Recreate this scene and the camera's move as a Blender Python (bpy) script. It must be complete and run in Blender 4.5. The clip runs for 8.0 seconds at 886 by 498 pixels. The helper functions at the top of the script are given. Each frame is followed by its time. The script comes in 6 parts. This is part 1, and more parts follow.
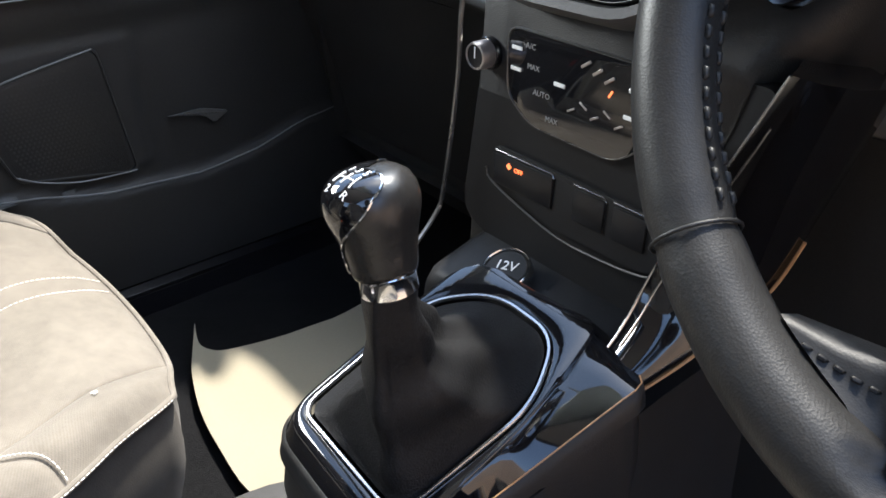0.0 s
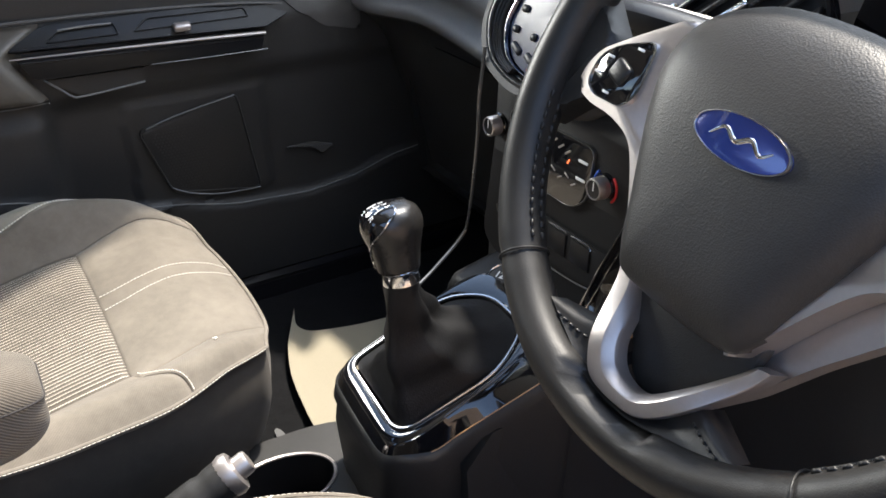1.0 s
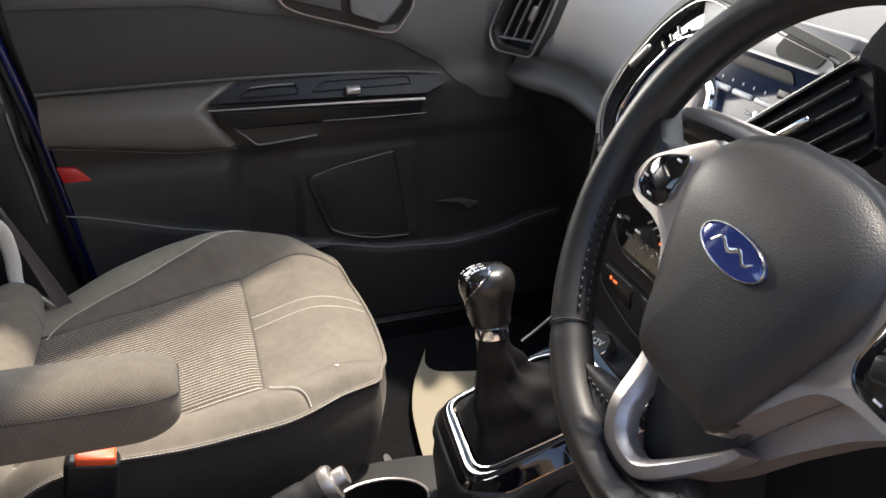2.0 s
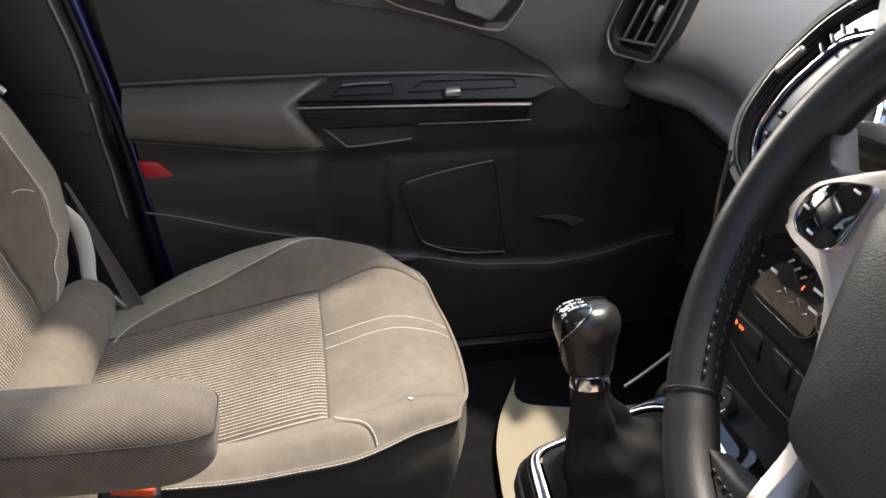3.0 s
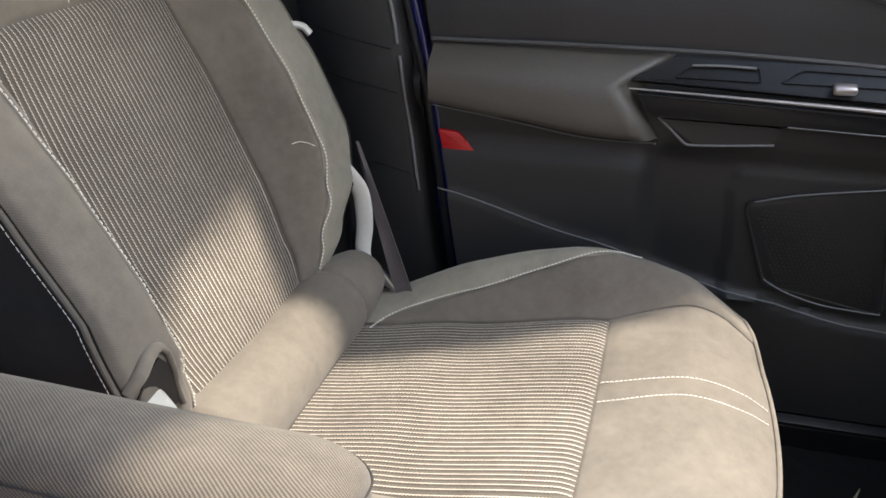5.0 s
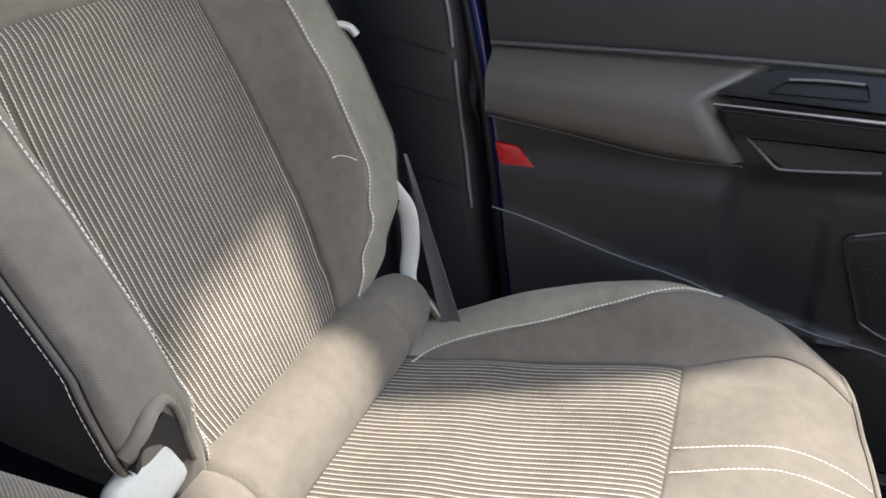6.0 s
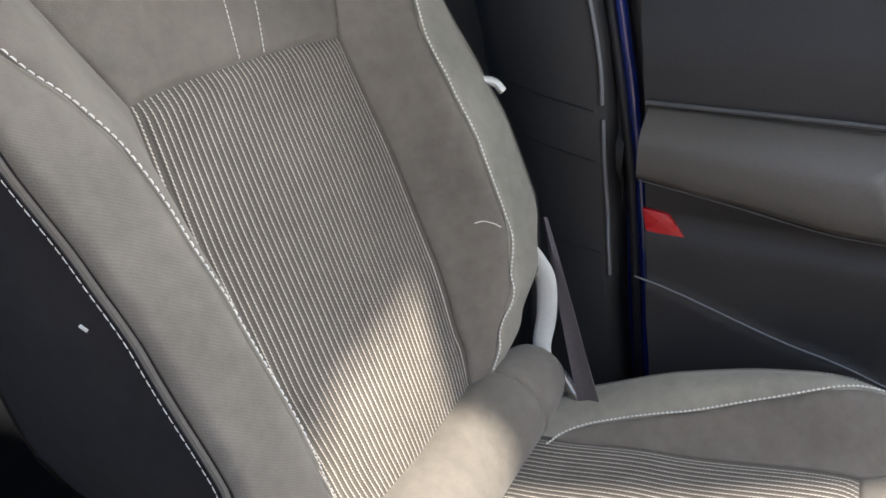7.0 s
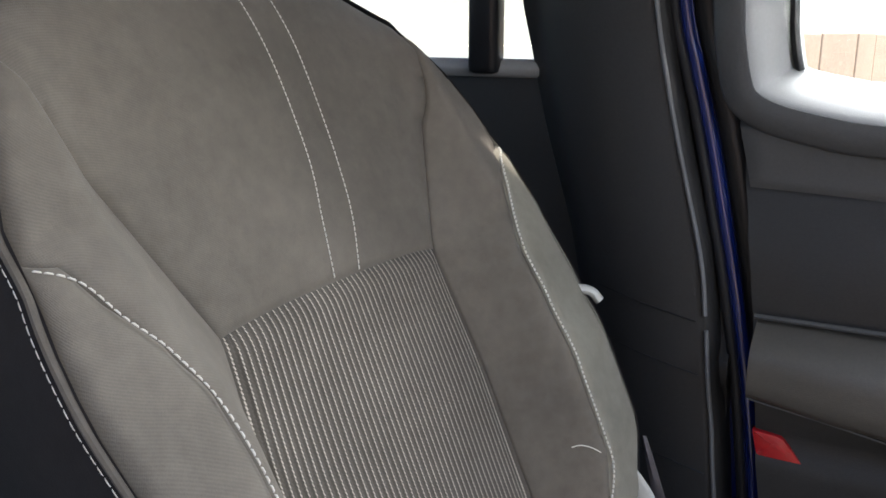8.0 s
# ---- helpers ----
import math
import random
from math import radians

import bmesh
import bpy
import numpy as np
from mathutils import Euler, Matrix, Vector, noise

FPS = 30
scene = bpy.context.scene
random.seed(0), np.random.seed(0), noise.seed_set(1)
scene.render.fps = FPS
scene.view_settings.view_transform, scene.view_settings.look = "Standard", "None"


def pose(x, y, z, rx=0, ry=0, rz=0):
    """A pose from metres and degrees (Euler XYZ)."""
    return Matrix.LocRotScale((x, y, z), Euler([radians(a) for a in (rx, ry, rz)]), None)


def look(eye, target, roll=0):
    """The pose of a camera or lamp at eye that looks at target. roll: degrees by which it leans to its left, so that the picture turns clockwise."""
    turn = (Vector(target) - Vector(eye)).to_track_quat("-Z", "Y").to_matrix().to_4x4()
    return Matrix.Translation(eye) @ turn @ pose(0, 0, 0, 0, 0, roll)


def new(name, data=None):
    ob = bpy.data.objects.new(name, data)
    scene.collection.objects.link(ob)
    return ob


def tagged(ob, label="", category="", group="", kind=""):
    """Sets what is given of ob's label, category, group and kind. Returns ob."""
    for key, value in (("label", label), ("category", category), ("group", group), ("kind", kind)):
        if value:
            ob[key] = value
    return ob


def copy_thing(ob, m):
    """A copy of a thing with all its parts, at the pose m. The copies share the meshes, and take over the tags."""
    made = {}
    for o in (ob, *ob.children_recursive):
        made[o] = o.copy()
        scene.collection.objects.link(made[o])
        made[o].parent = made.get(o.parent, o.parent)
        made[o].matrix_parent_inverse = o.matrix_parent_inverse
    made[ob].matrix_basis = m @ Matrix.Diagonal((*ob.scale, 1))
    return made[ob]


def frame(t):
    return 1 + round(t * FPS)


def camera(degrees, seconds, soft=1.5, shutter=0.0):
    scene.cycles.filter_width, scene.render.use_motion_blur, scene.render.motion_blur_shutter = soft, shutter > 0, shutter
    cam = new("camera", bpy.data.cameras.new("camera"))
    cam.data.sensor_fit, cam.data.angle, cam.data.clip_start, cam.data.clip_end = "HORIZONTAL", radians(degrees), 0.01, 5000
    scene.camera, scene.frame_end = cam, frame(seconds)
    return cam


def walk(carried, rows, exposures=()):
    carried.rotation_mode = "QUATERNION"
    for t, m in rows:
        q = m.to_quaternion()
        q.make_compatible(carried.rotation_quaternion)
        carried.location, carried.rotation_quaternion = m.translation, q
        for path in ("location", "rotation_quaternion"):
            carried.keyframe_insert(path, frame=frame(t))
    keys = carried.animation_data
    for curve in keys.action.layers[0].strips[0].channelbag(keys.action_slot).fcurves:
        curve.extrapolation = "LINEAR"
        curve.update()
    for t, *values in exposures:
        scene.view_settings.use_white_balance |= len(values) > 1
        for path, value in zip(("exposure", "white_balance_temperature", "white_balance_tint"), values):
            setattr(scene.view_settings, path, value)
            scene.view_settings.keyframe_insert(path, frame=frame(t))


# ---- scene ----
cam = camera(54.8, 8.0, soft=1.6)
PATH = [
    (0, (0.366, -0.247, 0.672), (-0.961, 0.853, -0.342), -0.3),
    (0.5, (0.492, -0.291, 0.743), (-0.922, 0.708, -0.259), -0.7),
    (1, (0.623, -0.309, 0.803), (-0.885, 0.577, -0.166), -0.7),
    (1.2, (0.689, -0.315, 0.836), (-0.871, 0.51, -0.104), -0.7),
    (2.3, (0.737, -0.244, 0.861), (-1.016, 0.202, 0.008), -0.8),
    (2.5, (0.704, -0.231, 0.85), (-1.059, 0.179, 0.0), -0.8),
    (3, (0.619, -0.227, 0.819), (-1.17, 0.07, -0.024), -0.6),
    (3.5, (0.54, -0.201, 0.791), (-1.273, -0.132, -0.052), -0.6),
    (4, (0.463, -0.19, 0.762), (-1.34, -0.396, -0.079), -0.5),
    (4.5, (0.42, -0.174, 0.75), (-1.346, -0.573, -0.1), -0.6),
    (6, (0.265, -0.206, 0.731), (-1.424, -0.821, -0.146), -0.6),
    (6.5, (0.227, -0.251, 0.733), (-1.428, -0.962, -0.136), -0.4),
    (7, (0.219, -0.301, 0.752), (-1.423, -1.083, -0.081), -0.2),
    (7.5, (0.197, -0.337, 0.76), (-1.464, -1.2, 0.054), -0.1),
    (8, (0.174, -0.367, 0.786), (-1.52, -1.311, 0.295), 0.1),
]
walk(cam, [(t, look(eye, target, roll)) for t, eye, target, roll in PATH],
     exposures=[(0, 2.6, 6400, 10), (0.5, 2.3, 6700, 11), (1, 2.3, 6700, 11), (2.5, 1.9, 7150, 15), (3.5, 2.08, 7150, 15), (4.5, 2.2, 6950, 13), (6, 2.4, 6500, 12), (7.25, 2.5, 6400, 12), (8, 2.08, 6400, 12)])

# ---- world and sun ----
SUN = Vector((-0.18, 0.42, 1.0)).normalized()
world = bpy.data.worlds.new("sky")
scene.world = world
world.use_nodes = True
wn = world.node_tree
sky = wn.nodes.new("ShaderNodeTexSky")
sky.sky_type = 'NISHITA'
sky.sun_disc = False
sky.sun_elevation = math.asin(SUN.z)
sky.sun_rotation = math.atan2(SUN.x, SUN.y)
wn.links.new(sky.outputs[0], wn.nodes["Background"].inputs[0])
wn.nodes["Background"].inputs[1].default_value = 0.14
sun = new("sun", bpy.data.lights.new("sun", 'SUN'))
sun.data.energy, sun.data.angle, sun.data.color = 2.1, radians(2.6), (1.0, 0.95, 0.86)
sun.matrix_world = look(SUN * 20, (0, 0, 0))


def opening_light(name, eye, target, sx, sy, watts, col):
    """Sky light that enters through an opening of the car."""
    la = new(name, bpy.data.lights.new(name, 'AREA'))
    la.data.shape, la.data.size, la.data.size_y = 'RECTANGLE', sx, sy
    la.data.energy, la.data.color = watts, col
    la.matrix_world = look(eye, target)
    return la


opening_light("windscreen_daylight", (0.0, 0.55, 1.18), (0.0, -0.5, 0.35), 1.2, 0.6, 2.0, (0.98, 0.99, 1.0))
opening_light("side_window_daylight", (-0.86, -0.36, 0.88), (0.0, -0.4, 0.4), 0.50, 0.24, 4.0, (1.0, 0.985, 1.0))


# ---- materials ----
def shader(name, col, rough=0.5, metal=0.0, var=0.12, scale=40.0, bump=0.15, bscale=400.0, spec=0.5, coat=0.0, wear=0.0, dist=0.001):
    """A node material: base colour varied at two scales, fine relief, uneven gloss."""
    m = bpy.data.materials.new(name)
    m.use_nodes = True
    n, l = m.node_tree.nodes, m.node_tree.links
    b = n["Principled BSDF"]
    b.inputs["Metallic"].default_value = metal
    b.inputs["Specular IOR Level"].default_value = spec
    b.inputs["Coat Weight"].default_value = coat
    b.inputs["Coat Roughness"].default_value = 0.05
    tc = n.new("ShaderNodeTexCoord")
    big = n.new("ShaderNodeTexNoise"); big.inputs["Scale"].default_value = scale * 0.12; big.inputs["Detail"].default_value = 5
    fine = n.new("ShaderNodeTexNoise"); fine.inputs["Scale"].default_value = scale * 8; fine.inputs["Detail"].default_value = 3
    l.new(tc.outputs["Object"], big.inputs["Vector"]); l.new(tc.outputs["Object"], fine.inputs["Vector"])
    add = n.new("ShaderNodeMath"); add.operation = 'ADD'
    l.new(big.outputs[0], add.inputs[0]); l.new(fine.outputs[0], add.inputs[1])
    ramp = n.new("ShaderNodeMapRange")
    ramp.inputs[1].default_value, ramp.inputs[2].default_value = 0.6, 1.4
    ramp.inputs[3].default_value, ramp.inputs[4].default_value = 1 - var, 1 + var
    l.new(add.outputs[0], ramp.inputs[0])
    mul = n.new("ShaderNodeVectorMath"); mul.operation = 'SCALE'
    mul.inputs[0].default_value = col
    l.new(ramp.outputs[0], mul.inputs["Scale"])
    l.new(mul.outputs[0], b.inputs["Base Color"])
    rr = n.new("ShaderNodeMapRange")
    rr.inputs[1].default_value, rr.inputs[2].default_value = 0.3, 0.7
    rr.inputs[3].default_value, rr.inputs[4].default_value = max(0.02, rough * (1 - 0.2 - wear)), min(1, rough * (1.2 + wear))
    l.new(big.outputs[0], rr.inputs[0]); l.new(rr.outputs[0], b.inputs["Roughness"])
    if bump:
        gr = n.new("ShaderNodeTexVoronoi" if bscale < 3000 and bump > 0.2 else "ShaderNodeTexNoise")
        gr.inputs["Scale"].default_value = bscale
        l.new(tc.outputs["Object"], gr.inputs["Vector"])
        bp = n.new("ShaderNodeBump"); bp.inputs["Strength"].default_value = bump; bp.inputs["Distance"].default_value = dist
        l.new(gr.outputs[0], bp.inputs["Height"]); l.new(bp.outputs[0], b.inputs["Normal"])
    return m


def cloth(name, col, thread, ribs=0.0, twill=0.0026, sheen=0.14):
    """Woven seat cloth by UV metres: a diagonal twill, or ribs of pale dotted thread."""
    m = bpy.data.materials.new(name)
    m.use_nodes = True
    n, l = m.node_tree.nodes, m.node_tree.links
    b = n["Principled BSDF"]
    b.inputs["Roughness"].default_value = 0.92
    b.inputs["Specular IOR Level"].default_value = 0.2
    b.inputs["Sheen Weight"].default_value = sheen
    b.inputs["Sheen Roughness"].default_value = 0.5
    b.inputs["Sheen Tint"].default_value = (1.0, 0.95, 0.88, 1)
    uv = n.new("ShaderNodeUVMap")
    sep = n.new("ShaderNodeSeparateXYZ"); l.new(uv.outputs[0], sep.inputs[0])

    def math_(op, a, c):
        q = n.new("ShaderNodeMath"); q.operation = op
        for i, v in enumerate((a, c)):
            if isinstance(v, (int, float)):
                q.inputs[i].default_value = v
            else:
                l.new(v, q.inputs[i])
        return q.outputs[0]

    tc = n.new("ShaderNodeTexCoord")
    big = n.new("ShaderNodeTexNoise"); big.inputs["Scale"].default_value = 9; big.inputs["Detail"].default_value = 6
    l.new(tc.outputs["Object"], big.inputs["Vector"])
    fuzz = n.new("ShaderNodeTexNoise"); fuzz.inputs["Scale"].default_value = 900; fuzz.inputs["Detail"].default_value = 2
    l.new(tc.outputs["Object"], fuzz.inputs["Vector"])
    if ribs:
        lay = math_('SUBTRACT', math_('FRACT', math_('DIVIDE', sep.outputs[1], 0.0033), 0), 0.5)
        ph = math_('ADD', math_('MULTIPLY', sep.outputs[0], 2 * math.pi / ribs), math_('MULTIPLY', lay, 0.85))
        w = math_('COSINE', ph, 0)
        line = math_('ADD', math_('GREATER_THAN', w, 0.885), math_('MULTIPLY', math_('LESS_THAN', w, -0.90), 0.06))
        dash = math_('MULTIPLY', math_('ADD', math_('MULTIPLY', math_('LESS_THAN', lay, 0.28), 0.55), 0.45), line)
        fac = math_('ADD', math_('MULTIPLY', dash, 0.9), math_('MULTIPLY', fuzz.outputs[0], 0.12))
        height = math_('ADD', math_('MULTIPLY', dash, 0.7), fuzz.outputs[0])
        depth = 0.0008
    else:
        d = math_('ADD', sep.outputs[0], sep.outputs[1])
        w = math_('COSINE', math_('MULTIPLY', d, 2 * math.pi / twill), 0)
        d2 = math_('SUBTRACT', sep.outputs[0], sep.outputs[1])
        w2 = math_('COSINE', math_('MULTIPLY', d2, 2 * math.pi / (twill * 0.6)), 0)
        tw = math_('ADD', math_('MULTIPLY', w, 0.34 if twill > 0.003 else 0.07), math_('MULTIPLY', w2, 0.10 if twill > 0.003 else 0.04))
        fac = math_('ADD', math_('ADD', tw, 0.3), math_('MULTIPLY', fuzz.outputs[0], 0.25))
        height = math_('ADD', tw, math_('MULTIPLY', fuzz.outputs[0], 0.6))
        depth = 0.0005
    mix = n.new("ShaderNodeMix"); mix.data_type = 'RGBA'
    mix.inputs[6].default_value, mix.inputs[7].default_value = (*col, 1), (*thread, 1)
    l.new(fac, mix.inputs[0])
    hue = n.new("ShaderNodeVectorMath"); hue.operation = 'SCALE'
    mr = n.new("ShaderNodeMapRange"); mr.inputs[1].default_value, mr.inputs[2].default_value = 0.35, 0.65
    mr.inputs[3].default_value, mr.inputs[4].default_value = 0.80, 1.20
    mid = n.new("ShaderNodeTexNoise"); mid.inputs["Scale"].default_value = 70; mid.inputs["Detail"].default_value = 5; mid.inputs["Roughness"].default_value = 0.65
    l.new(tc.outputs["Object"], mid.inputs["Vector"])
    l.new(math_('ADD', math_('MULTIPLY', big.outputs[0], 0.6), math_('MULTIPLY', mid.outputs[0], 0.4)), mr.inputs[0])
    l.new(mix.outputs[2], hue.inputs[0]); l.new(mr.outputs[0], hue.inputs["Scale"])
    l.new(hue.outputs[0], b.inputs["Base Color"])
    bp = n.new("ShaderNodeBump"); bp.inputs["Strength"].default_value = 0.6; bp.inputs["Distance"].default_value = depth
    l.new(height, bp.inputs["Height"]); l.new(bp.outputs[0], b.inputs["Normal"])
    return m


def glass(name, tint=(0.93, 0.96, 0.95)):
    m = bpy.data.materials.new(name)
    m.use_nodes = True
    n, l = m.node_tree.nodes, m.node_tree.links
    n.remove(n["Principled BSDF"])
    t = n.new("ShaderNodeBsdfTransparent"); t.inputs[0].default_value = (*tint, 1)
    g = n.new("ShaderNodeBsdfGlossy"); g.inputs["Roughness"].default_value = 0.02
    fr = n.new("ShaderNodeFresnel"); fr.inputs[0].default_value = 1.45
    mx = n.new("ShaderNodeMixShader")
    l.new(fr.outputs[0], mx.inputs[0]); l.new(t.outputs[0], mx.inputs[1]); l.new(g.outputs[0], mx.inputs[2])
    l.new(mx.outputs[0], n["Material Output"].inputs[0])
    return m


def glow(name, col, power):
    m = shader(name, col, 0.4, var=0.02, bump=0)
    b = m.node_tree.nodes["Principled BSDF"]
    b.inputs["Emission Color"].default_value = (*col, 1)
    b.inputs["Emission Strength"].default_value = power
    return m


CLOTH = cloth("seat_cloth", (0.098, 0.0845, 0.067), (0.208, 0.182, 0.150))
CLOTH_RIB = cloth("ribbed_seat_cloth", (0.052, 0.045, 0.036), (0.60, 0.525, 0.435), ribs=0.0066)
CLOTH_TWILL = cloth("armrest_twill", (0.046, 0.038, 0.030), (0.180, 0.154, 0.123), twill=0.0031)
CLOTH_DARK = cloth("dark_seat_cloth", (0.022, 0.0195, 0.0185), (0.044, 0.039, 0.037), sheen=0.08)
# seat cloth made paler: holds the window light on the door-side bolsters
CLOTH_WINDOW_LIT = cloth("window_lit_cloth", (0.185, 0.169, 0.133), (0.33, 0.304, 0.243))
CLOTH_SHADED = cloth("shaded_seat_cloth", (0.024, 0.0205, 0.017), (0.058, 0.050, 0.041), sheen=0.08)
THREAD = shader("pale_thread", (0.72, 0.68, 0.60), 0.8, bump=0.0)
SOFT_BLACK = shader("soft_black_plastic", (0.022, 0.0215, 0.021), 0.46, spec=0.35, var=0.18, bump=0.35, bscale=1100, dist=0.0004)
DOOR_GREY = shader("grained_grey_plastic", (0.062, 0.061, 0.060), 0.55, spec=0.4, var=0.12, bump=0.35, bscale=1000, dist=0.0004)
DASH_GREY = shader("dash_foam_skin", (0.135, 0.138, 0.140), 0.48, var=0.1, bump=0.4, bscale=900, dist=0.0004)
LEATHERETTE = shader("door_leatherette", (0.075, 0.068, 0.058), 0.5, var=0.12, bump=0.35, bscale=900, dist=0.0004)
LEATHER = shader("black_wheel_leather", (0.016, 0.0155, 0.015), 0.42, var=0.2, bump=0.22, bscale=1100, dist=0.0003, wear=0.2, spec=0.35)
KNOB_LEATHER = shader("knob_leather", (0.018, 0.017, 0.016), 0.27, var=0.15, bump=0.1, bscale=3500)
AIRBAG = shader("airbag_cover_plastic", (0.026, 0.025, 0.024), 0.48, spec=0.4, var=0.1, bump=0.32, bscale=900, dist=0.0004)
GLOSS_BLACK = shader("piano_black", (0.006, 0.006, 0.007), 0.06, var=0.1, bump=0.0, coat=0.6, wear=0.3)
SATIN_BLACK = shader("satin_black_plastic", (0.011, 0.011, 0.012), 0.32, var=0.15, bump=0.1, bscale=3500, spec=0.35)
CHROME = shader("chrome", (0.78, 0.78, 0.79), 0.12, 1.0, var=0.03, bump=0.0)
SATIN_CHROME = shader("satin_chrome", (0.46, 0.46, 0.47), 0.24, 1.0, var=0.04, bump=0.0)
SATIN_SILVER = shader("satin_silver_paint", (0.47, 0.43, 0.41), 0.36, 0.85, var=0.06, bump=0.1, bscale=5000)
SILVER_PLASTIC = shader("silver_plastic", (0.36, 0.36, 0.37), 0.42, 0.35, var=0.06, bump=0.0)
DARK_METAL = shader("dark_metal_line", (0.16, 0.16, 0.16), 0.3, 0.8, var=0.06, bump=0.0)
BLUE_PAINT = shader("blue_car_paint", (0.006, 0.016, 0.12), 0.2, 0.2, var=0.05, bump=0.0, coat=1.0)
BADGE_BLUE = shader("badge_blue_enamel", (0.02, 0.04, 0.20), 0.15, 0.3, var=0.05, bump=0.0, coat=1.0)
CARPET = shader("black_carpet", (0.014, 0.014, 0.015), 0.95, var=0.35, bump=1.0, bscale=1500, dist=0.002, spec=0.1)
PAPER = shader("cream_paper_mat", (0.25, 0.22, 0.16), 0.8, var=0.05, bump=0.1, bscale=3500)
RED_PLASTIC = shader("red_reflector", (0.42, 0.010, 0.014), 0.25, var=0.1, bump=0.2, bscale=900, coat=0.6)
ORANGE_RED = shader("orange_red_plastic", (0.8, 0.10, 0.03), 0.35, var=0.05, bump=0.0)
CREAM_PLASTIC = shader("pale_grey_plastic", (0.52, 0.51, 0.46), 0.5, var=0.08, bump=0.1, bscale=3500)
WEBBING = shader("belt_webbing", (0.10, 0.085, 0.085), 0.8, var=0.2, bump=0.5, bscale=1800, dist=0.0004)
WHITE_PLASTIC = shader("white_key_plastic", (0.72, 0.72, 0.71), 0.35, var=0.03, bump=0.0)
GREY_INK = shader("grey_print", (0.24, 0.24, 0.24), 0.5, var=0.05, bump=0.0)
WHITE_INK = shader("white_print", (0.75, 0.75, 0.74), 0.5, var=0.02, bump=0.0)
FASCIA = shader("fascia_plastic", (0.013, 0.013, 0.0135), 0.5, var=0.15, bump=0.1, bscale=3500, spec=0.2)
RUBBER = shader("black_rubber", (0.010, 0.010, 0.011), 0.6, var=0.2, bump=0.1, bscale=3500)
# pale grey, lifted further to hold the sun on the window sill
SUN_PALE_TRIM = shader("sun_pale_trim", (0.27, 0.27, 0.265), 0.5, var=0.06, bump=0.25, bscale=1000, dist=0.0004)
HEADLINER = shader("pale_headliner", (0.48, 0.47, 0.44), 0.95, var=0.05, bump=0.3, bscale=1500)
GLASS = glass("window_glass")
TINTED = glass("tinted_side_glass", (0.90, 0.92, 0.90))
SCREEN = shader("radio_display", (0.012, 0.020, 0.050), 0.22, var=0.15, bump=0.0, spec=0.28)
AMBER = glow("amber_light", (0.9, 0.16, 0.05), 0.5)
RED_MARK = shader("red_print", (0.6, 0.03, 0.03), 0.4, var=0.05, bump=0.0)
BLUE_MARK = shader("blue_print", (0.05, 0.12, 0.5), 0.4, var=0.05, bump=0.0)
# tan of the outdoors mirrored in the gloss trim, as a colour
REFLECTED_TAN = shader("reflected_tan", (0.45, 0.25, 0.12), 0.55, var=0.15, bump=0.2, bscale=900)
FENCE_WOOD = shader("fence_wood", (0.74, 0.52, 0.36), 0.8, var=0.3, scale=12, bump=0.3, bscale=60, dist=0.004)
PALE_WOOD = shader("pale_boards", (0.85, 0.78, 0.62), 0.8, var=0.15, scale=12, bump=0.2, bscale=60, dist=0.004)
GRAVEL = shader("sandy_gravel", (0.22, 0.18, 0.14), 0.9, var=0.3, scale=20, bump=0.6, bscale=120, dist=0.005)
RENDERED_WALL = shader("pale_render", (0.6, 0.58, 0.52), 0.9, var=0.1, scale=10, bump=0.3, bscale=200, dist=0.003)


# ---- mesh helpers ----
def finish(bm, smooth=True, sharp=40):
    bmesh.ops.recalc_face_normals(bm, faces=bm.faces)
    for f in bm.faces:
        f.smooth = smooth
    if smooth:
        lim = radians(sharp)
        for e in bm.edges:
            if len(e.link_faces) == 2 and e.calc_face_angle(0) > lim:
                e.smooth = False
    return bm


def part(name, bm, material, parent=None, label="", smooth=True, sharp=40):
    """Links a bmesh as one mesh object, under a thing or a part."""
    finish(bm, smooth, sharp)
    me = bpy.data.meshes.new(name)
    bm.to_mesh(me)
    bm.free()
    me.materials.append(material)
    ob = new(name, me)
    if parent is not None:
        ob.parent = parent
    if label:
        ob["label"] = label
    return ob


def thing(name, label, category, loc=(0, 0, 0), group="", kind=""):
    return tagged(_placed(new(name), loc), label, category, group, kind)


def _placed(ob, loc):
    ob.location = loc
    ob.empty_display_size = 0.05
    return ob


def rbox(sx, sy, sz, m=None, r=0.004, seg=3):
    """A box with rounded edges, centred, moved by m."""
    bm = bmesh.new()
    bmesh.ops.create_cube(bm, size=1)
    bmesh.ops.scale(bm, vec=(sx, sy, sz), verts=bm.verts)
    if r:
        bmesh.ops.bevel(bm, geom=bm.edges[:], offset=min(r, 0.49 * min(sx, sy, sz)), segments=seg, affect='EDGES', profile=0.5)
    if m is not None:
        bm.transform(m)
    return bm


def loft(rings, close=True, caps=True):
    """Skins rings of equally many points."""
    bm = bmesh.new()
    rows = [[bm.verts.new(p) for p in ring] for ring in rings]
    n = len(rows[0])
    for a, b in zip(rows, rows[1:]):
        for i in range(n if close else n - 1):
            j = (i + 1) % n
            bm.faces.new((a[i], a[j], b[j], b[i]))
    if caps and close:
        bm.faces.new(rows[0][::-1])
        bm.faces.new(rows[-1])
    return bm


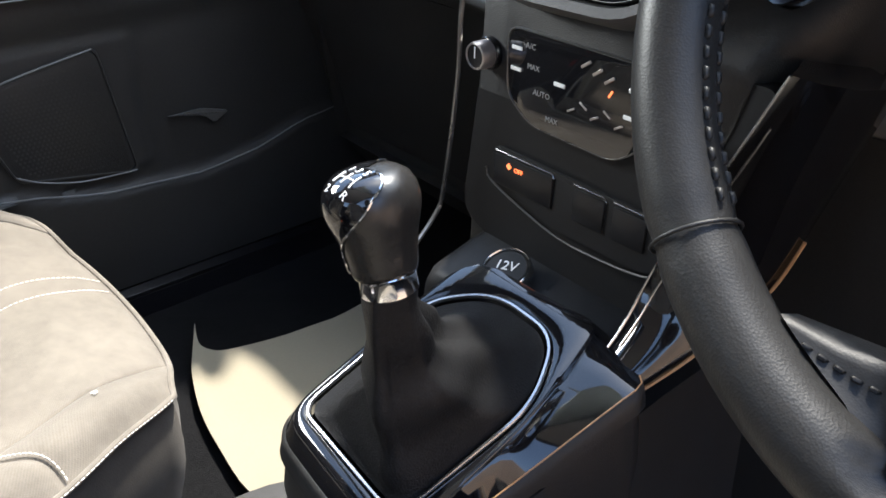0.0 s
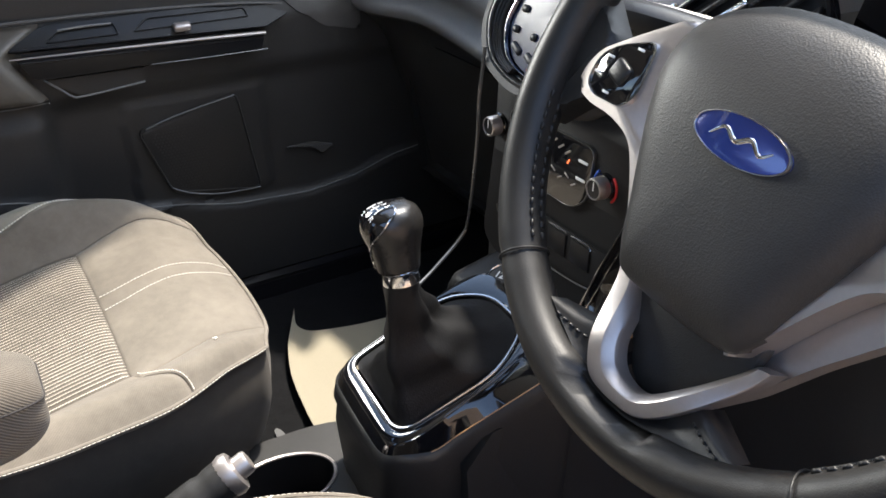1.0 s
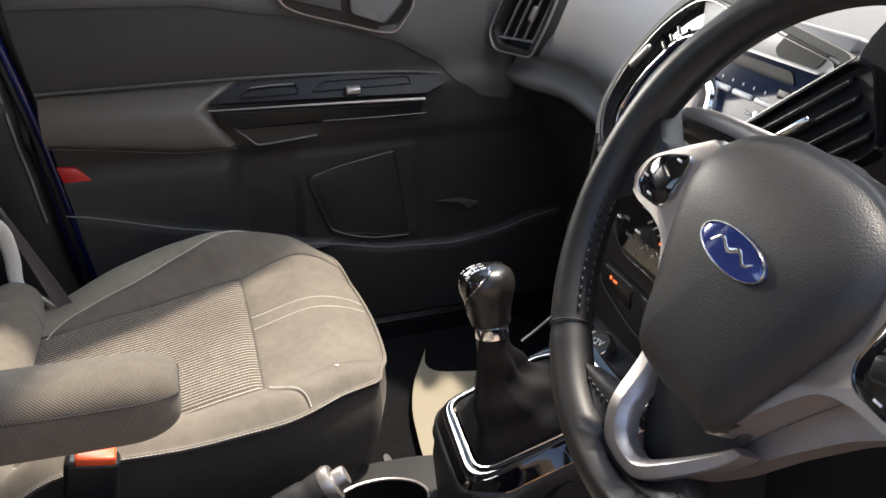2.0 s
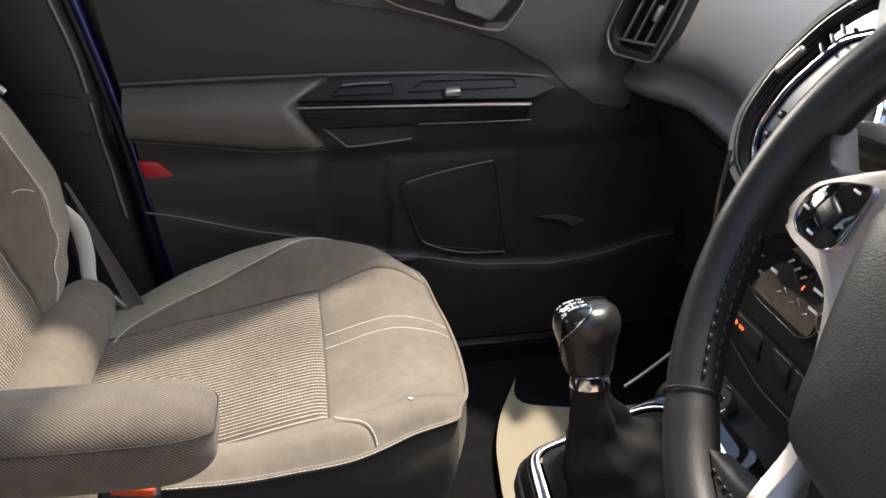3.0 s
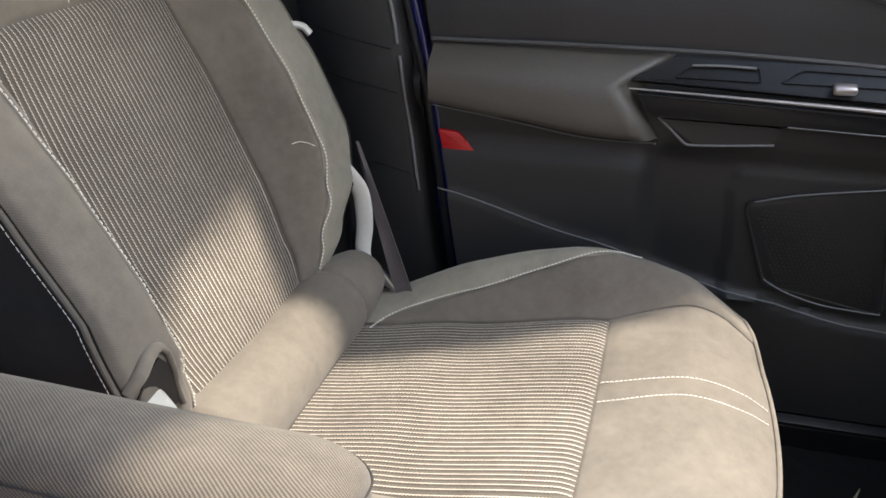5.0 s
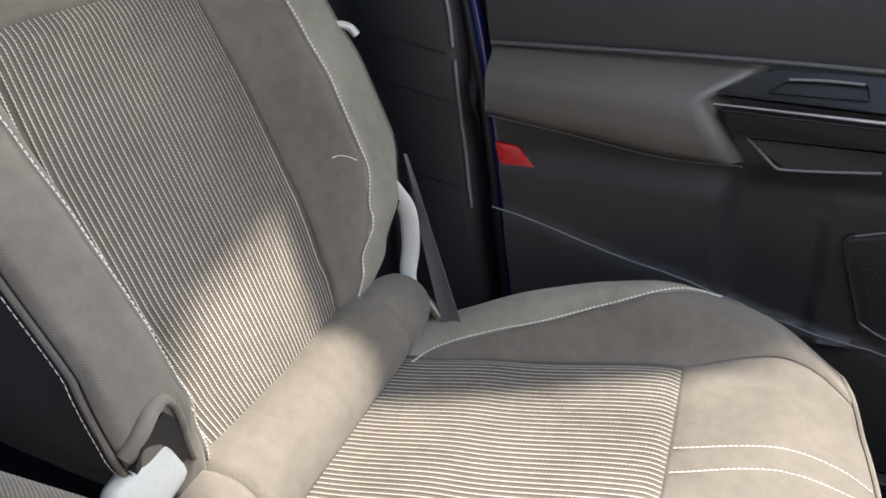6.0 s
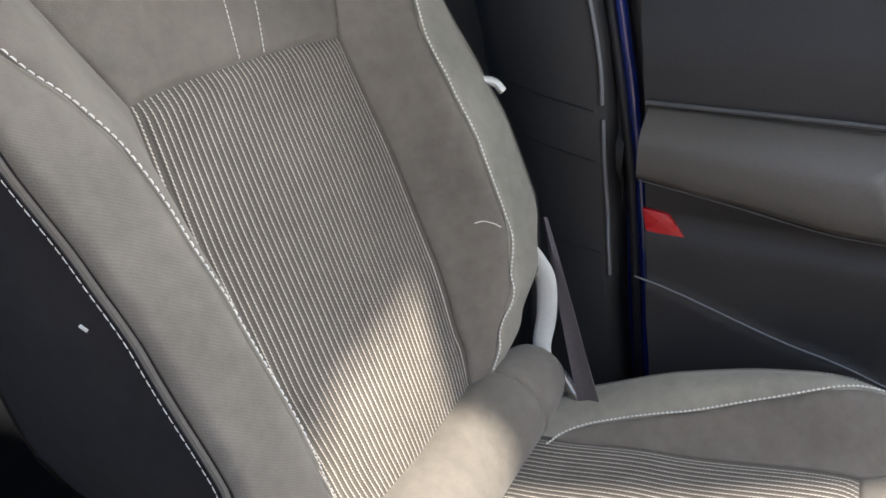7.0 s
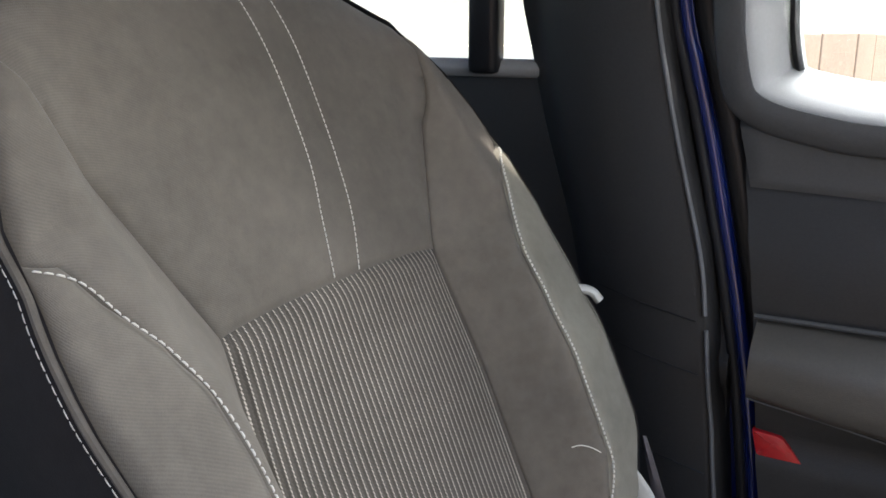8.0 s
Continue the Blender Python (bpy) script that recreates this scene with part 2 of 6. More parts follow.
def smooth_path(pts, n, closed=False):
    """Catmull-Rom through the points, n samples a span."""
    p = [Vector(q) for q in pts]
    k = len(p)
    out = []
    for i in range(k if closed else k - 1):
        a = p[(i - 1) % k] if closed or i > 0 else p[0] * 2 - p[1]
        b, c = p[i], p[(i + 1) % k]
        d = p[(i + 2) % k] if closed or i + 2 < k else p[k - 1] * 2 - p[k - 2]
        for s in range(n):
            t = s / n
            out.append(0.5 * ((2 * b) + (c - a) * t + (2 * a - 5 * b + 4 * c - d) * t * t + (3 * b - a - 3 * c + d) * t ** 3))
    if not closed:
        out.append(p[-1])
    return out


def tube(pts, r, seg=8, closed=False, flat=1.0, up=(0, 0, 1), taper=None):
    """A round or flattened tube along points."""
    p = [Vector(q) for q in pts]
    k = len(p)
    rings = []
    for i in range(k):
        a = p[(i - 1) % k] if closed or i else p[0]
        b = p[(i + 1) % k] if closed or i + 1 < k else p[-1]
        d = (b - a).normalized()
        s = d.cross(Vector(up))
        if s.length < 1e-4:
            s = d.cross(Vector((1, 0, 0)))
        s.normalize()
        u = s.cross(d)
        rr = r * (taper(i / (k - 1)) if taper else 1)
        rings.append([p[i] + s * math.cos(2 * math.pi * j / seg) * rr + u * math.sin(2 * math.pi * j / seg) * rr * flat for j in range(seg)])
    if closed:
        rings.append(rings[0])
        bm = loft(rings, True, False)
        bmesh.ops.remove_doubles(bm, verts=bm.verts, dist=1e-6)
        return bm
    return loft(rings)


def prism(poly, depth, m=None, r=0.0, seg=2):
    """A polygon in the xy plane, extruded along z by depth, its edges rounded by r."""
    bm = bmesh.new()
    lo = [bm.verts.new((x, y, 0)) for x, y in poly]
    hi = [bm.verts.new((x, y, depth)) for x, y in poly]
    n = len(poly)
    bm.faces.new(lo[::-1])
    top = bm.faces.new(hi)
    for i in range(n):
        bm.faces.new((lo[i], lo[(i + 1) % n], hi[(i + 1) % n], hi[i]))
    if r:
        bmesh.ops.bevel(bm, geom=list(top.edges), offset=r, segments=seg, affect='EDGES', profile=0.5)
    if m is not None:
        bm.transform(m)
    return bm


def round_poly(pts, r, n=5):
    """A polygon with its corners rounded; r: one radius, or one for each corner."""
    out = []
    k = len(pts)
    for i in range(k):
        p = Vector(pts[i]).to_2d()
        a = (Vector(pts[i - 1]).to_2d() - p)
        b = (Vector(pts[(i + 1) % k]).to_2d() - p)
        rad = r[i] if isinstance(r, (list, tuple)) else r
        q = min(rad, a.length * 0.45, b.length * 0.45)
        s, e = p + a.normalized() * q, p + b.normalized() * q
        for j in range(n + 1):
            t = j / n
            out.append(tuple((1 - t) ** 2 * s + 2 * t * (1 - t) * p + t * t * e))
    return out


def revolve(profile, m=None, seg=32, sx=1.0, sy=1.0):
    """Turns (radius, height) pairs round z."""
    rings = [[(r * math.cos(2 * math.pi * i / seg) * sx, r * math.sin(2 * math.pi * i / seg) * sy, z) for i in range(seg)] for r, z in profile]
    bm = loft(rings)
    if m is not None:
        bm.transform(m)
    return bm


def frame_of(o, x, y):
    """A matrix with origin o, x along x, y towards y, z = x cross y."""
    x = Vector(x).normalized()
    z = x.cross(Vector(y)).normalized()
    y = z.cross(x)
    m = Matrix((x, y, z)).transposed().to_4x4()
    m.translation = o
    return m


def ring_band(outer, inner, depth, m=None, r=0.0):
    """A flat frame between two outlines of equally many points, depth high."""
    n = len(outer)
    rings = [[(x, y, 0) for x, y in outer], [(x, y, depth - r) for x, y in outer], [(x + (u - x) * 0.25, y + (v - y) * 0.25, depth) for (x, y), (u, v) in zip(outer, inner)],
             [(x + (u - x) * 0.75, y + (v - y) * 0.75, depth) for (x, y), (u, v) in zip(outer, inner)], [(x, y, depth - r) for x, y in inner], [(x, y, 0) for x, y in inner]]
    rings.append(rings[0])
    bm = loft(rings, True, False)
    bmesh.ops.remove_doubles(bm, verts=bm.verts, dist=1e-7)
    if m is not None:
        bm.transform(m)
    return bm


def scaled(poly, k, kx=None):
    cx = sum(p[0] for p in poly) / len(poly)
    cy = sum(p[1] for p in poly) / len(poly)
    return [(cx + (x - cx) * (kx or k), cy + (y - cy) * k) for x, y in poly]


def lettering(text, size, m, material, parent):
    """Raised print in the built-in font."""
    cu = bpy.data.curves.new("lettering", 'FONT')
    cu.body, cu.size, cu.extrude = text, size, 0.00025
    cu.align_x, cu.align_y = 'CENTER', 'CENTER'
    cu.resolution_u = 2
    cu.materials.append(material)
    ob = new("lettering", cu)
    ob.parent = parent
    ob.matrix_local = m
    return ob


def surface(fn, nu, nv, u0, u1, v0, v1, groove=0.004, soft=0.008, relief=None, tuck=0.012):
    """A padded patch of fn(u, v) between the edges u0(v), u1(v): it dips into its seams and tucks in under them."""
    bm = bmesh.new()
    uvl = bm.loops.layers.uv.new("UVMap")
    rows, coords = [], {}
    us = [-1] + list(range(nu + 1)) + [nu + 1]
    vs = [-1] + list(range(nv + 1)) + [nv + 1]
    vm = 0.5 * (v0 + v1)
    wid = (fn(u1(vm), vm) - fn(u0(vm), vm)).length
    um = 0.5 * (u0(vm) + u1(vm))
    hei = (fn(um, v1) - fn(um, v0)).length
    for j in vs:
        row = []
        q = min(max(j, 0), nv) / nv
        v = v0 + (v1 - v0) * q
        a, b = u0(v), u1(v)
        for i in us:
            p = min(max(i, 0), nu) / nu
            u = a + (b - a) * p
            e = 1e-3
            c = fn(u, v)
            nrm = (fn(u + e, v) - fn(u - e, v)).cross(fn(u, v + e) - fn(u, v - e))
            nrm.normalize()
            d = min(min(p, 1 - p) * wid, min(q, 1 - q) * hei)
            h = -groove * math.exp(-(d / soft) ** 1.5)
            x, y = (p - 0.5) * wid, (q - 0.5) * hei
            if relief:
                h += relief(x, y) * min(1, d / 0.006)
            if i != min(max(i, 0), nu) or j != min(max(j, 0), nv):
                h -= tuck
            vt = bm.verts.new(c + nrm * h)
            coords[vt] = (x, y)
            row.append(vt)
        rows.append(row)
    for r0, r1 in zip(rows, rows[1:]):
        for i in range(len(r0) - 1):
            f = bm.faces.new((r0[i], r0[i + 1], r1[i + 1], r1[i]))
            for lp in f.loops:
                lp[uvl].uv = coords[lp.vert]
    return bm


def stitches(pts, normals, length=0.0040, gap=0.0006, r=0.00085, lift=0.0003):
    """A row of thread stitches along a path on a surface."""
    bm = bmesh.new()
    acc = [0.0]
    for a, b in zip(pts, pts[1:]):
        acc.append(acc[-1] + (b - a).length)

    def place(s):
        i = max(0, min(len(acc) - 2, next((k for k in range(len(acc) - 1) if acc[k + 1] >= s), len(acc) - 2)))
        t = (s - acc[i]) / max(1e-9, acc[i + 1] - acc[i])
        return pts[i].lerp(pts[i + 1], t), normals[i].lerp(normals[i + 1], t).normalized()

    s = 0.0
    while s + length < acc[-1]:
        (a, na), (b, _) = place(s), place(s + length)
        d = (b - a).normalized()
        side = d.cross(na).normalized()
        ring = []
        for c, k in ((a + na * (lift - r), 0.45), (a.lerp(b, 0.2) + na * lift, 1), (a.lerp(b, 0.8) + na * lift, 1), (b + na * (lift - r), 0.45)):
            ring.append([c + side * math.cos(q) * r * k + na * math.sin(q) * r * k for q in (0, 1.05, 2.09, 3.14, 4.19, 5.24)])
        vs = [[bm.verts.new(q) for q in rg] for rg in ring]
        for ra, rb in zip(vs, vs[1:]):
            for i in range(6):
                bm.faces.new((ra[i], ra[(i + 1) % 6], rb[(i + 1) % 6], rb[i]))
        bm.faces.new(vs[0][::-1]); bm.faces.new(vs[-1])
        s += length + gap
    return bm


def on_surface(fn, uvs, n=12):
    """Points and normals along a curve of (u, v) on a surface."""
    q = smooth_path([(u, v, 0) for u, v in uvs], n)
    pts, nrm = [], []
    for c in q:
        e = 1e-3
        pts.append(fn(c.x, c.y))
        k = (fn(c.x + e, c.y) - fn(c.x - e, c.y)).cross(fn(c.x, c.y + e) - fn(c.x, c.y - e))
        nrm.append(k.normalized())
    return pts, nrm


def step(a, b, x):
    t = min(1, max(0, (x - a) / (b - a)))
    return t * t * (3 - 2 * t)


def const(c):
    return lambda v: c


# ---- the setting: ground, fence and the shell of the car ----
def grid_sheet(x0, x1, y0, y1, nx, ny, fz):
    bm = bmesh.new()
    rows = [[bm.verts.new((x0 + (x1 - x0) * i / nx, y0 + (y1 - y0) * j / ny, fz(x0 + (x1 - x0) * i / nx, y0 + (y1 - y0) * j / ny))) for i in range(nx + 1)] for j in range(ny + 1)]
    for a, b in zip(rows, rows[1:]):
        for i in range(nx):
            bm.faces.new((a[i], a[i + 1], b[i + 1], b[i]))
    return bm


tagged(part("ground", grid_sheet(-400, 400, -400, 400, 8, 8, lambda x, y: -0.36), GRAVEL), "sandy brown gravel ground round the car", "ground", kind="structure")


def slab(x0, x1, y0, y1, z0, z1, r=0.0):
    return rbox(x1 - x0, y1 - y0, z1 - z0, Matrix.Translation(((x0 + x1) / 2, (y0 + y1) / 2, (z0 + z1) / 2)), r, 2)


def shell(name, bm, material, label, category="car body", sharp=35):
    return tagged(part(name, bm, material, sharp=sharp), label, category, kind="structure")


# floor pan with a raised tunnel and sills
def floor_z(x, y):
    z = 0.10 * math.exp(-(abs(x) / 0.13) ** 4) * step(0.6, -0.1, y)
    z += 0.45 * step(0.42, 0.95, y)
    z += 0.004 * noise.noise((x * 30, y * 30, 0))
    return z - 0.012


shell("floor", grid_sheet(-0.74, 0.74, -1.7, 1.0, 60, 90, floor_z), CARPET, "black carpet on the car floor", "floor")
for sx, nm in ((-1, "sill_left"), (1, "sill_right")):
    bm = slab(min(sx * 0.655, sx * 0.80), max(sx * 0.655, sx * 0.80), -1.7, 0.75, -0.16, 0.028, 0.012)
    shell(nm, bm, GLOSS_BLACK, "glossy black door sill of the car", "door sill")
shell("wall_front", slab(-0.76, 0.76, 0.92, 0.96, -0.1, 0.70), SOFT_BLACK, "black bulkhead in front of the footwells", "bulkhead")
shell("wall_rear", slab(-0.74, 0.74, -1.74, -1.70, -0.1, 0.80), DOOR_GREY, "grey trimmed rear end of the cabin", "wall")


# unseen roof panel; its front edge, the windscreen header, is bent to shape the sun patches
HEADER = round_poly([(-0.62, -1.75), (0.62, -1.75), (0.62, -0.30), (0.43, -0.288), (0.365, -0.255), (0.315, -0.18), (0.26, -0.12), (-0.07, -0.12), (-0.15, -0.04), (-0.19, -0.03), (-0.26, -0.09), (-0.315, -0.18), (-0.365, -0.255), (-0.43, -0.288), (-0.62, -0.30)], 0.05, 4)
shell("ceiling", loft([[(x, y, z) for x, y in HEADER] for z in (1.185, 1.20, 1.25)]), HEADLINER, "pale cloth headliner under the car roof", "ceiling")


# blue outer skin above the headliner
shell("roof", loft([[(x * k, y * k2, z) for x, y in round_poly([(-0.64, -1.80), (0.64, -1.80), (0.64, -0.36), (0.24, -0.18), (-0.10, -0.16), (-0.64, -0.36)], 0.08, 4)] for k, k2, z in ((1.0, 1.0, 1.252), (0.98, 0.99, 1.268), (0.80, 0.93, 1.285))]), BLUE_PAINT, "blue painted roof of the car", "car roof")


def beam(pts, w, h, up=(0, 0, 1)):
    return tube(smooth_path(pts, 6), w, 10, flat=h / w, up=up)


for sx, nm in ((-1, "left"), (1, "right")):
    shell("pillar_front_" + nm, beam([(sx * 0.63, -0.36, 1.205), (sx * 0.615, -0.08, 1.17), (sx * 0.695, 0.24, 1.03), (sx * 0.745, 0.55, 0.87), (sx * 0.77, 0.98, 0.68)], 0.04, 0.035), DOOR_GREY, "grey trimmed windscreen pillar of the car", "windscreen pillar")
    shell("roof_rail_" + nm, beam([(sx * 0.61, -0.30, 1.20), (sx * 0.625, -0.5, 1.20), (sx * 0.625, -1.2, 1.19), (sx * 0.62, -1.75, 1.15)], 0.045, 0.03), DOOR_GREY, "grey trimmed roof rail above the doors", "roof rail")
shell("pillar_rear_left", slab(-0.75, -0.66, -1.76, -1.52, 0.6, 1.2, 0.02), DOOR_GREY, "grey trimmed rear corner pillar", "pillar")
shell("pillar_rear_right", slab(0.66, 0.75, -1.76, -1.52, 0.6, 1.2, 0.02), DOOR_GREY, "grey trimmed rear corner pillar", "pillar")


def pane(name, pts, label):
    bm = bmesh.new()
    a = [bm.verts.new(p) for p in pts]
    n = (Vector(pts[1]) - Vector(pts[0])).cross(Vector(pts[2]) - Vector(pts[0])).normalized() * 0.004
    b = [bm.verts.new(Vector(p) + n) for p in pts]
    bm.faces.new(a); bm.faces.new(b[::-1])
    for i in range(len(a)):
        j = (i + 1) % len(a)
        bm.faces.new((a[i], b[i], b[j], a[j]))
    ob = tagged(part(name, bm, GLASS, smooth=False), label, "car window", kind="structure")
    ob.visible_shadow = False
    return ob


pane("window_1", [(-0.77, 0.97, 0.70), (0.77, 0.97, 0.70), (0.60, -0.32, 1.20), (-0.60, -0.32, 1.20)], "clear laminated windscreen of the car")


# ---- outdoors: fence, boards and wall beyond it ----
fence = thing("wooden_fence", "brown timber fence of upright boards beside the car", "fence", (-4.5, -0.95, -0.36))
fence.rotation_euler = (0, 0, radians(60))
yb = -0.6
while yb < 9.0:
    w = 0.14 + 0.015 * random.random()
    part("plank", rbox(0.022, w, 1.14 + 0.015 * random.random(), Matrix.Translation((0.012 * random.random(), yb + w / 2, 0.57)), 0.004, 1), FENCE_WOOD, fence, smooth=False)
    yb += w + 0.002
for zr in (0.25, 0.95):
    part("rail", rbox(0.05, 9.6, 0.07, Matrix.Translation((-0.04, 4.12, zr)), 0.006, 1), FENCE_WOOD, fence, smooth=False)
# added out of view: holds back driver-side skylight and tints the gloss reflections
unseen_fence = thing("wooden_fence", "unseen timber fence added on the driver's side to limit light and tint reflections", "fence", (2.3, -1.0, -0.36))
yb = -6.0
while yb < 6.0:
    w = 0.14 + 0.015 * random.random()
    part("plank", rbox(0.022, w, 1.50 + 0.015 * random.random(), Matrix.Translation((-0.012 * random.random(), yb + w / 2, 0.75)), 0.004, 1), FENCE_WOOD, unseen_fence, smooth=False)
    yb += w + 0.002
for zr in (0.2, 1.25):
    part("rail", rbox(0.05, 12, 0.07, Matrix.Translation((0.04, 0, zr)), 0.006, 1), FENCE_WOOD, unseen_fence, smooth=False)
barn = thing("boarded_building", "pale cream weatherboarded building behind the fence", "building", (-6.2, -2.2, -0.36))
barn.rotation_euler = (0, 0, radians(60))
zb = 0.0
while zb < 3.2:
    part("weatherboard", rbox(0.03, 12.5, 0.19, Matrix.Translation((0, 2.75, zb + 0.095)) @ pose(0, 0, 0, 0, 5, 0), 0.004, 1), PALE_WOOD, barn, smooth=False)
    zb += 0.175
part("wall", slab(-3.0, -0.03, -3.5, 9.0, 0, 3.2), RENDERED_WALL, barn, smooth=False)
part("roof", prism([(-3.3, 3.2), (0.3, 3.2), (-1.5, 4.4)], 12.9, frame_of((0, -3.7, 0), (1, 0, 0), (0, 0, 1)) @ Matrix.Scale(-1, 4, (0, 0, 1))), SOFT_BLACK, barn, smooth=False)


# ---- the front passenger door ----
def wave(pts, x):
    """A smooth curve through (x, value) pairs."""
    if x <= pts[0][0]:
        return pts[0][1]
    for (a, p), (b, q) in zip(pts, pts[1:]):
        if x <= b:
            return p + (q - p) * step(a, b, x) * 0.5 + (q - p) * (x - a) / (b - a) * 0.5
    return pts[-1][1]


POCKET = [(-0.49, 0.318), (-0.263, 0.261), (-0.135, 0.214), (-0.08, 0.203), (0.065, 0.173), (0.187, 0.165), (0.261, 0.174), (0.36, 0.20), (0.6, 0.24)]


def door_skin(y, z):
    x = -0.688
    x -= 0.018 * step(0.54, 0.70, z)
    rear = step(-0.19, -0.222, y)
    x += 0.018 * rear * step(0.40, 0.36, z)
    x += 0.012 * step(0.37, 0.41, z) * step(0.51, 0.47, z)
    k = wave(POCKET, y)
    x += (0.012 - 0.007 * step(-0.10, -0.30, y)) * step(k + 0.003, k - 0.006, z)
    # dished speaker field
    if -0.1 < y < 0.12 and 0.19 < z < 0.37:
        x += 0.004
    return Vector((x, y, z))


door_1 = thing("front_passenger_door", "closed front passenger door with dark grey grained trim", "car door", (-0.70, 0.0, 0.0))
D = Matrix.Translation((0.70, 0, 0))


def dpart(name, bm, material, label="", parent=None, sharp=40):
    """A part of the door, given in car coordinates."""
    bm.transform(D)
    return part(name, bm, material, parent or door_1, label, sharp=sharp)


REAR = [(0.0, -0.436), (0.17, -0.449), (0.30, -0.465), (0.40, -0.478), (0.49, -0.489), (0.55, -0.497), (0.60, -0.505), (0.66, -0.514), (0.74, -0.526), (0.80, -0.534)]
dpart("door_panel", surface(door_skin, 150, 90, lambda z: wave(REAR, z), const(0.62), 0.03, 0.705, groove=0.0, tuck=0.03), SOFT_BLACK, "black grained door lining", sharp=60)
# lighter upper lining with its curved lower edge
UPPER = [(-0.50, 0.640), (-0.25, 0.632), (-0.10, 0.608), (0.0, 0.582), (0.08, 0.556), (0.15, 0.518), (0.20, 0.474), (0.24, 0.447), (0.30, 0.435)]


def upper_skin(u, v):
    z0 = wave(UPPER, u)
    z1 = 0.708
    z = z0 + (z1 - z0) * v
    p = door_skin(u, min(z, 0.69))
    p.z = z
    p.x += 0.007 - 0.003 * step(0.15, 0.28, u) + 0.008 * step(0.64, 0.69, z) - 0.050 * max(0.0, (z - 0.698) / 0.05)
    return p


dpart("upper_lining", surface(upper_skin, 80, 24, lambda v: -0.507 - 0.016 * v, const(0.30), 0.0, 1.0, groove=0.004, soft=0.006, tuck=0.02), DOOR_GREY, "lighter grey lining below the window")
# surround of the window, paler for the sun on it: along the sill, round the rear corner and up the pillar
SURROUND = [(0.30, 0.704), (0.1, 0.704), (-0.1, 0.704), (-0.3, 0.704), (-0.40, 0.7055), (-0.4405, 0.7105), (-0.482, 0.7195), (-0.5035, 0.729), (-0.5125, 0.742), (-0.520, 0.780), (-0.523, 0.816), (-0.529, 0.90), (-0.535, 1.0), (-0.545, 1.15)]
LEAN = [(0.74, 0.0), (0.80, 0.008), (1.0, 0.05), (1.15, 0.10)]
way = smooth_path([(0, y, z) for y, z in SURROUND], 7)
rows, face_rows, run = [], [], []
for i, p in enumerate(way):
    d = (way[min(i + 1, len(way) - 1)] - way[max(i - 1, 0)]).normalized()
    ny, nz = d.z, -d.y
    lean = wave(LEAN, p.z)
    narrow = 1 - 0.35 * step(0.85, 1.1, p.z)
    face_rows.append([(x + lean, p.y + ny * k * narrow, p.z + nz * k * narrow) for k, x in ((-0.030, -0.715), (-0.029, -0.688), (-0.026, -0.684), (-0.012, -0.680), (-0.002, -0.6795), (0.0005, -0.6805), (0.0005, -0.700))])
    ring = [(x + lean, p.y + ny * k * narrow, p.z + nz * k * narrow) for k, x in ((0.001, -0.705), (0.001, -0.6825), (0.003, -0.6835), (0.007, -0.688), (0.014, -0.699), (0.022, -0.714), (0.029, -0.729), (0.034, -0.742), (0.034, -0.765))]
    rows.append(ring)
    if p.z > 0.735:
        run.append((-0.742 + lean, p.y + ny * 0.037, p.z + nz * 0.037))
dpart("window_surround", loft(rows), SUN_PALE_TRIM, "rounded window surround, its pale grey lifted for the sun on it", sharp=60)
dpart("surround_face", loft(face_rows), DOOR_GREY, "grey grained face round the window", sharp=60)
dpart("glass_run", tube(run, 0.006, 8, flat=1.6, up=(1, 0, 0)), RUBBER, "black rubber glass run")
# window frame and rear edge of the door
dpart("window_frame", tube(smooth_path([(-0.625, -0.555, 1.13), (-0.622, -0.535, 1.15), (-0.615, -0.45, 1.165), (-0.625, -0.12, 1.15), (-0.70, 0.22, 1.005), (-0.74, 0.5, 0.86), (-0.75, 0.62, 0.76)], 6), 0.027, 12, flat=1.2, up=(1, 0, 0)), SUN_PALE_TRIM, "pale grey lined window frame")
bm = prism(round_poly([(-0.52, 0.02), (0.62, 0.02), (0.62, 0.715), (-0.535, 0.715)], 0.02, 3), 0.03, frame_of((-0.775, 0, 0), (0, 1, 0), (0, 0, 1)))
dpart("outer_shell", bm, BLUE_PAINT, "blue painted outer skin")
edge = [(-0.708, -0.452, 0.02), (-0.712, -0.462, 0.17), (-0.712, -0.491, 0.40), (-0.712, -0.511, 0.51), (-0.712, -0.531, 0.60), (-0.71, -0.552, 0.69), (-0.706, -0.569, 0.755), (-0.70, -0.584, 0.82), (-0.66, -0.600, 1.0), (-0.63, -0.605, 1.15)]
dpart("blue_edge", tube([Vector(p) + Vector((-0.004, 0.000, 0)) for p in smooth_path(edge, 6)], 0.0078, 10, up=(1, 0, 0)), BLUE_PAINT, "blue painted rear edge of the door")
dpart("door_return", tube([Vector(p) + Vector((-0.022, 0.018, 0)) for p in smooth_path(edge, 6)], 0.018, 10, up=(1, 0, 0)), SATIN_BLACK, "black return behind the lining")
dpart("edge_seal", tube([Vector(p) + Vector((-0.006, -0.012, 0)) for p in smooth_path(edge, 6)], 0.0065, 10, up=(1, 0, 0)), RUBBER, "black rubber door seal")
# pocket lip, its highlight put into a paler grey
lip = [(door_skin(y, wave(POCKET, y) - 0.006).x, y, wave(POCKET, y)) for y in [-0.48 + 0.03 * i for i in range(33)]]
dpart("pocket_lip", tube(lip, 0.0009, 8, flat=1.3), DASH_GREY, "raised lip of the door pocket, paler for its highlight")
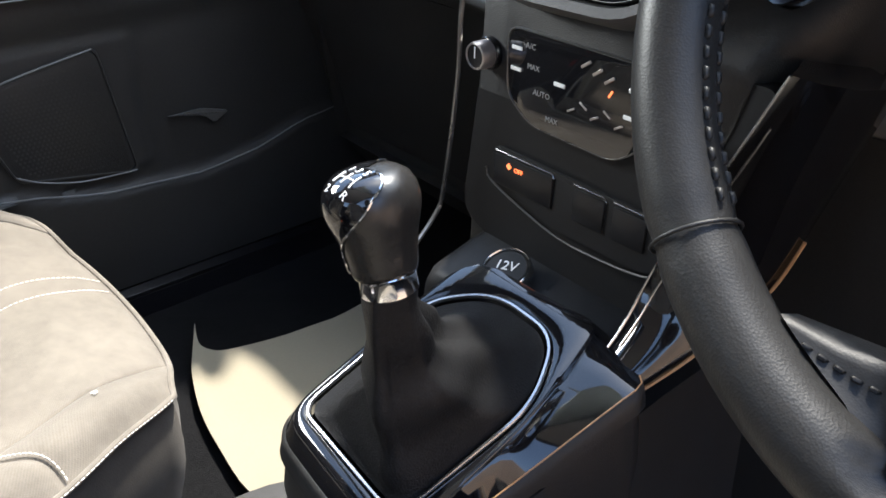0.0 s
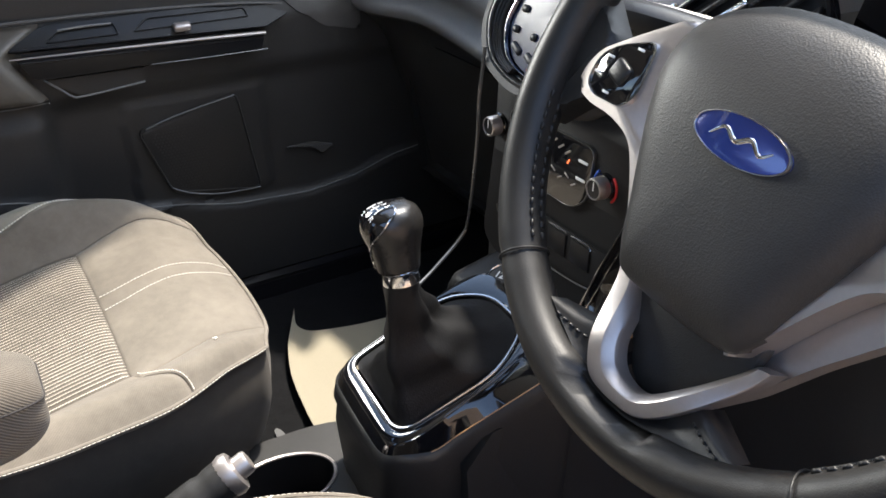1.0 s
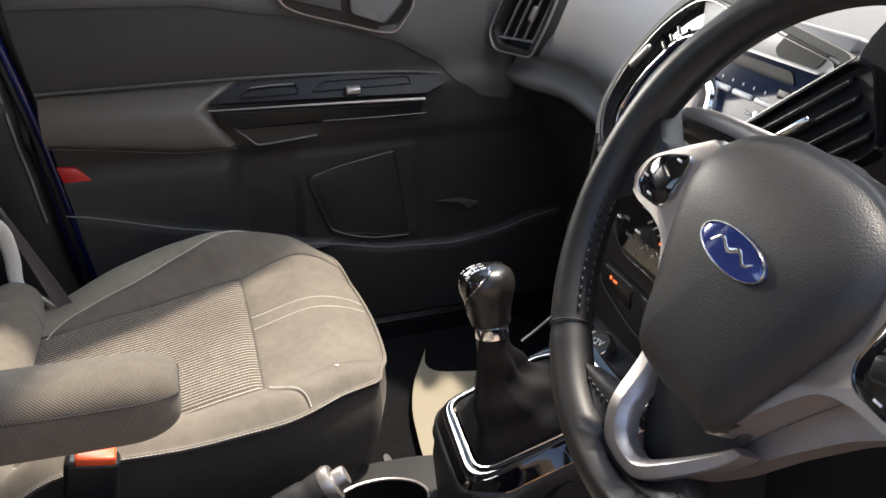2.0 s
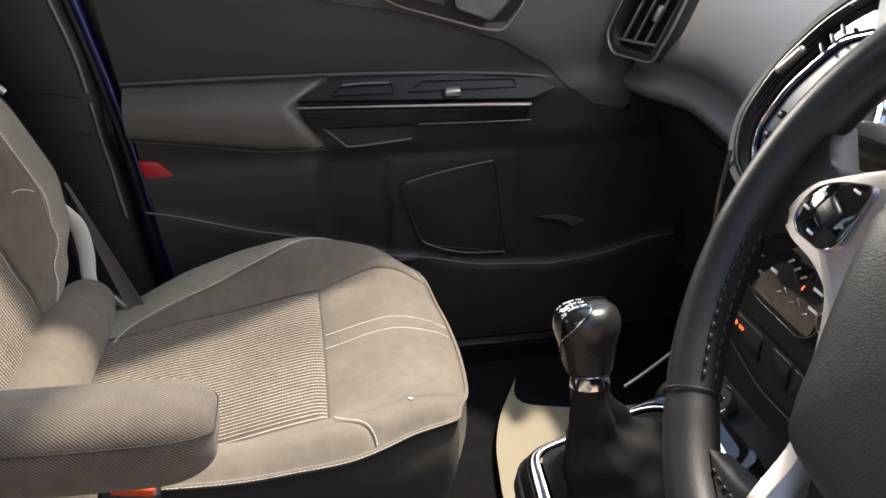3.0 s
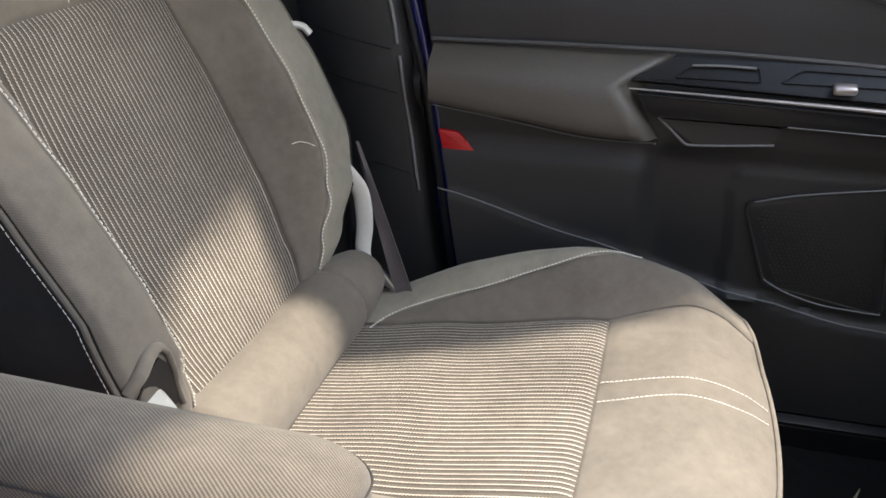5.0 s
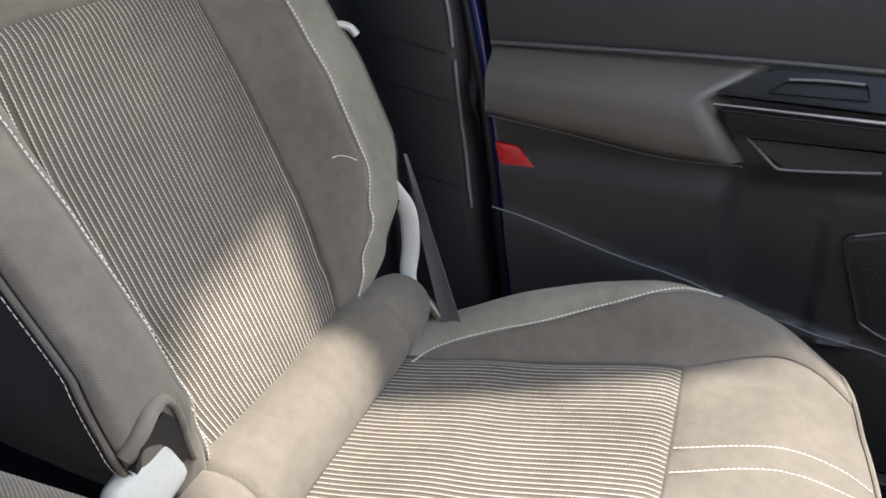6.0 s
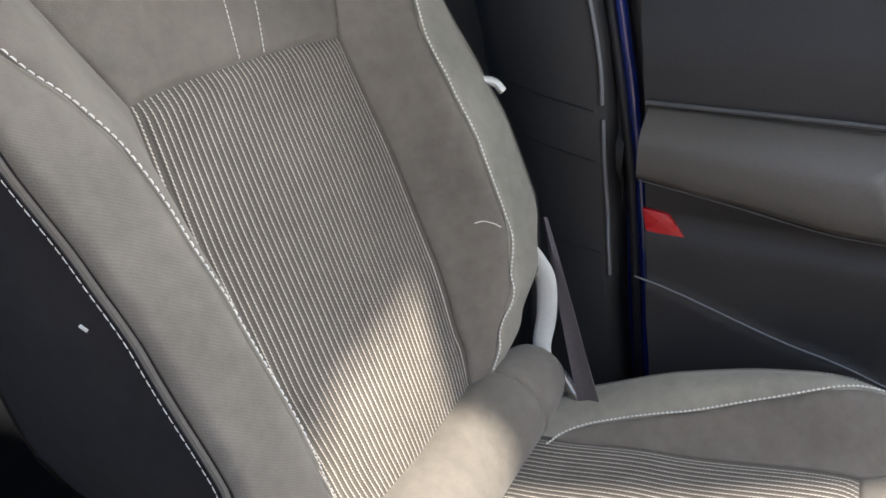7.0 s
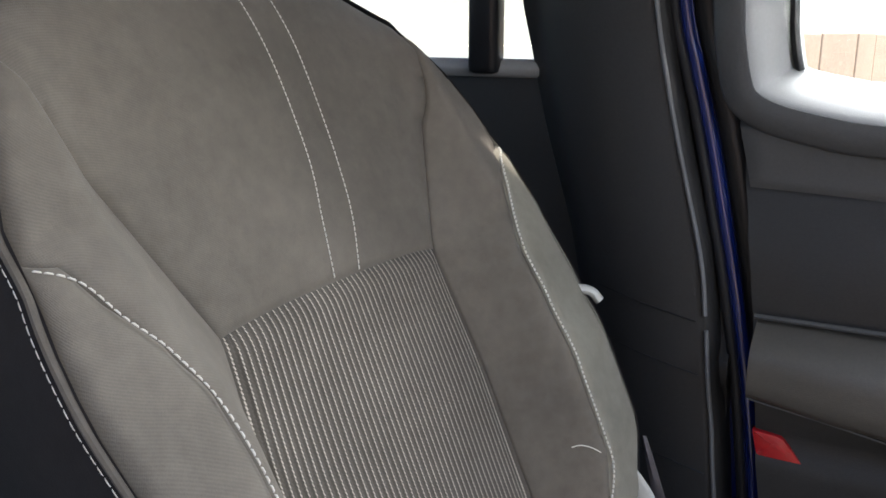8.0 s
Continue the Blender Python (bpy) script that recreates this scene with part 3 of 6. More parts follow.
# armrest pad
ARM = [(-0.487, 0.432, 0.510, 0.036), (-0.40, 0.420, 0.510, 0.042), (-0.30, 0.404, 0.508, 0.046), (-0.25, 0.401, 0.508, 0.046), (-0.222, 0.401, 0.462, 0.044), (-0.202, 0.402, 0.420, 0.036)]


def arm_ring(y, z0, z1, d):
    h = z1 - z0
    x = -0.688
    prof = [(0, 0.0), (0.45, 0.02), (0.85, 0.06), (0.97, 0.14), (1.0, 0.30), (1.01, 0.48), (0.99, 0.60), (0.92, 0.68), (0.76, 0.76), (0.0, 1.0)]
    return [(x + d * a, y + (0.03 * (0.5 - b) if y > -0.30 else 0.0), z0 + h * b) for a, b in prof] + [(x - 0.01, y, z0 + h), (x - 0.01, y, z0)]


FRONT = [(0.395, -0.192), (0.430, -0.214), (0.474, -0.240), (0.492, -0.214), (0.512, -0.180)]
arm_rows = []
for i in range(31):
    t = i / 30
    y = -0.487 + (0.487 - 0.238) * t
    k = [wave([(a[0], a[n]) for a in ARM[:4]], y) for n in (1, 2, 3)]
    k[2] *= 1 - 0.45 * step(0.93, 1.0, t) ** 2
    ring = []
    for x, _, z in arm_ring(-0.6, *k):
        ring.append((x, -0.487 + (wave(FRONT, z) + 0.487) * t, z))
    arm_rows.append(ring)
dpart("armrest_pad", loft(arm_rows), LEATHERETTE, "padded dark olive grey armrest", sharp=60)
dpart("ledge_line", tube(smooth_path([(-0.684, -0.49, 0.513), (-0.682, -0.30, 0.514), (-0.682, -0.10, 0.511), (-0.684, 0.10, 0.500), (-0.686, 0.22, 0.482)], 8), 0.0028, 8), DOOR_GREY, "raised edge above the armrest")
# piping coloured paler to carry the highlight along the armrest's lower edge
dpart("armrest_piping", tube(smooth_path([(-0.668, y, z - 0.001) for y, z, _, _ in ARM] + [(-0.655, -0.199, 0.404)], 6), 0.0009, 8), DASH_GREY, "thin piping below the armrest, paler for its highlight")
# gloss switch panel with its bright strip
dpart("switch_panel", prism(round_poly([(-0.238, 0.476), (-0.185, 0.506), (0.02, 0.504), (0.135, 0.4905), (0.172, 0.478), (0.13, 0.461)], 0.004, 3), 0.012, frame_of((-0.668, 0, 0.467), (0, 1, 0), (-0.55, 0, 1)) @ Matrix.Translation((0, -0.467, 0)), 0.003), SATIN_BLACK, "satin black window switch panel")
dpart("bright_strip", tube(smooth_path([(-0.6505, -0.236, 0.4725), (-0.6490, -0.1, 0.4685), (-0.6500, 0.03, 0.4635), (-0.652, 0.126, 0.4585)], 8), 0.0030, 8, flat=0.8, taper=lambda t: 0.45 + 0.9 * min(1, 1.2 * t)), SATIN_SILVER, "silver strip along the switch panel")
dpart("lower_panel", prism(round_poly([(-0.228, 0.470), (0.125, 0.456), (0.12, 0.434), (-0.21, 0.441)], 0.004, 3), 0.016, frame_of((-0.668, 0, 0.455), (0, 1, 0), (0.15, 0, 1)) @ Matrix.Translation((0, -0.455, 0)), 0.003), SATIN_BLACK, "satin black band below the strip")
dpart("band_line", tube([(-0.650, -0.052, 0.4375), (-0.651, 0.04, 0.4345), (-0.654, 0.128, 0.4325)], 0.0009, 6), DARK_METAL, "fine bright line")
# pull recess and switch
grip = [(-0.202, 0.436), (-0.050, 0.433), (-0.060, 0.410), (-0.156, 0.401)]
rg = round_poly(grip, 0.008, 4)
dpart("grip_frame", tube(smooth_path([(-0.6665, y, z) for y, z in ((-0.198, 0.434), (-0.182, 0.420), (-0.166, 0.405), (-0.156, 0.4025), (-0.12, 0.4045), (-0.062, 0.4095))], 5), 0.0017, 8), DASH_GREY, "smooth grey lip of the pull recess")
# hollow of the pull: it slopes in from the rear lip and lies open towards the front
rows = []
for f, d in ((1.0, 0.008), (0.93, 0.002), (0.80, -0.004), (0.55, -0.006), (0.05, -0.006)):
    rows.append([(-0.674 + d, y, z) for y, z in scaled(scaled(rg, 0.82, 0.95), f, 0.4 + 0.6 * f)])
dpart("grip_cup", loft(rows[::-1], True, True), SOFT_BLACK, "dark hollow of the pull recess", sharp=70)
for ya, yb2 in ((-0.186, -0.086), (-0.068, 0.108)):
    rp = round_poly([(ya, 0.480), (ya + 0.022, 0.4985), (yb2 - 0.004, 0.4985 - 0.04 * max(0, yb2)), (yb2, 0.479)], 0.005, 4)
    swm = frame_of((-0.668, 0, 0.467), (0, 1, 0), (-0.55, 0, 1)) @ Matrix.Translation((0, -0.467, 0))
    dpart("switch_recess", ring_band(rp, scaled(rp, 0.74, 0.95), 0.0150, swm, 0.0035), SATIN_BLACK, "satin rim in the switch panel")
# highlight on the recess edge, drawn as a thin paler tube
dpart("recess_highlight", tube(smooth_path([swm @ Vector((y, z, 0.0150)) for y, z in ((-0.166, 0.4955), (-0.13, 0.4968), (-0.094, 0.4958))], 6), 0.0016, 8), DASH_GREY, "paler line painted as the highlight on the recess edge")
dpart("window_switch", rbox(0.014, 0.026, 0.011, Matrix.Translation((-0.656, 0.002, 0.484)) @ pose(0, 0, 0, 0, 25, 0), 0.004), SATIN_SILVER, "silver tipped window switch")
# loudspeaker grille: frame and rows of small holes
sp = [(-0.083, 0.327), (0.074, 0.361), (0.098, 0.193), (-0.045, 0.219)]
spr = round_poly(sp, 0.014, 4)
dpart("speaker_grille", prism(spr, 0.005, frame_of((-0.685, 0, 0), (0, 1, 0), (0, 0, 1)), 0.0015), SOFT_BLACK, "black perforated loudspeaker grille")
dpart("speaker_rim", ring_band(round_poly([(-0.086, 0.330), (0.077, 0.364), (0.101, 0.190), (-0.048, 0.216)], 0.014, 4), spr, 0.0065, frame_of((-0.685, 0, 0), (0, 1, 0), (0, 0, 1)), 0.002), SOFT_BLACK, "raised rim of the loudspeaker")
# raised loudspeaker edges, with their highlights coloured in as paler grey
for run in ([(-0.048, 0.226), (-0.02, 0.211), (0.024, 0.1985), (0.070, 0.1945), (0.097, 0.1935)], [(-0.072, 0.331), (-0.02, 0.345), (0.072, 0.3605)]):
    dpart("speaker_lip", tube(smooth_path([(-0.6785, y, z) for y, z in run], 5), 0.0011, 6), DASH_GREY, "raised edge of the loudspeaker, paler for its highlight")
bm = bmesh.new()
for iy in range(30):
    for iz in range(30):
        y, z = -0.075 + iy * 0.0055 + (iz % 2) * 0.00275, 0.205 + iz * 0.0052
        top = 0.327 + (y + 0.083) * 0.2166
        if z > top - 0.012 or z < 0.225 - 0.17 * (y + 0.05) or y > 0.074 + (0.361 - z) * 0.14 - 0.012 or y < -0.08 + (0.33 - z) * 0.35 + 0.008:
            continue
        c = [bm.verts.new((-0.6796, y + 0.0017 * math.cos(a), z + 0.0017 * math.sin(a))) for a in (0, 1.047, 2.094, 3.142, 4.189, 5.236)]
        q = bm.verts.new((-0.6795, y, z))
        for i in range(6):
            bm.faces.new((c[i], c[(i + 1) % 6], q))
bm.transform(D)
tagged(part("grille_dots", bm, SOFT_BLACK, door_1), kind="stuff")
# red reflector in the trailing edge
bm = prism(round_poly([(-0.481, 0.397), (-0.452, 0.394), (-0.428, 0.367), (-0.474, 0.369)], 0.003, 3), 0.010, frame_of((-0.683, 0, 0), (0, 1, 0), (0, 0, 1)), 0.002)
dpart("reflector", bm, RED_PLASTIC, "red safety reflector")
# inner release: chrome framed recess with a lever
pl = round_poly([(-0.112, 0.668), (-0.105, 0.626), (-0.075, 0.610), (0.06, 0.569), (0.088, 0.567), (0.122, 0.612), (0.118, 0.66)], 0.016, 4)
pm = frame_of((-0.688, 0, 0), (0, 1, 0), (0, 0, 1))
dpart("release_frame", ring_band(pl, scaled(pl, 0.91, 0.96), 0.010, pm, 0.003), SATIN_SILVER, "satin silver frame round the door release")
dpart("release_dish", prism(scaled(pl, 0.9, 0.95), 0.004, pm), SATIN_BLACK, "dark dish behind the release lever")
lv = round_poly([(0.008, 0.662), (0.01, 0.606), (0.066, 0.585), (0.10, 0.62), (0.098, 0.662)], 0.008, 3)
dpart("release_lever", prism(lv, 0.012, pm, 0.003), DASH_GREY, "dark grey door release lever")
dpart("lever_plate", ring_band(lv, scaled(lv, 0.93, 0.95), 0.0145, pm, 0.001), DARK_METAL, "silver rim of the lever")
lk = round_poly([(-0.092, 0.662), (-0.088, 0.634), (-0.004, 0.608), (-0.006, 0.662)], 0.006, 3)
dpart("lock_plate", prism(lk, 0.008, pm, 0.002), DOOR_GREY, "grey plate beside the lever")
# embossed mark low on the lining
dpart("kick_mark", prism(round_poly([(0.15, 0.252), (0.20, 0.252), (0.238, 0.240), (0.215, 0.228), (0.2, 0.243)], 0.004, 3), 0.004, frame_of((-0.685, 0, 0), (0, 1, 0), (0, 0, 1)), 0.001), DOOR_GREY, "smooth grey wedge on the lining")
bm = bmesh.new()
gp = [(-0.742, -0.50, 0.72), (-0.755, 0.60, 0.74), (-0.735, 0.48, 0.86), (-0.70, 0.22, 1.0), (-0.63, -0.12, 1.14), (-0.62, -0.52, 1.15)]
lo = [bm.verts.new(p) for p in gp]; hi = [bm.verts.new((p[0] - 0.004, p[1], p[2])) for p in gp]
bm.faces.new(lo); bm.faces.new(hi[::-1])
for i in range(6):
    bm.faces.new((lo[i], hi[i], hi[(i + 1) % 6], lo[(i + 1) % 6]))
dpart("window_glass", bm, TINTED, "green tinted side window glass")


# ---- the sliding rear door behind it ----
def rear_skin(y, z):
    x = -0.725 - 0.015 * step(0.5, 0.8, z) + 0.012 * step(0.36, 0.33, z) + 0.018 * step(0.47, 0.45, z) * step(0.40, 0.43, z)
    return Vector((x, y, z))


door_2 = thing("sliding_door", "closed rear sliding door with black lining", "car door", (-0.72, -1.0, 0.0))
D2 = Matrix.Translation((0.72, 1.0, 0))


def d2part(name, bm, material, label=""):
    bm.transform(D2)
    return part(name, bm, material, door_2, label, sharp=50)


d2part("door_panel", surface(rear_skin, 40, 70, const(-1.6), const(-0.515), 0.03, 0.752, groove=0.0, tuck=0.03), SOFT_BLACK, "black grained door lining")
POST = [(0.03, -0.480), (0.30, -0.514), (0.36, -0.521), (0.454, -0.5326), (0.538, -0.543), (0.576, -0.551), (0.676, -0.578), (0.735, -0.592), (0.8175, -0.607), (0.95, -0.622), (1.17, -0.63)]
d2part("front_post", loft([[(x + 0.072 * step(0.7, 1.2, z), wave(POST, z) + y, z) for x, y in [(-0.75, 0.008), (-0.705, 0.008), (-0.694, 0.003), (-0.690, -0.010), (-0.690, -0.070), (-0.702, -0.120), (-0.735, -0.160), (-0.75, -0.160)]] for z in [0.03 + 0.06 * i for i in range(20)]]), SOFT_BLACK, "dark lined front post of the door")
d2part("window_divider", slab(-0.745, -0.715, -0.833, -0.796, 0.740, 1.17, 0.008), SATIN_BLACK, "black upright bar in the window")
# black edge strip of the post, its sheen put into a paler grey
for zs in ((0.30, 0.34, 0.38, 0.43, 0.487), (0.503, 0.54, 0.58, 0.62, 0.68, 0.735, 0.79, 0.85, 0.93)):
    d2part("post_trim", tube(smooth_path([(-0.690 + 0.072 * step(0.7, 1.2, z), wave(POST, z), z) for z in zs], 5), 0.0024, 8), DASH_GREY, "edge strip of the door post, paler for its sheen")
for z in (0.326, 0.437, 0.495):
    y = wave(POST, z)
    d2part("trim_joint", tube([(-0.6895, y - 0.010, z), (-0.6895, y - 0.069, z + 0.012), (-0.7012, y - 0.120, z + 0.022)], 0.0009, 6), SATIN_BLACK, "fine joint in the lining")
d2part("window_rail", slab(-0.775, -0.728, -1.6, -0.70, 0.736, 0.757, 0.010), SUN_PALE_TRIM, "pale window sill strip")
d2part("window_glass", slab(-0.742, -0.738, -1.55, -0.72, 0.75, 1.17), TINTED, "green tinted glass of the sliding door")
d2part("outer_shell", slab(-0.79, -0.755, -1.62, -0.56, 0.02, 0.75, 0.01), BLUE_PAINT, "blue painted outer skin")
right_door = thing("sliding_door", "closed rear sliding door of the driver's side", "car door", (0.72, -1.0, 0.0))
part("door_panel", slab(-0.01, 0.03, -0.6, 0.42, 0.02, 0.77, 0.01), SOFT_BLACK, right_door, "black grained door lining")
part("front_post", slab(-0.04, 0.02, 0.30, 0.44, 0.77, 1.16, 0.01), DOOR_GREY, right_door, "dark lined front post of the door")


# ---- seats ----
BASE = [(-0.60, 0.186), (-0.53, 0.196), (-0.40, 0.218), (-0.23, 0.247), (-0.14, 0.259), (-0.08, 0.256), (-0.04, 0.246)]


def cushion(s, t):
    a = min(1.05, abs(s))
    t += 0.095 * step(0.58, 1.0, a) * step(0.2, 0.672, t) * step(1.0, 0.672, t)
    corner = step(0.50, 1.0, a) * step(0.70, 1.0, t) * (1.0 if s > 0 else 0.35)
    y = -0.57 + 0.518 * t - 0.022 * a * a * t ** 4 - 0.008 * corner
    x = s * (0.262 - 0.072 * (max(0.0, t - 0.6) / 0.4) ** 1.8) * (1 - 0.03 * corner) - 0.005 * step(0.75, 1.0, s)
    outer = 0.035 * step(0.0, -0.5, s)
    z = wave(BASE, y)
    z += (0.056 - 0.022 * step(0.3, 0.8, s) * step(-0.42, -0.28, y)) * step(0.15, 0.225, abs(s) * 0.262) * (1 - (0.60 + 0.18 * step(-0.3, -0.8, s)) * step(-0.32 + outer, -0.08 + outer, y)) * step(-0.60, -0.46 + 4.0 * outer, y)
    side, front = step(0.84, 1.02, a) ** 1.5, step(0.82, 1.03, t) ** 1.5
    z -= 0.0135 * side + 0.022 * front * (1 - 0.55 * side)
    return Vector((x, y, z))


BACK_W = [(0.22, 0.165), (0.26, 0.187), (0.30, 0.222), (0.36, 0.250), (0.41, 0.268), (0.50, 0.275), (0.61, 0.274), (0.69, 0.263), (0.77, 0.232), (0.86, 0.195)]
BACK_D = [(0.24, 0.0), (0.30, 0.036), (0.36, 0.068), (0.42, 0.080), (0.50, 0.076), (0.55, 0.066), (0.61, 0.053), (0.66, 0.042), (0.69, 0.029), (0.77, 0.012), (0.86, 0.0)]


def insert_half(z):
    return wave([(0.25, 0.118), (0.30, 0.130), (0.38, 0.142), (0.49, 0.143), (0.60, 0.134)], z) + 0.5 * max(0.0, z - 0.60)


def stitch_half(z):
    return wave([(0.25, 0.140), (0.30, 0.152), (0.33, 0.161), (0.375, 0.174), (0.43, 0.184), (0.50, 0.190), (0.56, 0.193), (0.60, 0.197), (0.625, 0.211), (0.66, 0.243), (0.68, 0.267)], z)


def backrest(u, v):
    a = min(1.05, abs(u))
    z = 0.235 + (0.625 - 0.075 * a ** 3) * v
    x = -u * wave(BACK_W, z)
    k = abs(x)
    if u < 0:   # the inboard bolster is a little slimmer
        x *= 1 - 0.055 * step(0.74, 1.0, a) * step(0.35, 0.42, z) * step(0.66, 0.50, z)
    y = -0.58 - 0.42 * (z - 0.235) - 0.03 * step(0.72, 0.88, z) ** 2
    hi = min(stitch_half(z), 0.21) + 0.006
    lo = min(insert_half(z) - 0.006, hi - 0.036)
    y += wave(BACK_D, z) * step(lo, hi, k) - 0.010 * step(0.93, 1.03, a) ** 2
    y -= 0.022 * step(0.9, 1.02, v) ** 2
    return Vector((x, y, z))


def rib_relief(x, y):
    return 0.0004 * math.cos(2 * math.pi * x / 0.0066)


def back_x(f):
    """Turns a half width in metres at a height into u."""
    def g(v):
        u = 0.7
        for _ in range(4):
            z = 0.235 + (0.625 - 0.075 * u ** 3) * v
            u = min(1.0, f(z) / wave(BACK_W, z))
        return u
    return g


def seat():
    s = thing("passenger_car_seat", "dark grey cloth passenger seat with ribbed centre and pale stitching", "car seat")
    # cushion
    rear, mid = 0.06, 0.665

    def cs(k):
        return lambda t: k

    def flank(t):
        return 0.60 + 0.18 * min(1.0, max(0.0, (t - 0.665) / 0.265))
    part("seat_insert", surface(cushion, 280, 50, cs(-0.60), cs(0.60), rear, mid, 0.004, 0.008, rib_relief), CLOTH_RIB, s, "ribbed cloth with pale dotted lines", sharp=80)
    part("seat_front", surface(cushion, 50, 40, lambda t: -flank(t), cs(0.66), mid, 1.0, 0.004, 0.008), CLOTH, s, sharp=80)
    far_line = [(0.12, 0.60), (0.14, 0.66), (0.18, 0.69), (0.25, 0.705), (0.37, 0.735), (0.49, 0.78), (0.56, 0.83), (0.60, 0.91), (0.64, 1.0)]
    ci = lambda t: wave(far_line, t)
    part("front_corner", surface(cushion, 26, 36, cs(0.66), cs(1.0), 0.672, 1.0, 0.003, 0.007), CLOTH, s, sharp=80)
    part("seat_bolster", surface(cushion, 34, 60, cs(0.60), cs(1.0), 0.03, 0.672, 0.003, 0.007), CLOTH, s, sharp=80)
    part("seat_bolster", surface(cushion, 34, 90, lambda t: -ci(t), lambda t: -flank(t), 0.03, 1.0, 0.003, 0.007), CLOTH, s, sharp=80)
    # window light on the door side is put into the paler cloth
    part("outer_bolster", surface(cushion, 22, 60, cs(-1.0), lambda t: -ci(t), 0.03, 0.635, 0.003, 0.007), CLOTH_WINDOW_LIT, s, "outer bolster cloth, paler for the window light on it", sharp=80)
    part("stitching", stitches(*on_surface(cushion, [(-0.55, 0.105), (-0.63, 0.125), (-0.68, 0.165), (-0.705, 0.23), (-0.735, 0.36), (-0.785, 0.49), (-0.84, 0.56), (-0.92, 0.603), (-1.0, 0.635)]), length=0.0036, gap=0.0009, r=0.0010), THREAD, s)
    part("stitching", stitches(*on_surface(cushion, [(0.62, 0.678), (0.72, 0.678), (0.84, 0.678), (0.99, 0.678)]), r=0.00055), THREAD, s)
    for a in (-1, 1):
        part("seat_side_stitching", stitches(*[[p + Vector((a * 0.0022, 0, -0.0022)) for p in q] if k == 0 else [Vector((a, 0, 0.6)).normalized() for _ in q] for k, q in enumerate(on_surface(cushion, [(a * 1.0, 0.1), (a * 1.0, 0.4), (a * 1.0, 0.7), (a * 1.0, 0.9), (a * 1.0, 1.0)]))], r=0.00042), THREAD, s)
    for line in ([(-0.09, 0.672), (-0.145, 0.79), (-0.19, 0.92), (-0.195, 0.99)], [(0.04, 0.672), (-0.018, 0.79), (-0.05, 0.92), (-0.075, 0.99)]):
        part("stitching", stitches(*on_surface(cushion, line), r=0.00052), THREAD, s)
    # skirt round the cushion
    edge = [cushion(-1, i / 24) for i in range(25)] + [cushion(-1 + 2 * i / 40, 1) for i in range(1, 40)] + [cushion(1, 1 - i / 24) for i in range(25)]
    mid_p = Vector((0, -0.30, 0))

    def out(p, d, z):
        q = Vector((p.x, p.y, 0)) - mid_p
        q.normalize()
        return Vector((p.x + q.x * d, p.y + q.y * d, z))
    rows = []
    for k in range(9):
        f = k / 8
        rows.append([out(p, -0.003 + 0.007 * math.sin(min(1, f * 2.2) * 1.57) - 0.045 * f ** 2.2, p.z - 0.003 - (p.z - 0.075) * f) for p in edge])
    # seat cloth again, its colour darkened for the shade under the edge
    part("seat_skirt", loft(rows, close=False), CLOTH_SHADED, s, "cloth side of the cushion, darkened for its shade", sharp=80)
    part("piping", tube([out(p, -0.0004, p.z - 0.0028) for p in edge], 0.0026, 8), CLOTH, s, "rolled edge round the cushion")
    # backrest
    ih, sh = back_x(insert_half), back_x(stitch_half)
    part("back_insert", surface(backrest, 280, 60, lambda v: -ih(v), ih, 0.02, 0.592, 0.004, 0.008, rib_relief), CLOTH_RIB, s, "ribbed cloth with pale dotted lines", sharp=80)
    part("back_top", surface(backrest, 50, 40, lambda v: -ih(v), ih, 0.592, 1.0, 0.004, 0.008), CLOTH, s, sharp=80)
    for a in (-1, 1):
        if a < 0:
            part("back_bolster", surface(backrest, 22, 80, lambda v: -sh(v), lambda v: -ih(v), 0.02, 1.0, 0.003, 0.007), CLOTH, s, sharp=80)
            part("outer_bolster", surface(backrest, 26, 80, const(-1.0), lambda v: -sh(v), 0.02, 1.0, 0.003, 0.007), CLOTH, s, sharp=80)
        else:
            part("back_bolster", surface(backrest, 22, 80, ih, sh, 0.02, 1.0, 0.003, 0.007), CLOTH, s, sharp=80)
            # door-side back bolster, its window light coloured in likewise
            part("outer_bolster", surface(backrest, 26, 80, sh, const(1.0), 0.02, 1.0, 0.003, 0.007), CLOTH_WINDOW_LIT, s, sharp=80)
        uvs = [(a * sh(v) * 1.005, v) for v in (0.06, 0.10, 0.16, 0.24, 0.32, 0.42, 0.52, 0.60, 0.66, 0.71, 0.76, 0.80)]
        part("stitching", stitches(*on_surface(backrest, uvs), length=0.0036 if a > 0 else 0.0046, gap=0.0009, r=0.00095 if a > 0 else 0.0006), THREAD, s)
        pts, nr = on_surface(backrest, [(a * 1.0, v) for v in (0.08, 0.16, 0.24, 0.32, 0.42, 0.52, 0.62, 0.72, 0.82, 0.92)])
        part("back_piping", tube([p + Vector((-a * 0.001, -0.001, 0)) for p in pts], 0.0026, 8), CLOTH, s, "rolled cloth piping")
        part("back_side_stitching", stitches([p + Vector((-a * 0.0042, -0.0048, 0)) for p in pts], [Vector((-a, 0.5, 0)).normalized() for _ in pts], length=0.0052, gap=0.0010, r=0.00034), THREAD, s)
    for line in ([(0.012, 0.608), (0.002, 0.65), (-0.008, 0.70), (-0.006, 0.81), (-0.004, 0.84)], [(-0.0195, 0.607), (-0.035, 0.647), (-0.041, 0.69), (-0.043, 0.80), (-0.043, 0.84)]):
        part("stitching", stitches(*on_surface(backrest, [(-x / wave(BACK_W, z), (z - 0.235) / 0.625) for x, z in line]), gap=0.0005, r=0.00048), THREAD, s)
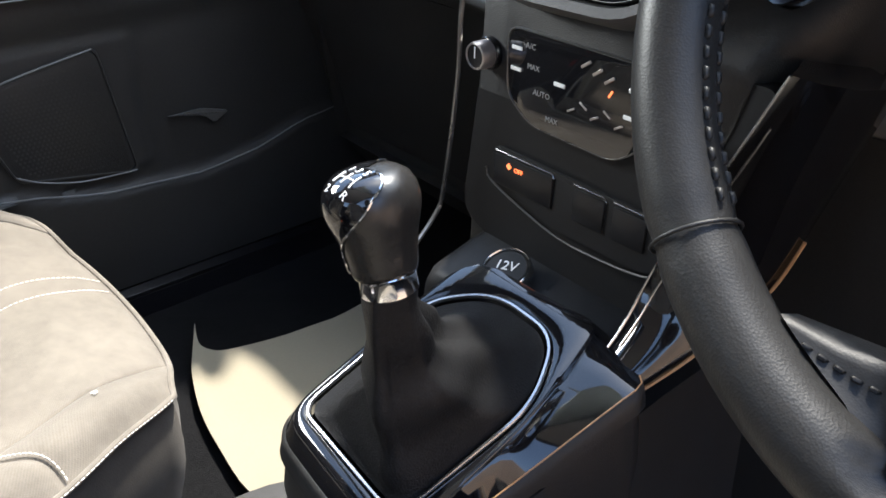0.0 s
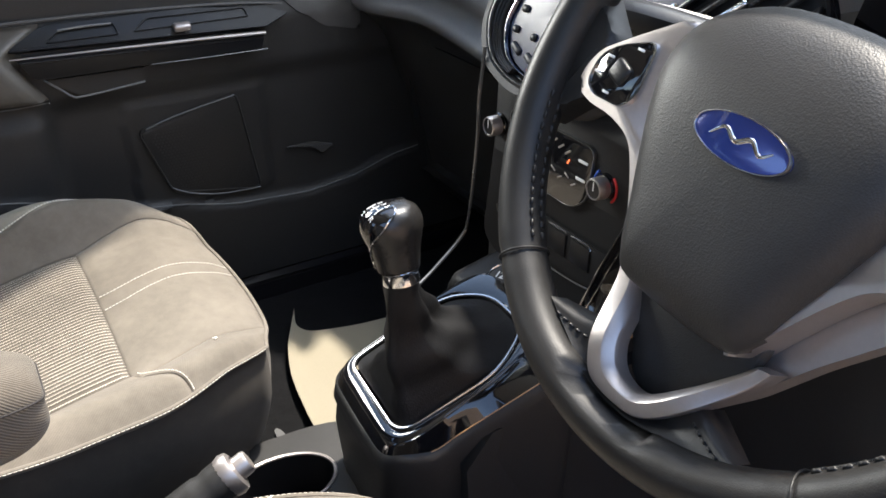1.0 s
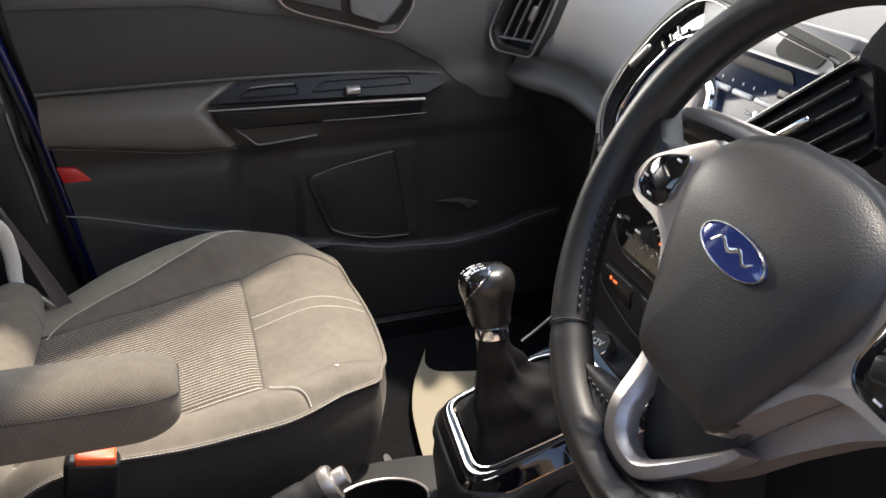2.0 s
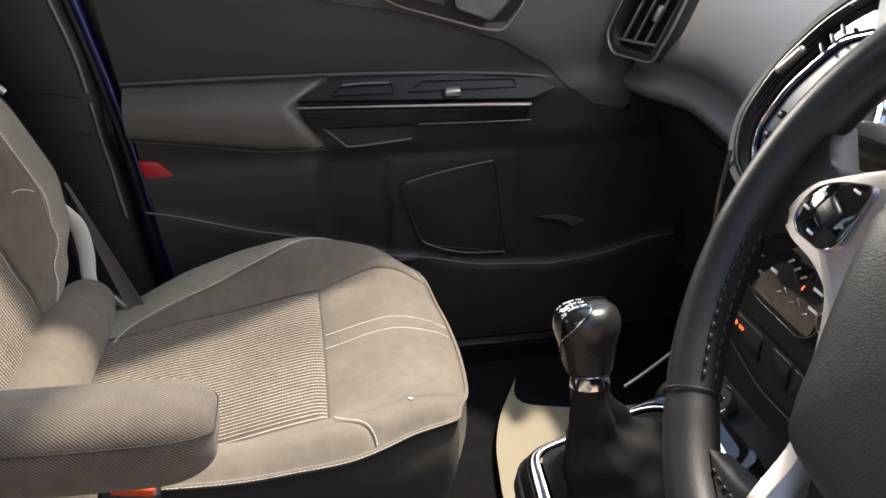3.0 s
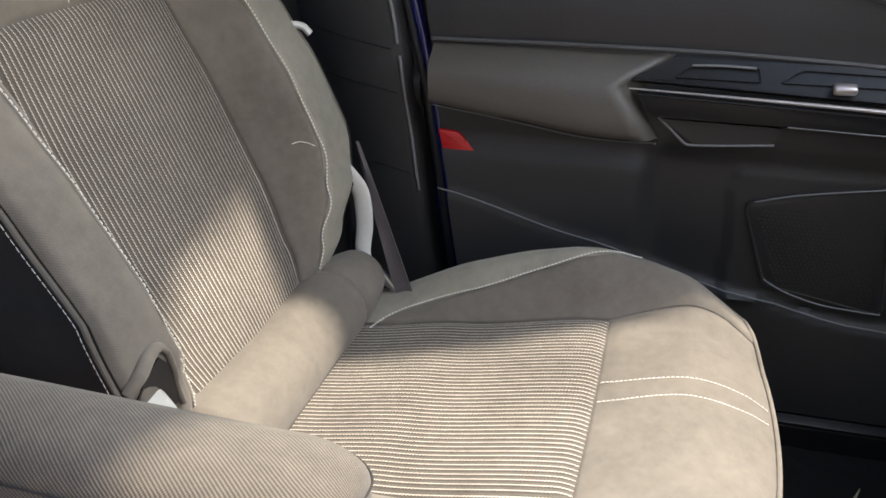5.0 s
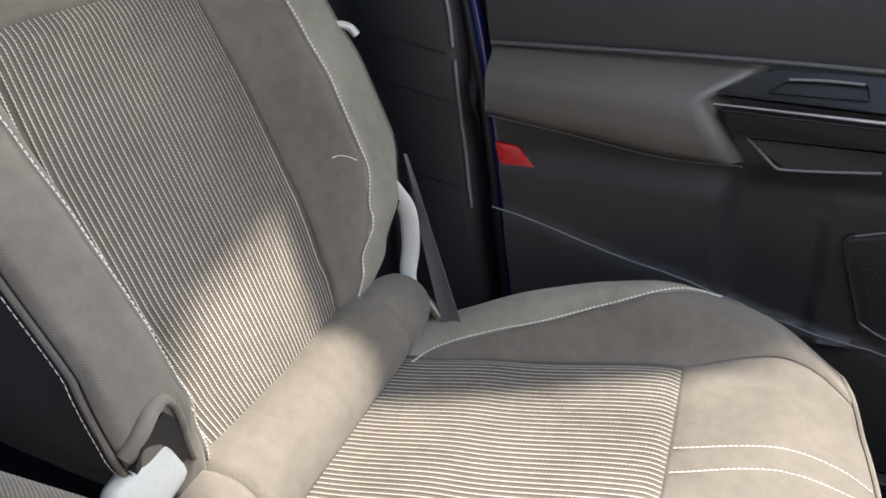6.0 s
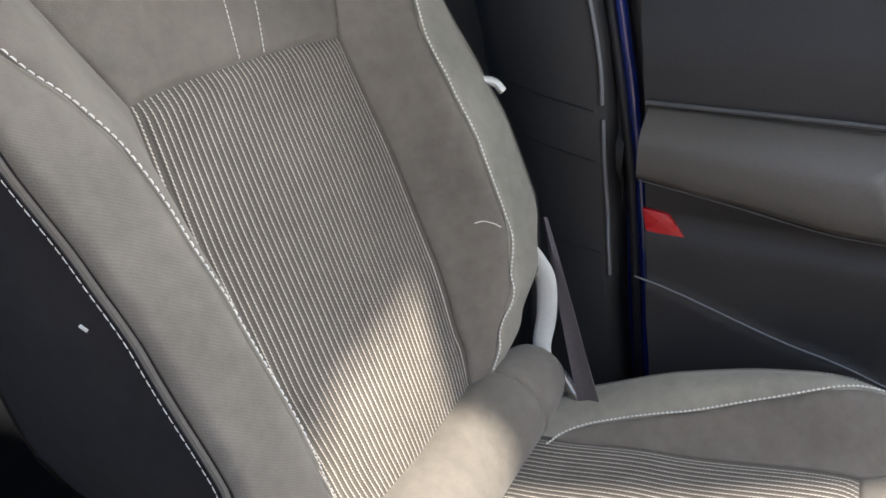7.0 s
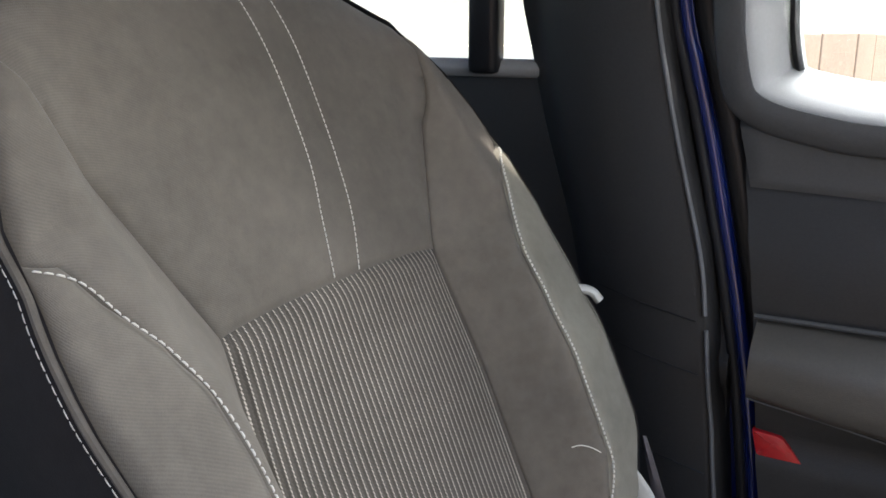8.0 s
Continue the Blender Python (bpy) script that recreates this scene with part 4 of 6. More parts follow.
    # sides and rear of the backrest
    edge = [backrest(-1, i / 30) for i in range(31)] + [backrest(-1 + 2 * i / 40, 1) for i in range(1, 40)] + [backrest(1, 1 - i / 30) for i in range(31)]
    rows = []
    for k in range(8):
        f = k / 7
        rows.append([Vector((p.x * (1 + 0.03 * math.sin(f * 3.14) - 0.05 * f), p.y + 0.004 - 0.215 * f, p.z + (0.012 * math.sin(f * 3.14) - 0.02 * f if p.z > 0.6 else 0) + 0.02 * f)) for p in edge])
    part("back_side", loft(rows, close=False), CLOTH_DARK, s, "dark cloth side of the backrest", sharp=80)
    part("back_panel", surface(lambda u, v: backrest(-u, v) + Vector((0, -0.208, 0.015)), 20, 30, const(-0.96), const(0.96), 0.0, 0.99, 0.0, tuck=0.0), CLOTH_DARK, s, sharp=80)
    # padded roll between cushion and backrest
    rows = []
    for i in range(91):
        x = -0.225 + 0.45 * i / 90
        e = abs(x) / 0.225
        r = 0.050 * (1 - 0.25 * e ** 6) - 0.006 * math.exp(-((abs(x) - 0.150) / 0.003) ** 2)
        rows.append([(x, -0.572 + 0.012 * e ** 2 + r * math.cos(q), 0.215 + 0.01 * e + 0.98 * r * math.sin(q)) for q in [2 * math.pi * j / 24 for j in range(24)]])
    bm = loft(rows)
    uvl = bm.loops.layers.uv.new("UVMap")
    for f in bm.faces:
        for lp in f.loops:
            lp[uvl].uv = (lp.vert.co.x, lp.vert.co.z * 1.2 + lp.vert.co.y)
    part("lumbar_roll", bm, CLOTH, s, "smooth cloth roll above the cushion", sharp=80)
    # base and slide rails under the cushion
    part("seat_base", slab(-0.20, 0.20, -0.50, -0.12, 0.03, 0.13, 0.02), SOFT_BLACK, s, "black seat base")
    for a in (-1, 1):
        part("slide_rail", slab(a * 0.19 - 0.018, a * 0.19 + 0.018, -0.56, -0.06, 0.0, 0.035, 0.006), SATIN_BLACK, s, "black slide rail on the floor")
    part("slide_handle", tube(smooth_path([(0.150, -0.13, 0.05), (0.152, -0.098, 0.055), (0.153, -0.078, 0.070), (0.153, -0.072, 0.092)], 5), 0.015, 8, flat=0.4, up=(0, 1, 0)), DOOR_GREY, s, "dark grey adjuster tab")
    return s


passenger_seat = seat()
passenger_seat.location = (-0.335, 0, 0)
passenger_seat["group"] = "front seats"
driver_seat = copy_thing(passenger_seat, pose(0.352, 0.03, 0))
driver_seat["label"] = "dark grey cloth driver seat with ribbed centre and pale stitching"

# pale hinge covers between cushion and backrest
part("hinge_cover", tube(smooth_path([(-0.240, -0.580, 0.375), (-0.247, -0.570, 0.355), (-0.252, -0.560, 0.330), (-0.249, -0.556, 0.29), (-0.238, -0.556, 0.257), (-0.230, -0.548, 0.240)], 6), 0.0098, 12, flat=0.32, up=(1, 0, 0.3), taper=lambda t: 0.55 + 0.5 * math.sin(math.pi * min(1, 0.15 + 0.85 * t)) + 0.35 * t), CREAM_PLASTIC, passenger_seat, "pale grey plastic hinge cover")
part("hinge_back", tube(smooth_path([(-0.252, -0.600, 0.39), (-0.262, -0.578, 0.34), (-0.262, -0.570, 0.28), (-0.250, -0.565, 0.23)], 6), 0.012, 10), RUBBER, passenger_seat, "black hinge plate behind the cover")
part("release_lever", tube(smooth_path([(-0.258, -0.660, 0.530), (-0.270, -0.648, 0.538), (-0.279, -0.636, 0.535), (-0.282, -0.628, 0.526)], 6), 0.0060, 10, flat=0.8), CREAM_PLASTIC, passenger_seat, "pale backrest release lever")


def back_point(x, z, lift=0.0):
    """The point of the backrest cloth at a width and a height, lifted forwards."""
    u = -x / wave(BACK_W, z)
    v = (z - 0.235) / (0.625 - 0.075 * abs(u) ** 3)
    return backrest(u, v) + Vector((0, lift, lift * 0.4))


# dark patch just proud of the cloth stands in for the notch's shade
part("notch_shade", loft([[back_point(x, z, d) for x, z in ((0.236, 0.340), (0.226, 0.356), (0.203, 0.362), (0.190, 0.346), (0.178, 0.300), (0.226, 0.300))] for d in (-0.01, 0.0025)]), RUBBER, passenger_seat, "dark patch on the bolster for the shaded hinge notch")
part("notch_fold", tube(smooth_path([back_point(x, z, 0.003) for x, z in ((0.246, 0.352), (0.232, 0.362), (0.214, 0.369), (0.199, 0.369), (0.190, 0.357))], 5), 0.0052, 12, taper=lambda t: 0.75 + 0.45 * math.sin(math.pi * min(1, 0.2 + t)) - 0.35 * step(0.75, 1, t)), CLOTH, passenger_seat, "folded cloth edge of the hinge notch")
part("notch_fold", tube(smooth_path([back_point(x, z, 0.003) for x, z in ((0.192, 0.362), (0.186, 0.340), (0.179, 0.318), (0.173, 0.296))], 5), 0.0030, 10), CLOTH, passenger_seat, "folded cloth edge of the hinge notch")
part("notch_cover", rbox(0.062, 0.020, 0.048, Matrix.Translation(back_point(0.224, 0.310, 0.004)) @ pose(0, 0, 0, 20, 14, 0), 0.009), CREAM_PLASTIC, passenger_seat, "pale grey plastic hinge cover")
# loose fluff on the cloth
hair = [back_point(x, z, 0.0012) + Vector((-0.335, 0, 0)) for x, z in ((-0.166, 0.421), (-0.170, 0.423), (-0.174, 0.421), (-0.177, 0.417))]
tagged(part("lint_thread", tube(smooth_path(hair, 5), 0.0005, 6), THREAD), "pale curled thread of lint on the seat back", "lint")
spot = [cushion(0.74 + 0.012 * k, 0.835 + 0.01 * (k % 2)) + Vector((-0.335, 0, 0.0016)) for k in range(3)]
bit = [Vector((-0.335 + 0.266, -0.655, 0.515)) + Vector((0.002, -0.0025 * k, 0.001 * k)) for k in range(3)]
tagged(part("lint_speck", tube(bit, 0.0011, 6), THREAD), "pale fleck of fluff on the side of the seat back", "lint")
tagged(part("lint_speck", tube(smooth_path(spot, 4), 0.0009, 6), THREAD), "pale speck of lint on the seat cushion", "lint")
part("hinge_bolt", tube([(-0.238, -0.548, 0.240), (-0.232, -0.528, 0.226), (-0.215, -0.495, 0.205)], 0.0075, 12), CHROME, passenger_seat, "bright steel hinge bolt")

# seat belt hanging between the seat and the door
belt = thing("seat_belt", "dark mauve grey seat belt webbing beside the passenger seat", "seat belt", (-0.64, -0.55, 0.03))
rows = []
for i in range(21):
    t = i / 20
    c = Vector((-0.530, -0.475, 0.185)).lerp(Vector((-0.6225, -0.5765, 0.388)), t)
    w = 0.0125 * (1 - t) ** 0.8 + 0.0025
    side = Vector((0.2, 0.9, 0.35)).normalized()
    thick = Vector((0.8, -0.1, 0.5)).normalized() * 0.0013
    fold = 0.003 * math.sin(5 * t)
    rows.append([c + side * w * k + thick * (f + fold / 0.0013 * (k * k - 0.5)) for k, f in ((-1, -1), (0, -1), (1, -1), (1, 1), (0, 1), (-1, 1))])
bm = loft(rows)
bm.transform(Matrix.Translation((0.64, 0.55, -0.03)))
part("webbing", bm, WEBBING, belt, "folded belt webbing")
part("anchor", slab(-0.02, 0.02, 0.0, 0.06, -0.03, 0.12, 0.006), RUBBER, belt, "black belt anchor")

# belt buckle between the seats
buckle = thing("seat_belt_buckle", "black seat belt buckle with an orange red button", "belt buckle", (-0.055, -0.42, 0.10))
part("stalk", slab(-0.012, 0.012, -0.03, 0.0, 0.0, 0.13, 0.006), RUBBER, buckle)
part("buckle_body", rbox(0.026, 0.055, 0.085, Matrix.Translation((0.004, -0.002, 0.145)) @ pose(0, 0, 0, -12, 0, 0), 0.006), SATIN_BLACK, buckle)
part("release_button", rbox(0.020, 0.040, 0.012, Matrix.Translation((0.006, 0.010, 0.187)) @ pose(0, 0, 0, -12, 0, 0), 0.003), ORANGE_RED, buckle, "orange red release button")

# fold-down armrest on the driver seat
arm = thing("folding_armrest", "grey cloth fold-down armrest on the driver seat", "armrest", (0.066, -0.52, 0.434))


ARM_SEC = [(-0.040, -0.040), (-0.049, -0.032), (-0.052, -0.018), (-0.052, -0.004), (-0.0515, 0.000), (-0.0505, 0.0035), (-0.043, 0.0105), (-0.030, 0.0155), (-0.012, 0.0185), (0.008, 0.0195), (0.026, 0.0185), (0.040, 0.0155), (0.047, 0.0110), (0.0505, 0.0055), (0.0515, 0.0015), (0.0525, -0.003), (0.0525, -0.018), (0.050, -0.032), (0.042, -0.042)]
rows = []
for i in range(30):
    t = i / 29
    a = min(1.0, t / 0.40)
    y = 0.210 - 0.045 * (1 - math.cos(a * math.pi / 2)) if t < 0.40 else 0.165 - 0.42 * (t - 0.40) / 0.60
    k = math.sin(a * math.pi / 2) if t < 0.40 else 1.0
    rows.append([(0.78 * x * (0.45 + 0.55 * k) * (1 - 0.14 * t * (x < 0)), y, 0.016 + 0.001 * t - 0.008 * step(-0.12, 0.2, y) + (z + 0.011) * (0.45 + 0.55 * k) - 0.011) for x, z in ARM_SEC])
seam_near = [Vector(r[14]) + Vector((0.0012, 0.0004, 0)) for r in rows[::-1]]
seam_far = [Vector(r[4]) + Vector((-0.0012, 0.0004, 0)) for r in rows]
bm = loft(rows)
uvl = bm.loops.layers.uv.new("UVMap")
bm.verts.index_update()
nsec = len(ARM_SEC)
ulen = [0.0]
for p, q in zip(ARM_SEC, ARM_SEC[1:]):
    ulen.append(ulen[-1] + math.hypot(q[0] - p[0], q[1] - p[1]))
vlen = [0.0]
for ra_, rb_ in zip(rows, rows[1:]):
    vlen.append(vlen[-1] + (Vector(ra_[9]) - Vector(rb_[9])).length)
for f in bm.faces:
    for lp in f.loops:
        lp[uvl].uv = (ulen[lp.vert.index % nsec], vlen[lp.vert.index // nsec])
part("pad", bm, CLOTH_TWILL, arm, "twill cloth pad", sharp=80)
part("piping", tube(seam_near + seam_far, 0.0008, 8), CLOTH_DARK, arm, "dark piping along the pad")
part("hinge", slab(-0.02, 0.03, -0.30, -0.22, -0.06, 0.02, 0.012), SOFT_BLACK, arm, "black armrest hinge")

# cream paper mat on the floor
mat_pts = [(-0.546, 0.086), (-0.500, 0.058), (-0.46, 0.040), (-0.40, 0.021), (-0.34, 0.011), (-0.252, 0.004), (-0.20, 0.03), (-0.20, 0.34), (-0.44, 0.34), (-0.463, 0.245), (-0.470, 0.16), (-0.486, 0.100), (-0.505, 0.083), (-0.528, 0.080)]
mp = [(p.x, p.y) for p in smooth_path([(x, y, 0) for x, y in mat_pts], 4, True)]
bm = prism(mp, 0.003)
for v in bm.verts:
    v.co.z += 0.004 + 0.004 * math.sin(v.co.x * 25) * math.sin(v.co.y * 19) + 0.02 * step(-0.52, -0.55, v.co.x)
    v.co.z = max(v.co.z, floor_z(v.co.x, v.co.y) + 0.006)
mat_ob = part("floor_mat", bm, PAPER, sharp=60)
tagged(mat_ob, "cream paper protective mat lying in the passenger footwell", "floor mat")


def cpart(th, name, bm, material, label="", parent=None, sharp=40):
    """A part given in car coordinates under a thing at its own base."""
    bm.transform(Matrix.Translation(-th.location))
    return part(name, bm, material, parent or th, label, sharp=sharp)


def ctext(th, text, size, m, material, parent=None):
    return lettering(text, size, Matrix.Translation(-th.location) @ m, material, parent or th)


# ---- dashboard ----
dash = thing("dashboard", "dark grey soft grained dashboard across the car", "dashboard", (0.0, 0.45, 0.30))
DASH = [  # y, z round the section
    (0.46, 0.10), (0.42, 0.16), (0.395, 0.30), (0.372, 0.42), (0.352, 0.458), (0.334, 0.470), (0.330, 0.486), (0.348, 0.500), (0.352, 0.514), (0.340, 0.536), (0.362, 0.575), (0.41, 0.622), (0.47, 0.655), (0.56, 0.685), (0.72, 0.70), (0.98, 0.705), (0.98, 0.10)]


def dash_ring(x):
    k = step(0.55, 0.12, abs(x + 0.02))
    out = []
    for y, z in DASH:
        zz = z - 0.03 * k * math.exp(-((z - 0.48) / 0.06) ** 2)
        yy = y - 0.012 * k * math.exp(-((z - 0.49) / 0.05) ** 2)
        e = step(-0.52, -0.66, x)
        yy -= 0.045 * e * math.exp(-((z - 0.50) / 0.12) ** 2)
        out.append((x, yy, zz))
    return [tuple(p) for p in out]


def soft_ring(pts, n=4):
    return [tuple(p) for p in smooth_path(pts[:15], n)] + [pts[15], pts[16]]


def dash_halves(x):
    pts = dash_ring(x)
    line = soft_ring(pts)[:-2]
    cut = line[20]
    return line[20:] + [pts[15], (x, 0.98, cut[2])], line[:21] + [(x, 0.98, cut[2]), pts[16]]


spans = [dash_halves(-0.69 + 1.38 * i / 46) for i in range(47)]
cpart(dash, "upper_pad", loft([a for a, b in spans]), DASH_GREY, "grained dashboard skin", sharp=50)
cpart(dash, "lower_panel", loft([b for a, b in spans]), SOFT_BLACK, "black lower dashboard", sharp=50)
cpart(dash, "glovebox_lid", surface(lambda u, v: Vector((-u, 0.386 + 0.03 * (1 - v), 0.17 + 0.255 * v)), 30, 20, const(0.20), const(0.655), 0.0, 1.0, 0.004, 0.006, tuck=0.015), SOFT_BLACK, "black glovebox lid")
cpart(dash, "airbag_mark", prism(round_poly([(-0.012, -0.004), (0.012, -0.004), (0.010, 0.004), (-0.006, 0.004)], 0.002, 2), 0.0012, frame_of((-0.545, 0.372, 0.5755), (1, 0, 0), (0, 0.66, 0.75))), SATIN_BLACK, "small embossed mark")

# side air vent in its surround
vent = thing("air_vent", "black dashboard air vent with grey slats and a silver surround", "air vent", (-0.64, 0.32, 0.56))
vm = frame_of((-0.640, 0.312, 0.572), (0.86, 0.50, 0), (0.1, 0.25, 1))
vo = round_poly([(-0.018, 0.088), (0.086, 0.090), (0.058, 0.005), (0.034, -0.050), (-0.044, -0.046), (-0.060, -0.018)], 0.012, 4)
cpart(vent, "surround", ring_band(vo, scaled(vo, 0.80, 0.78), 0.034, vm, 0.006), SOFT_BLACK, "dark grey surround")
cpart(vent, "trim_ring", ring_band(scaled(vo, 1.03), scaled(vo, 0.975), 0.005, vm @ Matrix.Translation((0, 0, 0.030)), 0.002), SATIN_SILVER, "thin silver line")
cpart(vent, "backing", prism(scaled(vo, 0.82, 0.8), 0.006, vm), SOFT_BLACK)
for i in range(4):
    cpart(vent, "slat", rbox(0.004, 0.098, 0.022, vm @ Matrix.Translation((-0.019 + 0.021 * i, 0.020, 0.018)) @ pose(0, 0, 0, 0, 28, -22), 0.0015), DASH_GREY, "grey upright slat")
cpart(vent, "cross_bar", rbox(0.082, 0.004, 0.012, vm @ Matrix.Translation((-0.006, -0.024, 0.024)), 0.0015), DASH_GREY, "grey cross bar")
cpart(vent, "vane_tab", rbox(0.010, 0.026, 0.010, vm @ Matrix.Translation((0.030, 0.022, 0.033)) @ pose(0, 0, 0, 0, 0, -22), 0.003), SATIN_SILVER, "silver thumb tab")

# ---- centre stack ----
stack = thing("centre_stack", "black centre stack with heater panel and switches", "centre console", (-0.03, 0.24, 0.30))
fm = frame_of((0, 0.185, 0), (1, 0, 0), (0, 0.03, 1))          # x right, y up, z towards the seats
fo = round_poly([(-0.118, 0.50), (-0.142, 0.318), (-0.06, 0.288), (0.045, 0.290), (0.066, 0.335), (0.078, 0.386), (0.130, 0.50)], [0.01, 0.02, 0.03, 0.02, 0.02, 0.02, 0.01], 4)
cpart(stack, "fascia", prism(fo, -0.10, fm @ Matrix.Translation((0, 0, -0.002))), FASCIA, "satin black heater fascia")
BODY = ((0.20, 0.0, 0.0), (0.206, 0.004, 0.012), (0.24, 0.030, 0.050), (0.30, 0.045, 0.095), (0.40, 0.05, 0.12))
cpart(stack, "body", loft([[(-0.14, y, 0.20), (0.060, y, 0.20), (0.066, y, 0.36), (0.105 + 0.5 * g, y, 0.47), (0.111 + g, y, 0.50 + 0.8 * h), (0.104 + g, y, 0.508 + h), (0.0, y, 0.512 + h), (-0.12, y, 0.512 + h)] for y, g, h in BODY]), SOFT_BLACK, "black side of the stack", sharp=60)
tl = smooth_path([(-0.114, 0.178, 0.555), (-0.121, 0.176, 0.50), (-0.128, 0.178, 0.44), (-0.146, 0.179, 0.345), (-0.149, 0.172, 0.318), (-0.140, 0.13, 0.292), (-0.132, 0.10, 0.279)], 6)
cpart(stack, "edge_trim", tube(tl, 0.0020, 8), DARK_METAL, "thin chrome line down the edge")
ra_ = smooth_path([(0.140, 0.190, 0.515), (0.112, 0.190, 0.450), (0.083, 0.188, 0.388), (0.072, 0.180, 0.350), (0.069, 0.168, 0.325), (0.067, 0.150, 0.304), (0.064, 0.135, 0.292)], 8)
rb_ = smooth_path([(0.172, 0.262, 0.500), (0.150, 0.258, 0.425), (0.132, 0.246, 0.354), (0.122, 0.224, 0.330), (0.113, 0.190, 0.309), (0.102, 0.162, 0.292), (0.090, 0.135, 0.277)], 8)
cpart(stack, "side_strip", loft([[a, a.lerp(b, 0.25) + Vector((0.006, -0.008, 0.0)), a.lerp(b, 0.55) + Vector((0.009, -0.010, 0.0)), a.lerp(b, 0.85) + Vector((0.005, -0.004, 0.0)), b, b + Vector((-0.03, 0.02, 0)), a + Vector((-0.01, 0.03, 0))] for a, b in zip(ra_, rb_)]), GLOSS_BLACK, "gloss black strip down the driver side edge", sharp=70)
cpart(stack, "side_strip_line", tube([p + Vector((0, -0.001, 0)) for p in ra_[:-9]], 0.0010, 6), SATIN_CHROME, "thin chrome line down the edge")
cpart(stack, "side_strip_line", tube([p.lerp(q, 0.10) + Vector((0.003, -0.004, 0)) for p, q in zip(ra_[4:-11], rb_[4:-11])], 0.0007, 6), SATIN_CHROME, "thin chrome line down the edge")
# tan reflection along the strip's lower edge, drawn as a line
cpart(stack, "lower_line", tube([p + Vector((0.001, -0.001, 0)) for p in rb_[12:]], 0.0014, 6), REFLECTED_TAN, "thin tan line painted as a reflection under the strip")
# heater panel
hp = round_poly([(-0.090, 0.492), (-0.088, 0.440), (-0.062, 0.422), (0.02, 0.420), (0.042, 0.436), (0.048, 0.492)], 0.012, 4)
cpart(stack, "heater_panel", prism(hp, 0.003, fm, 0.001), GLOSS_BLACK, "gloss black heater panel")
cpart(stack, "heater_rim", ring_band(scaled(hp, 1.025), hp, 0.0036, fm, 0.001), DARK_METAL, "fine dark metal rim")
for x, z, w in ((-0.080, 0.478, 0.011), (-0.080, 0.462, 0.011), (-0.035, 0.461, 0.011), (0.034, 0.474, 0.014), (0.032, 0.455, 0.014)):
    cpart(stack, "button_mark", rbox(w, 0.003, 0.0012, fm @ Matrix.Translation((x, z, 0.0036)), 0.0004, 1), WHITE_INK, "pale key line")
cpart(stack, "amber_lamp", rbox(0.0015, 0.006, 0.001, fm @ Matrix.Translation((0.012, 0.467, 0.0036)) @ pose(0, 0, 0, 0, 0, -30), 0.0003, 1), AMBER, "lit amber lamp")
ctext(stack, "A/C", 0.0062, fm @ Matrix.Translation((-0.066, 0.482, 0.0036)), GREY_INK)
ctext(stack, "MAX", 0.0058, fm @ Matrix.Translation((-0.062, 0.467, 0.0036)), GREY_INK)
ctext(stack, "AUTO", 0.0062, fm @ Matrix.Translation((-0.052, 0.449, 0.0036)), GREY_INK)
ctext(stack, "MAX", 0.0058, fm @ Matrix.Translation((-0.040, 0.432, 0.0036)), GREY_INK)
for k in range(5):
    cpart(stack, "symbol_bar", rbox(0.008, 0.0016, 0.001, fm @ Matrix.Translation((-0.022 + 0.011 * k, 0.446 + 0.006 * (k % 2), 0.0036)) @ pose(0, 0, 0, 0, 0, 30 * (-1) ** k), 0.0003, 1), SATIN_SILVER, "pale symbol stroke")
for k in range(3):
    cpart(stack, "symbol_bar", rbox(0.010, 0.0022, 0.001, fm @ Matrix.Translation((-0.012 + 0.011 * k, 0.482 - 0.003 * k, 0.0036)) @ pose(0, 0, 0, 0, 0, 35), 0.0003, 1), SATIN_SILVER, "pale symbol stroke")


def rotary(th, m, k=1.0):
    """A knurled silver heater knob with a black face."""
    cpart(th, "knob_collar", revolve([(0.0165 * k, 0), (0.0165 * k, 0.003), (0.0150 * k, 0.0045), (0.0150 * k, 0.0046)], m), GLOSS_BLACK, "black collar")
    cpart(th, "knob", revolve([(0.0135 * k, 0.003), (0.0140 * k, 0.006), (0.0138 * k, 0.015), (0.0130 * k, 0.0172), (0.0115 * k, 0.0176), (0.0112 * k, 0.0165)], m, 40), SATIN_SILVER, "silver rotary knob")
    cpart(th, "knob_face", revolve([(0.0112 * k, 0.010), (0.0112 * k, 0.0166), (0.001, 0.0170)], m), SATIN_BLACK, "black knob face")
    cpart(th, "knob_mark", rbox(0.0012, 0.009, 0.0006, m @ Matrix.Translation((0, 0.003, 0.0172)), 0.0002, 1), WHITE_INK, "white pointer")


rotary(stack, fm @ Matrix.Translation((-0.112, 0.466, 0.0)), 0.8)
km = fm @ Matrix.Translation((0.067, 0.461, 0.0))
rotary(stack, km, 0.8)
for q0, mt, lb in ((-60, RED_MARK, "red warm scale"), (60, BLUE_MARK, "blue cold scale")):
    arc = [km @ Vector((0.0160 * math.sin(radians(90 * (1 if q0 < 0 else -1) + q)) * 1, 0.0160 * math.cos(radians(90 * (1 if q0 < 0 else -1) + q)), 0.002)) for q in range(-50, 51, 10)]
    cpart(stack, "temperature_scale", tube(arc, 0.0013, 6), mt, lb)
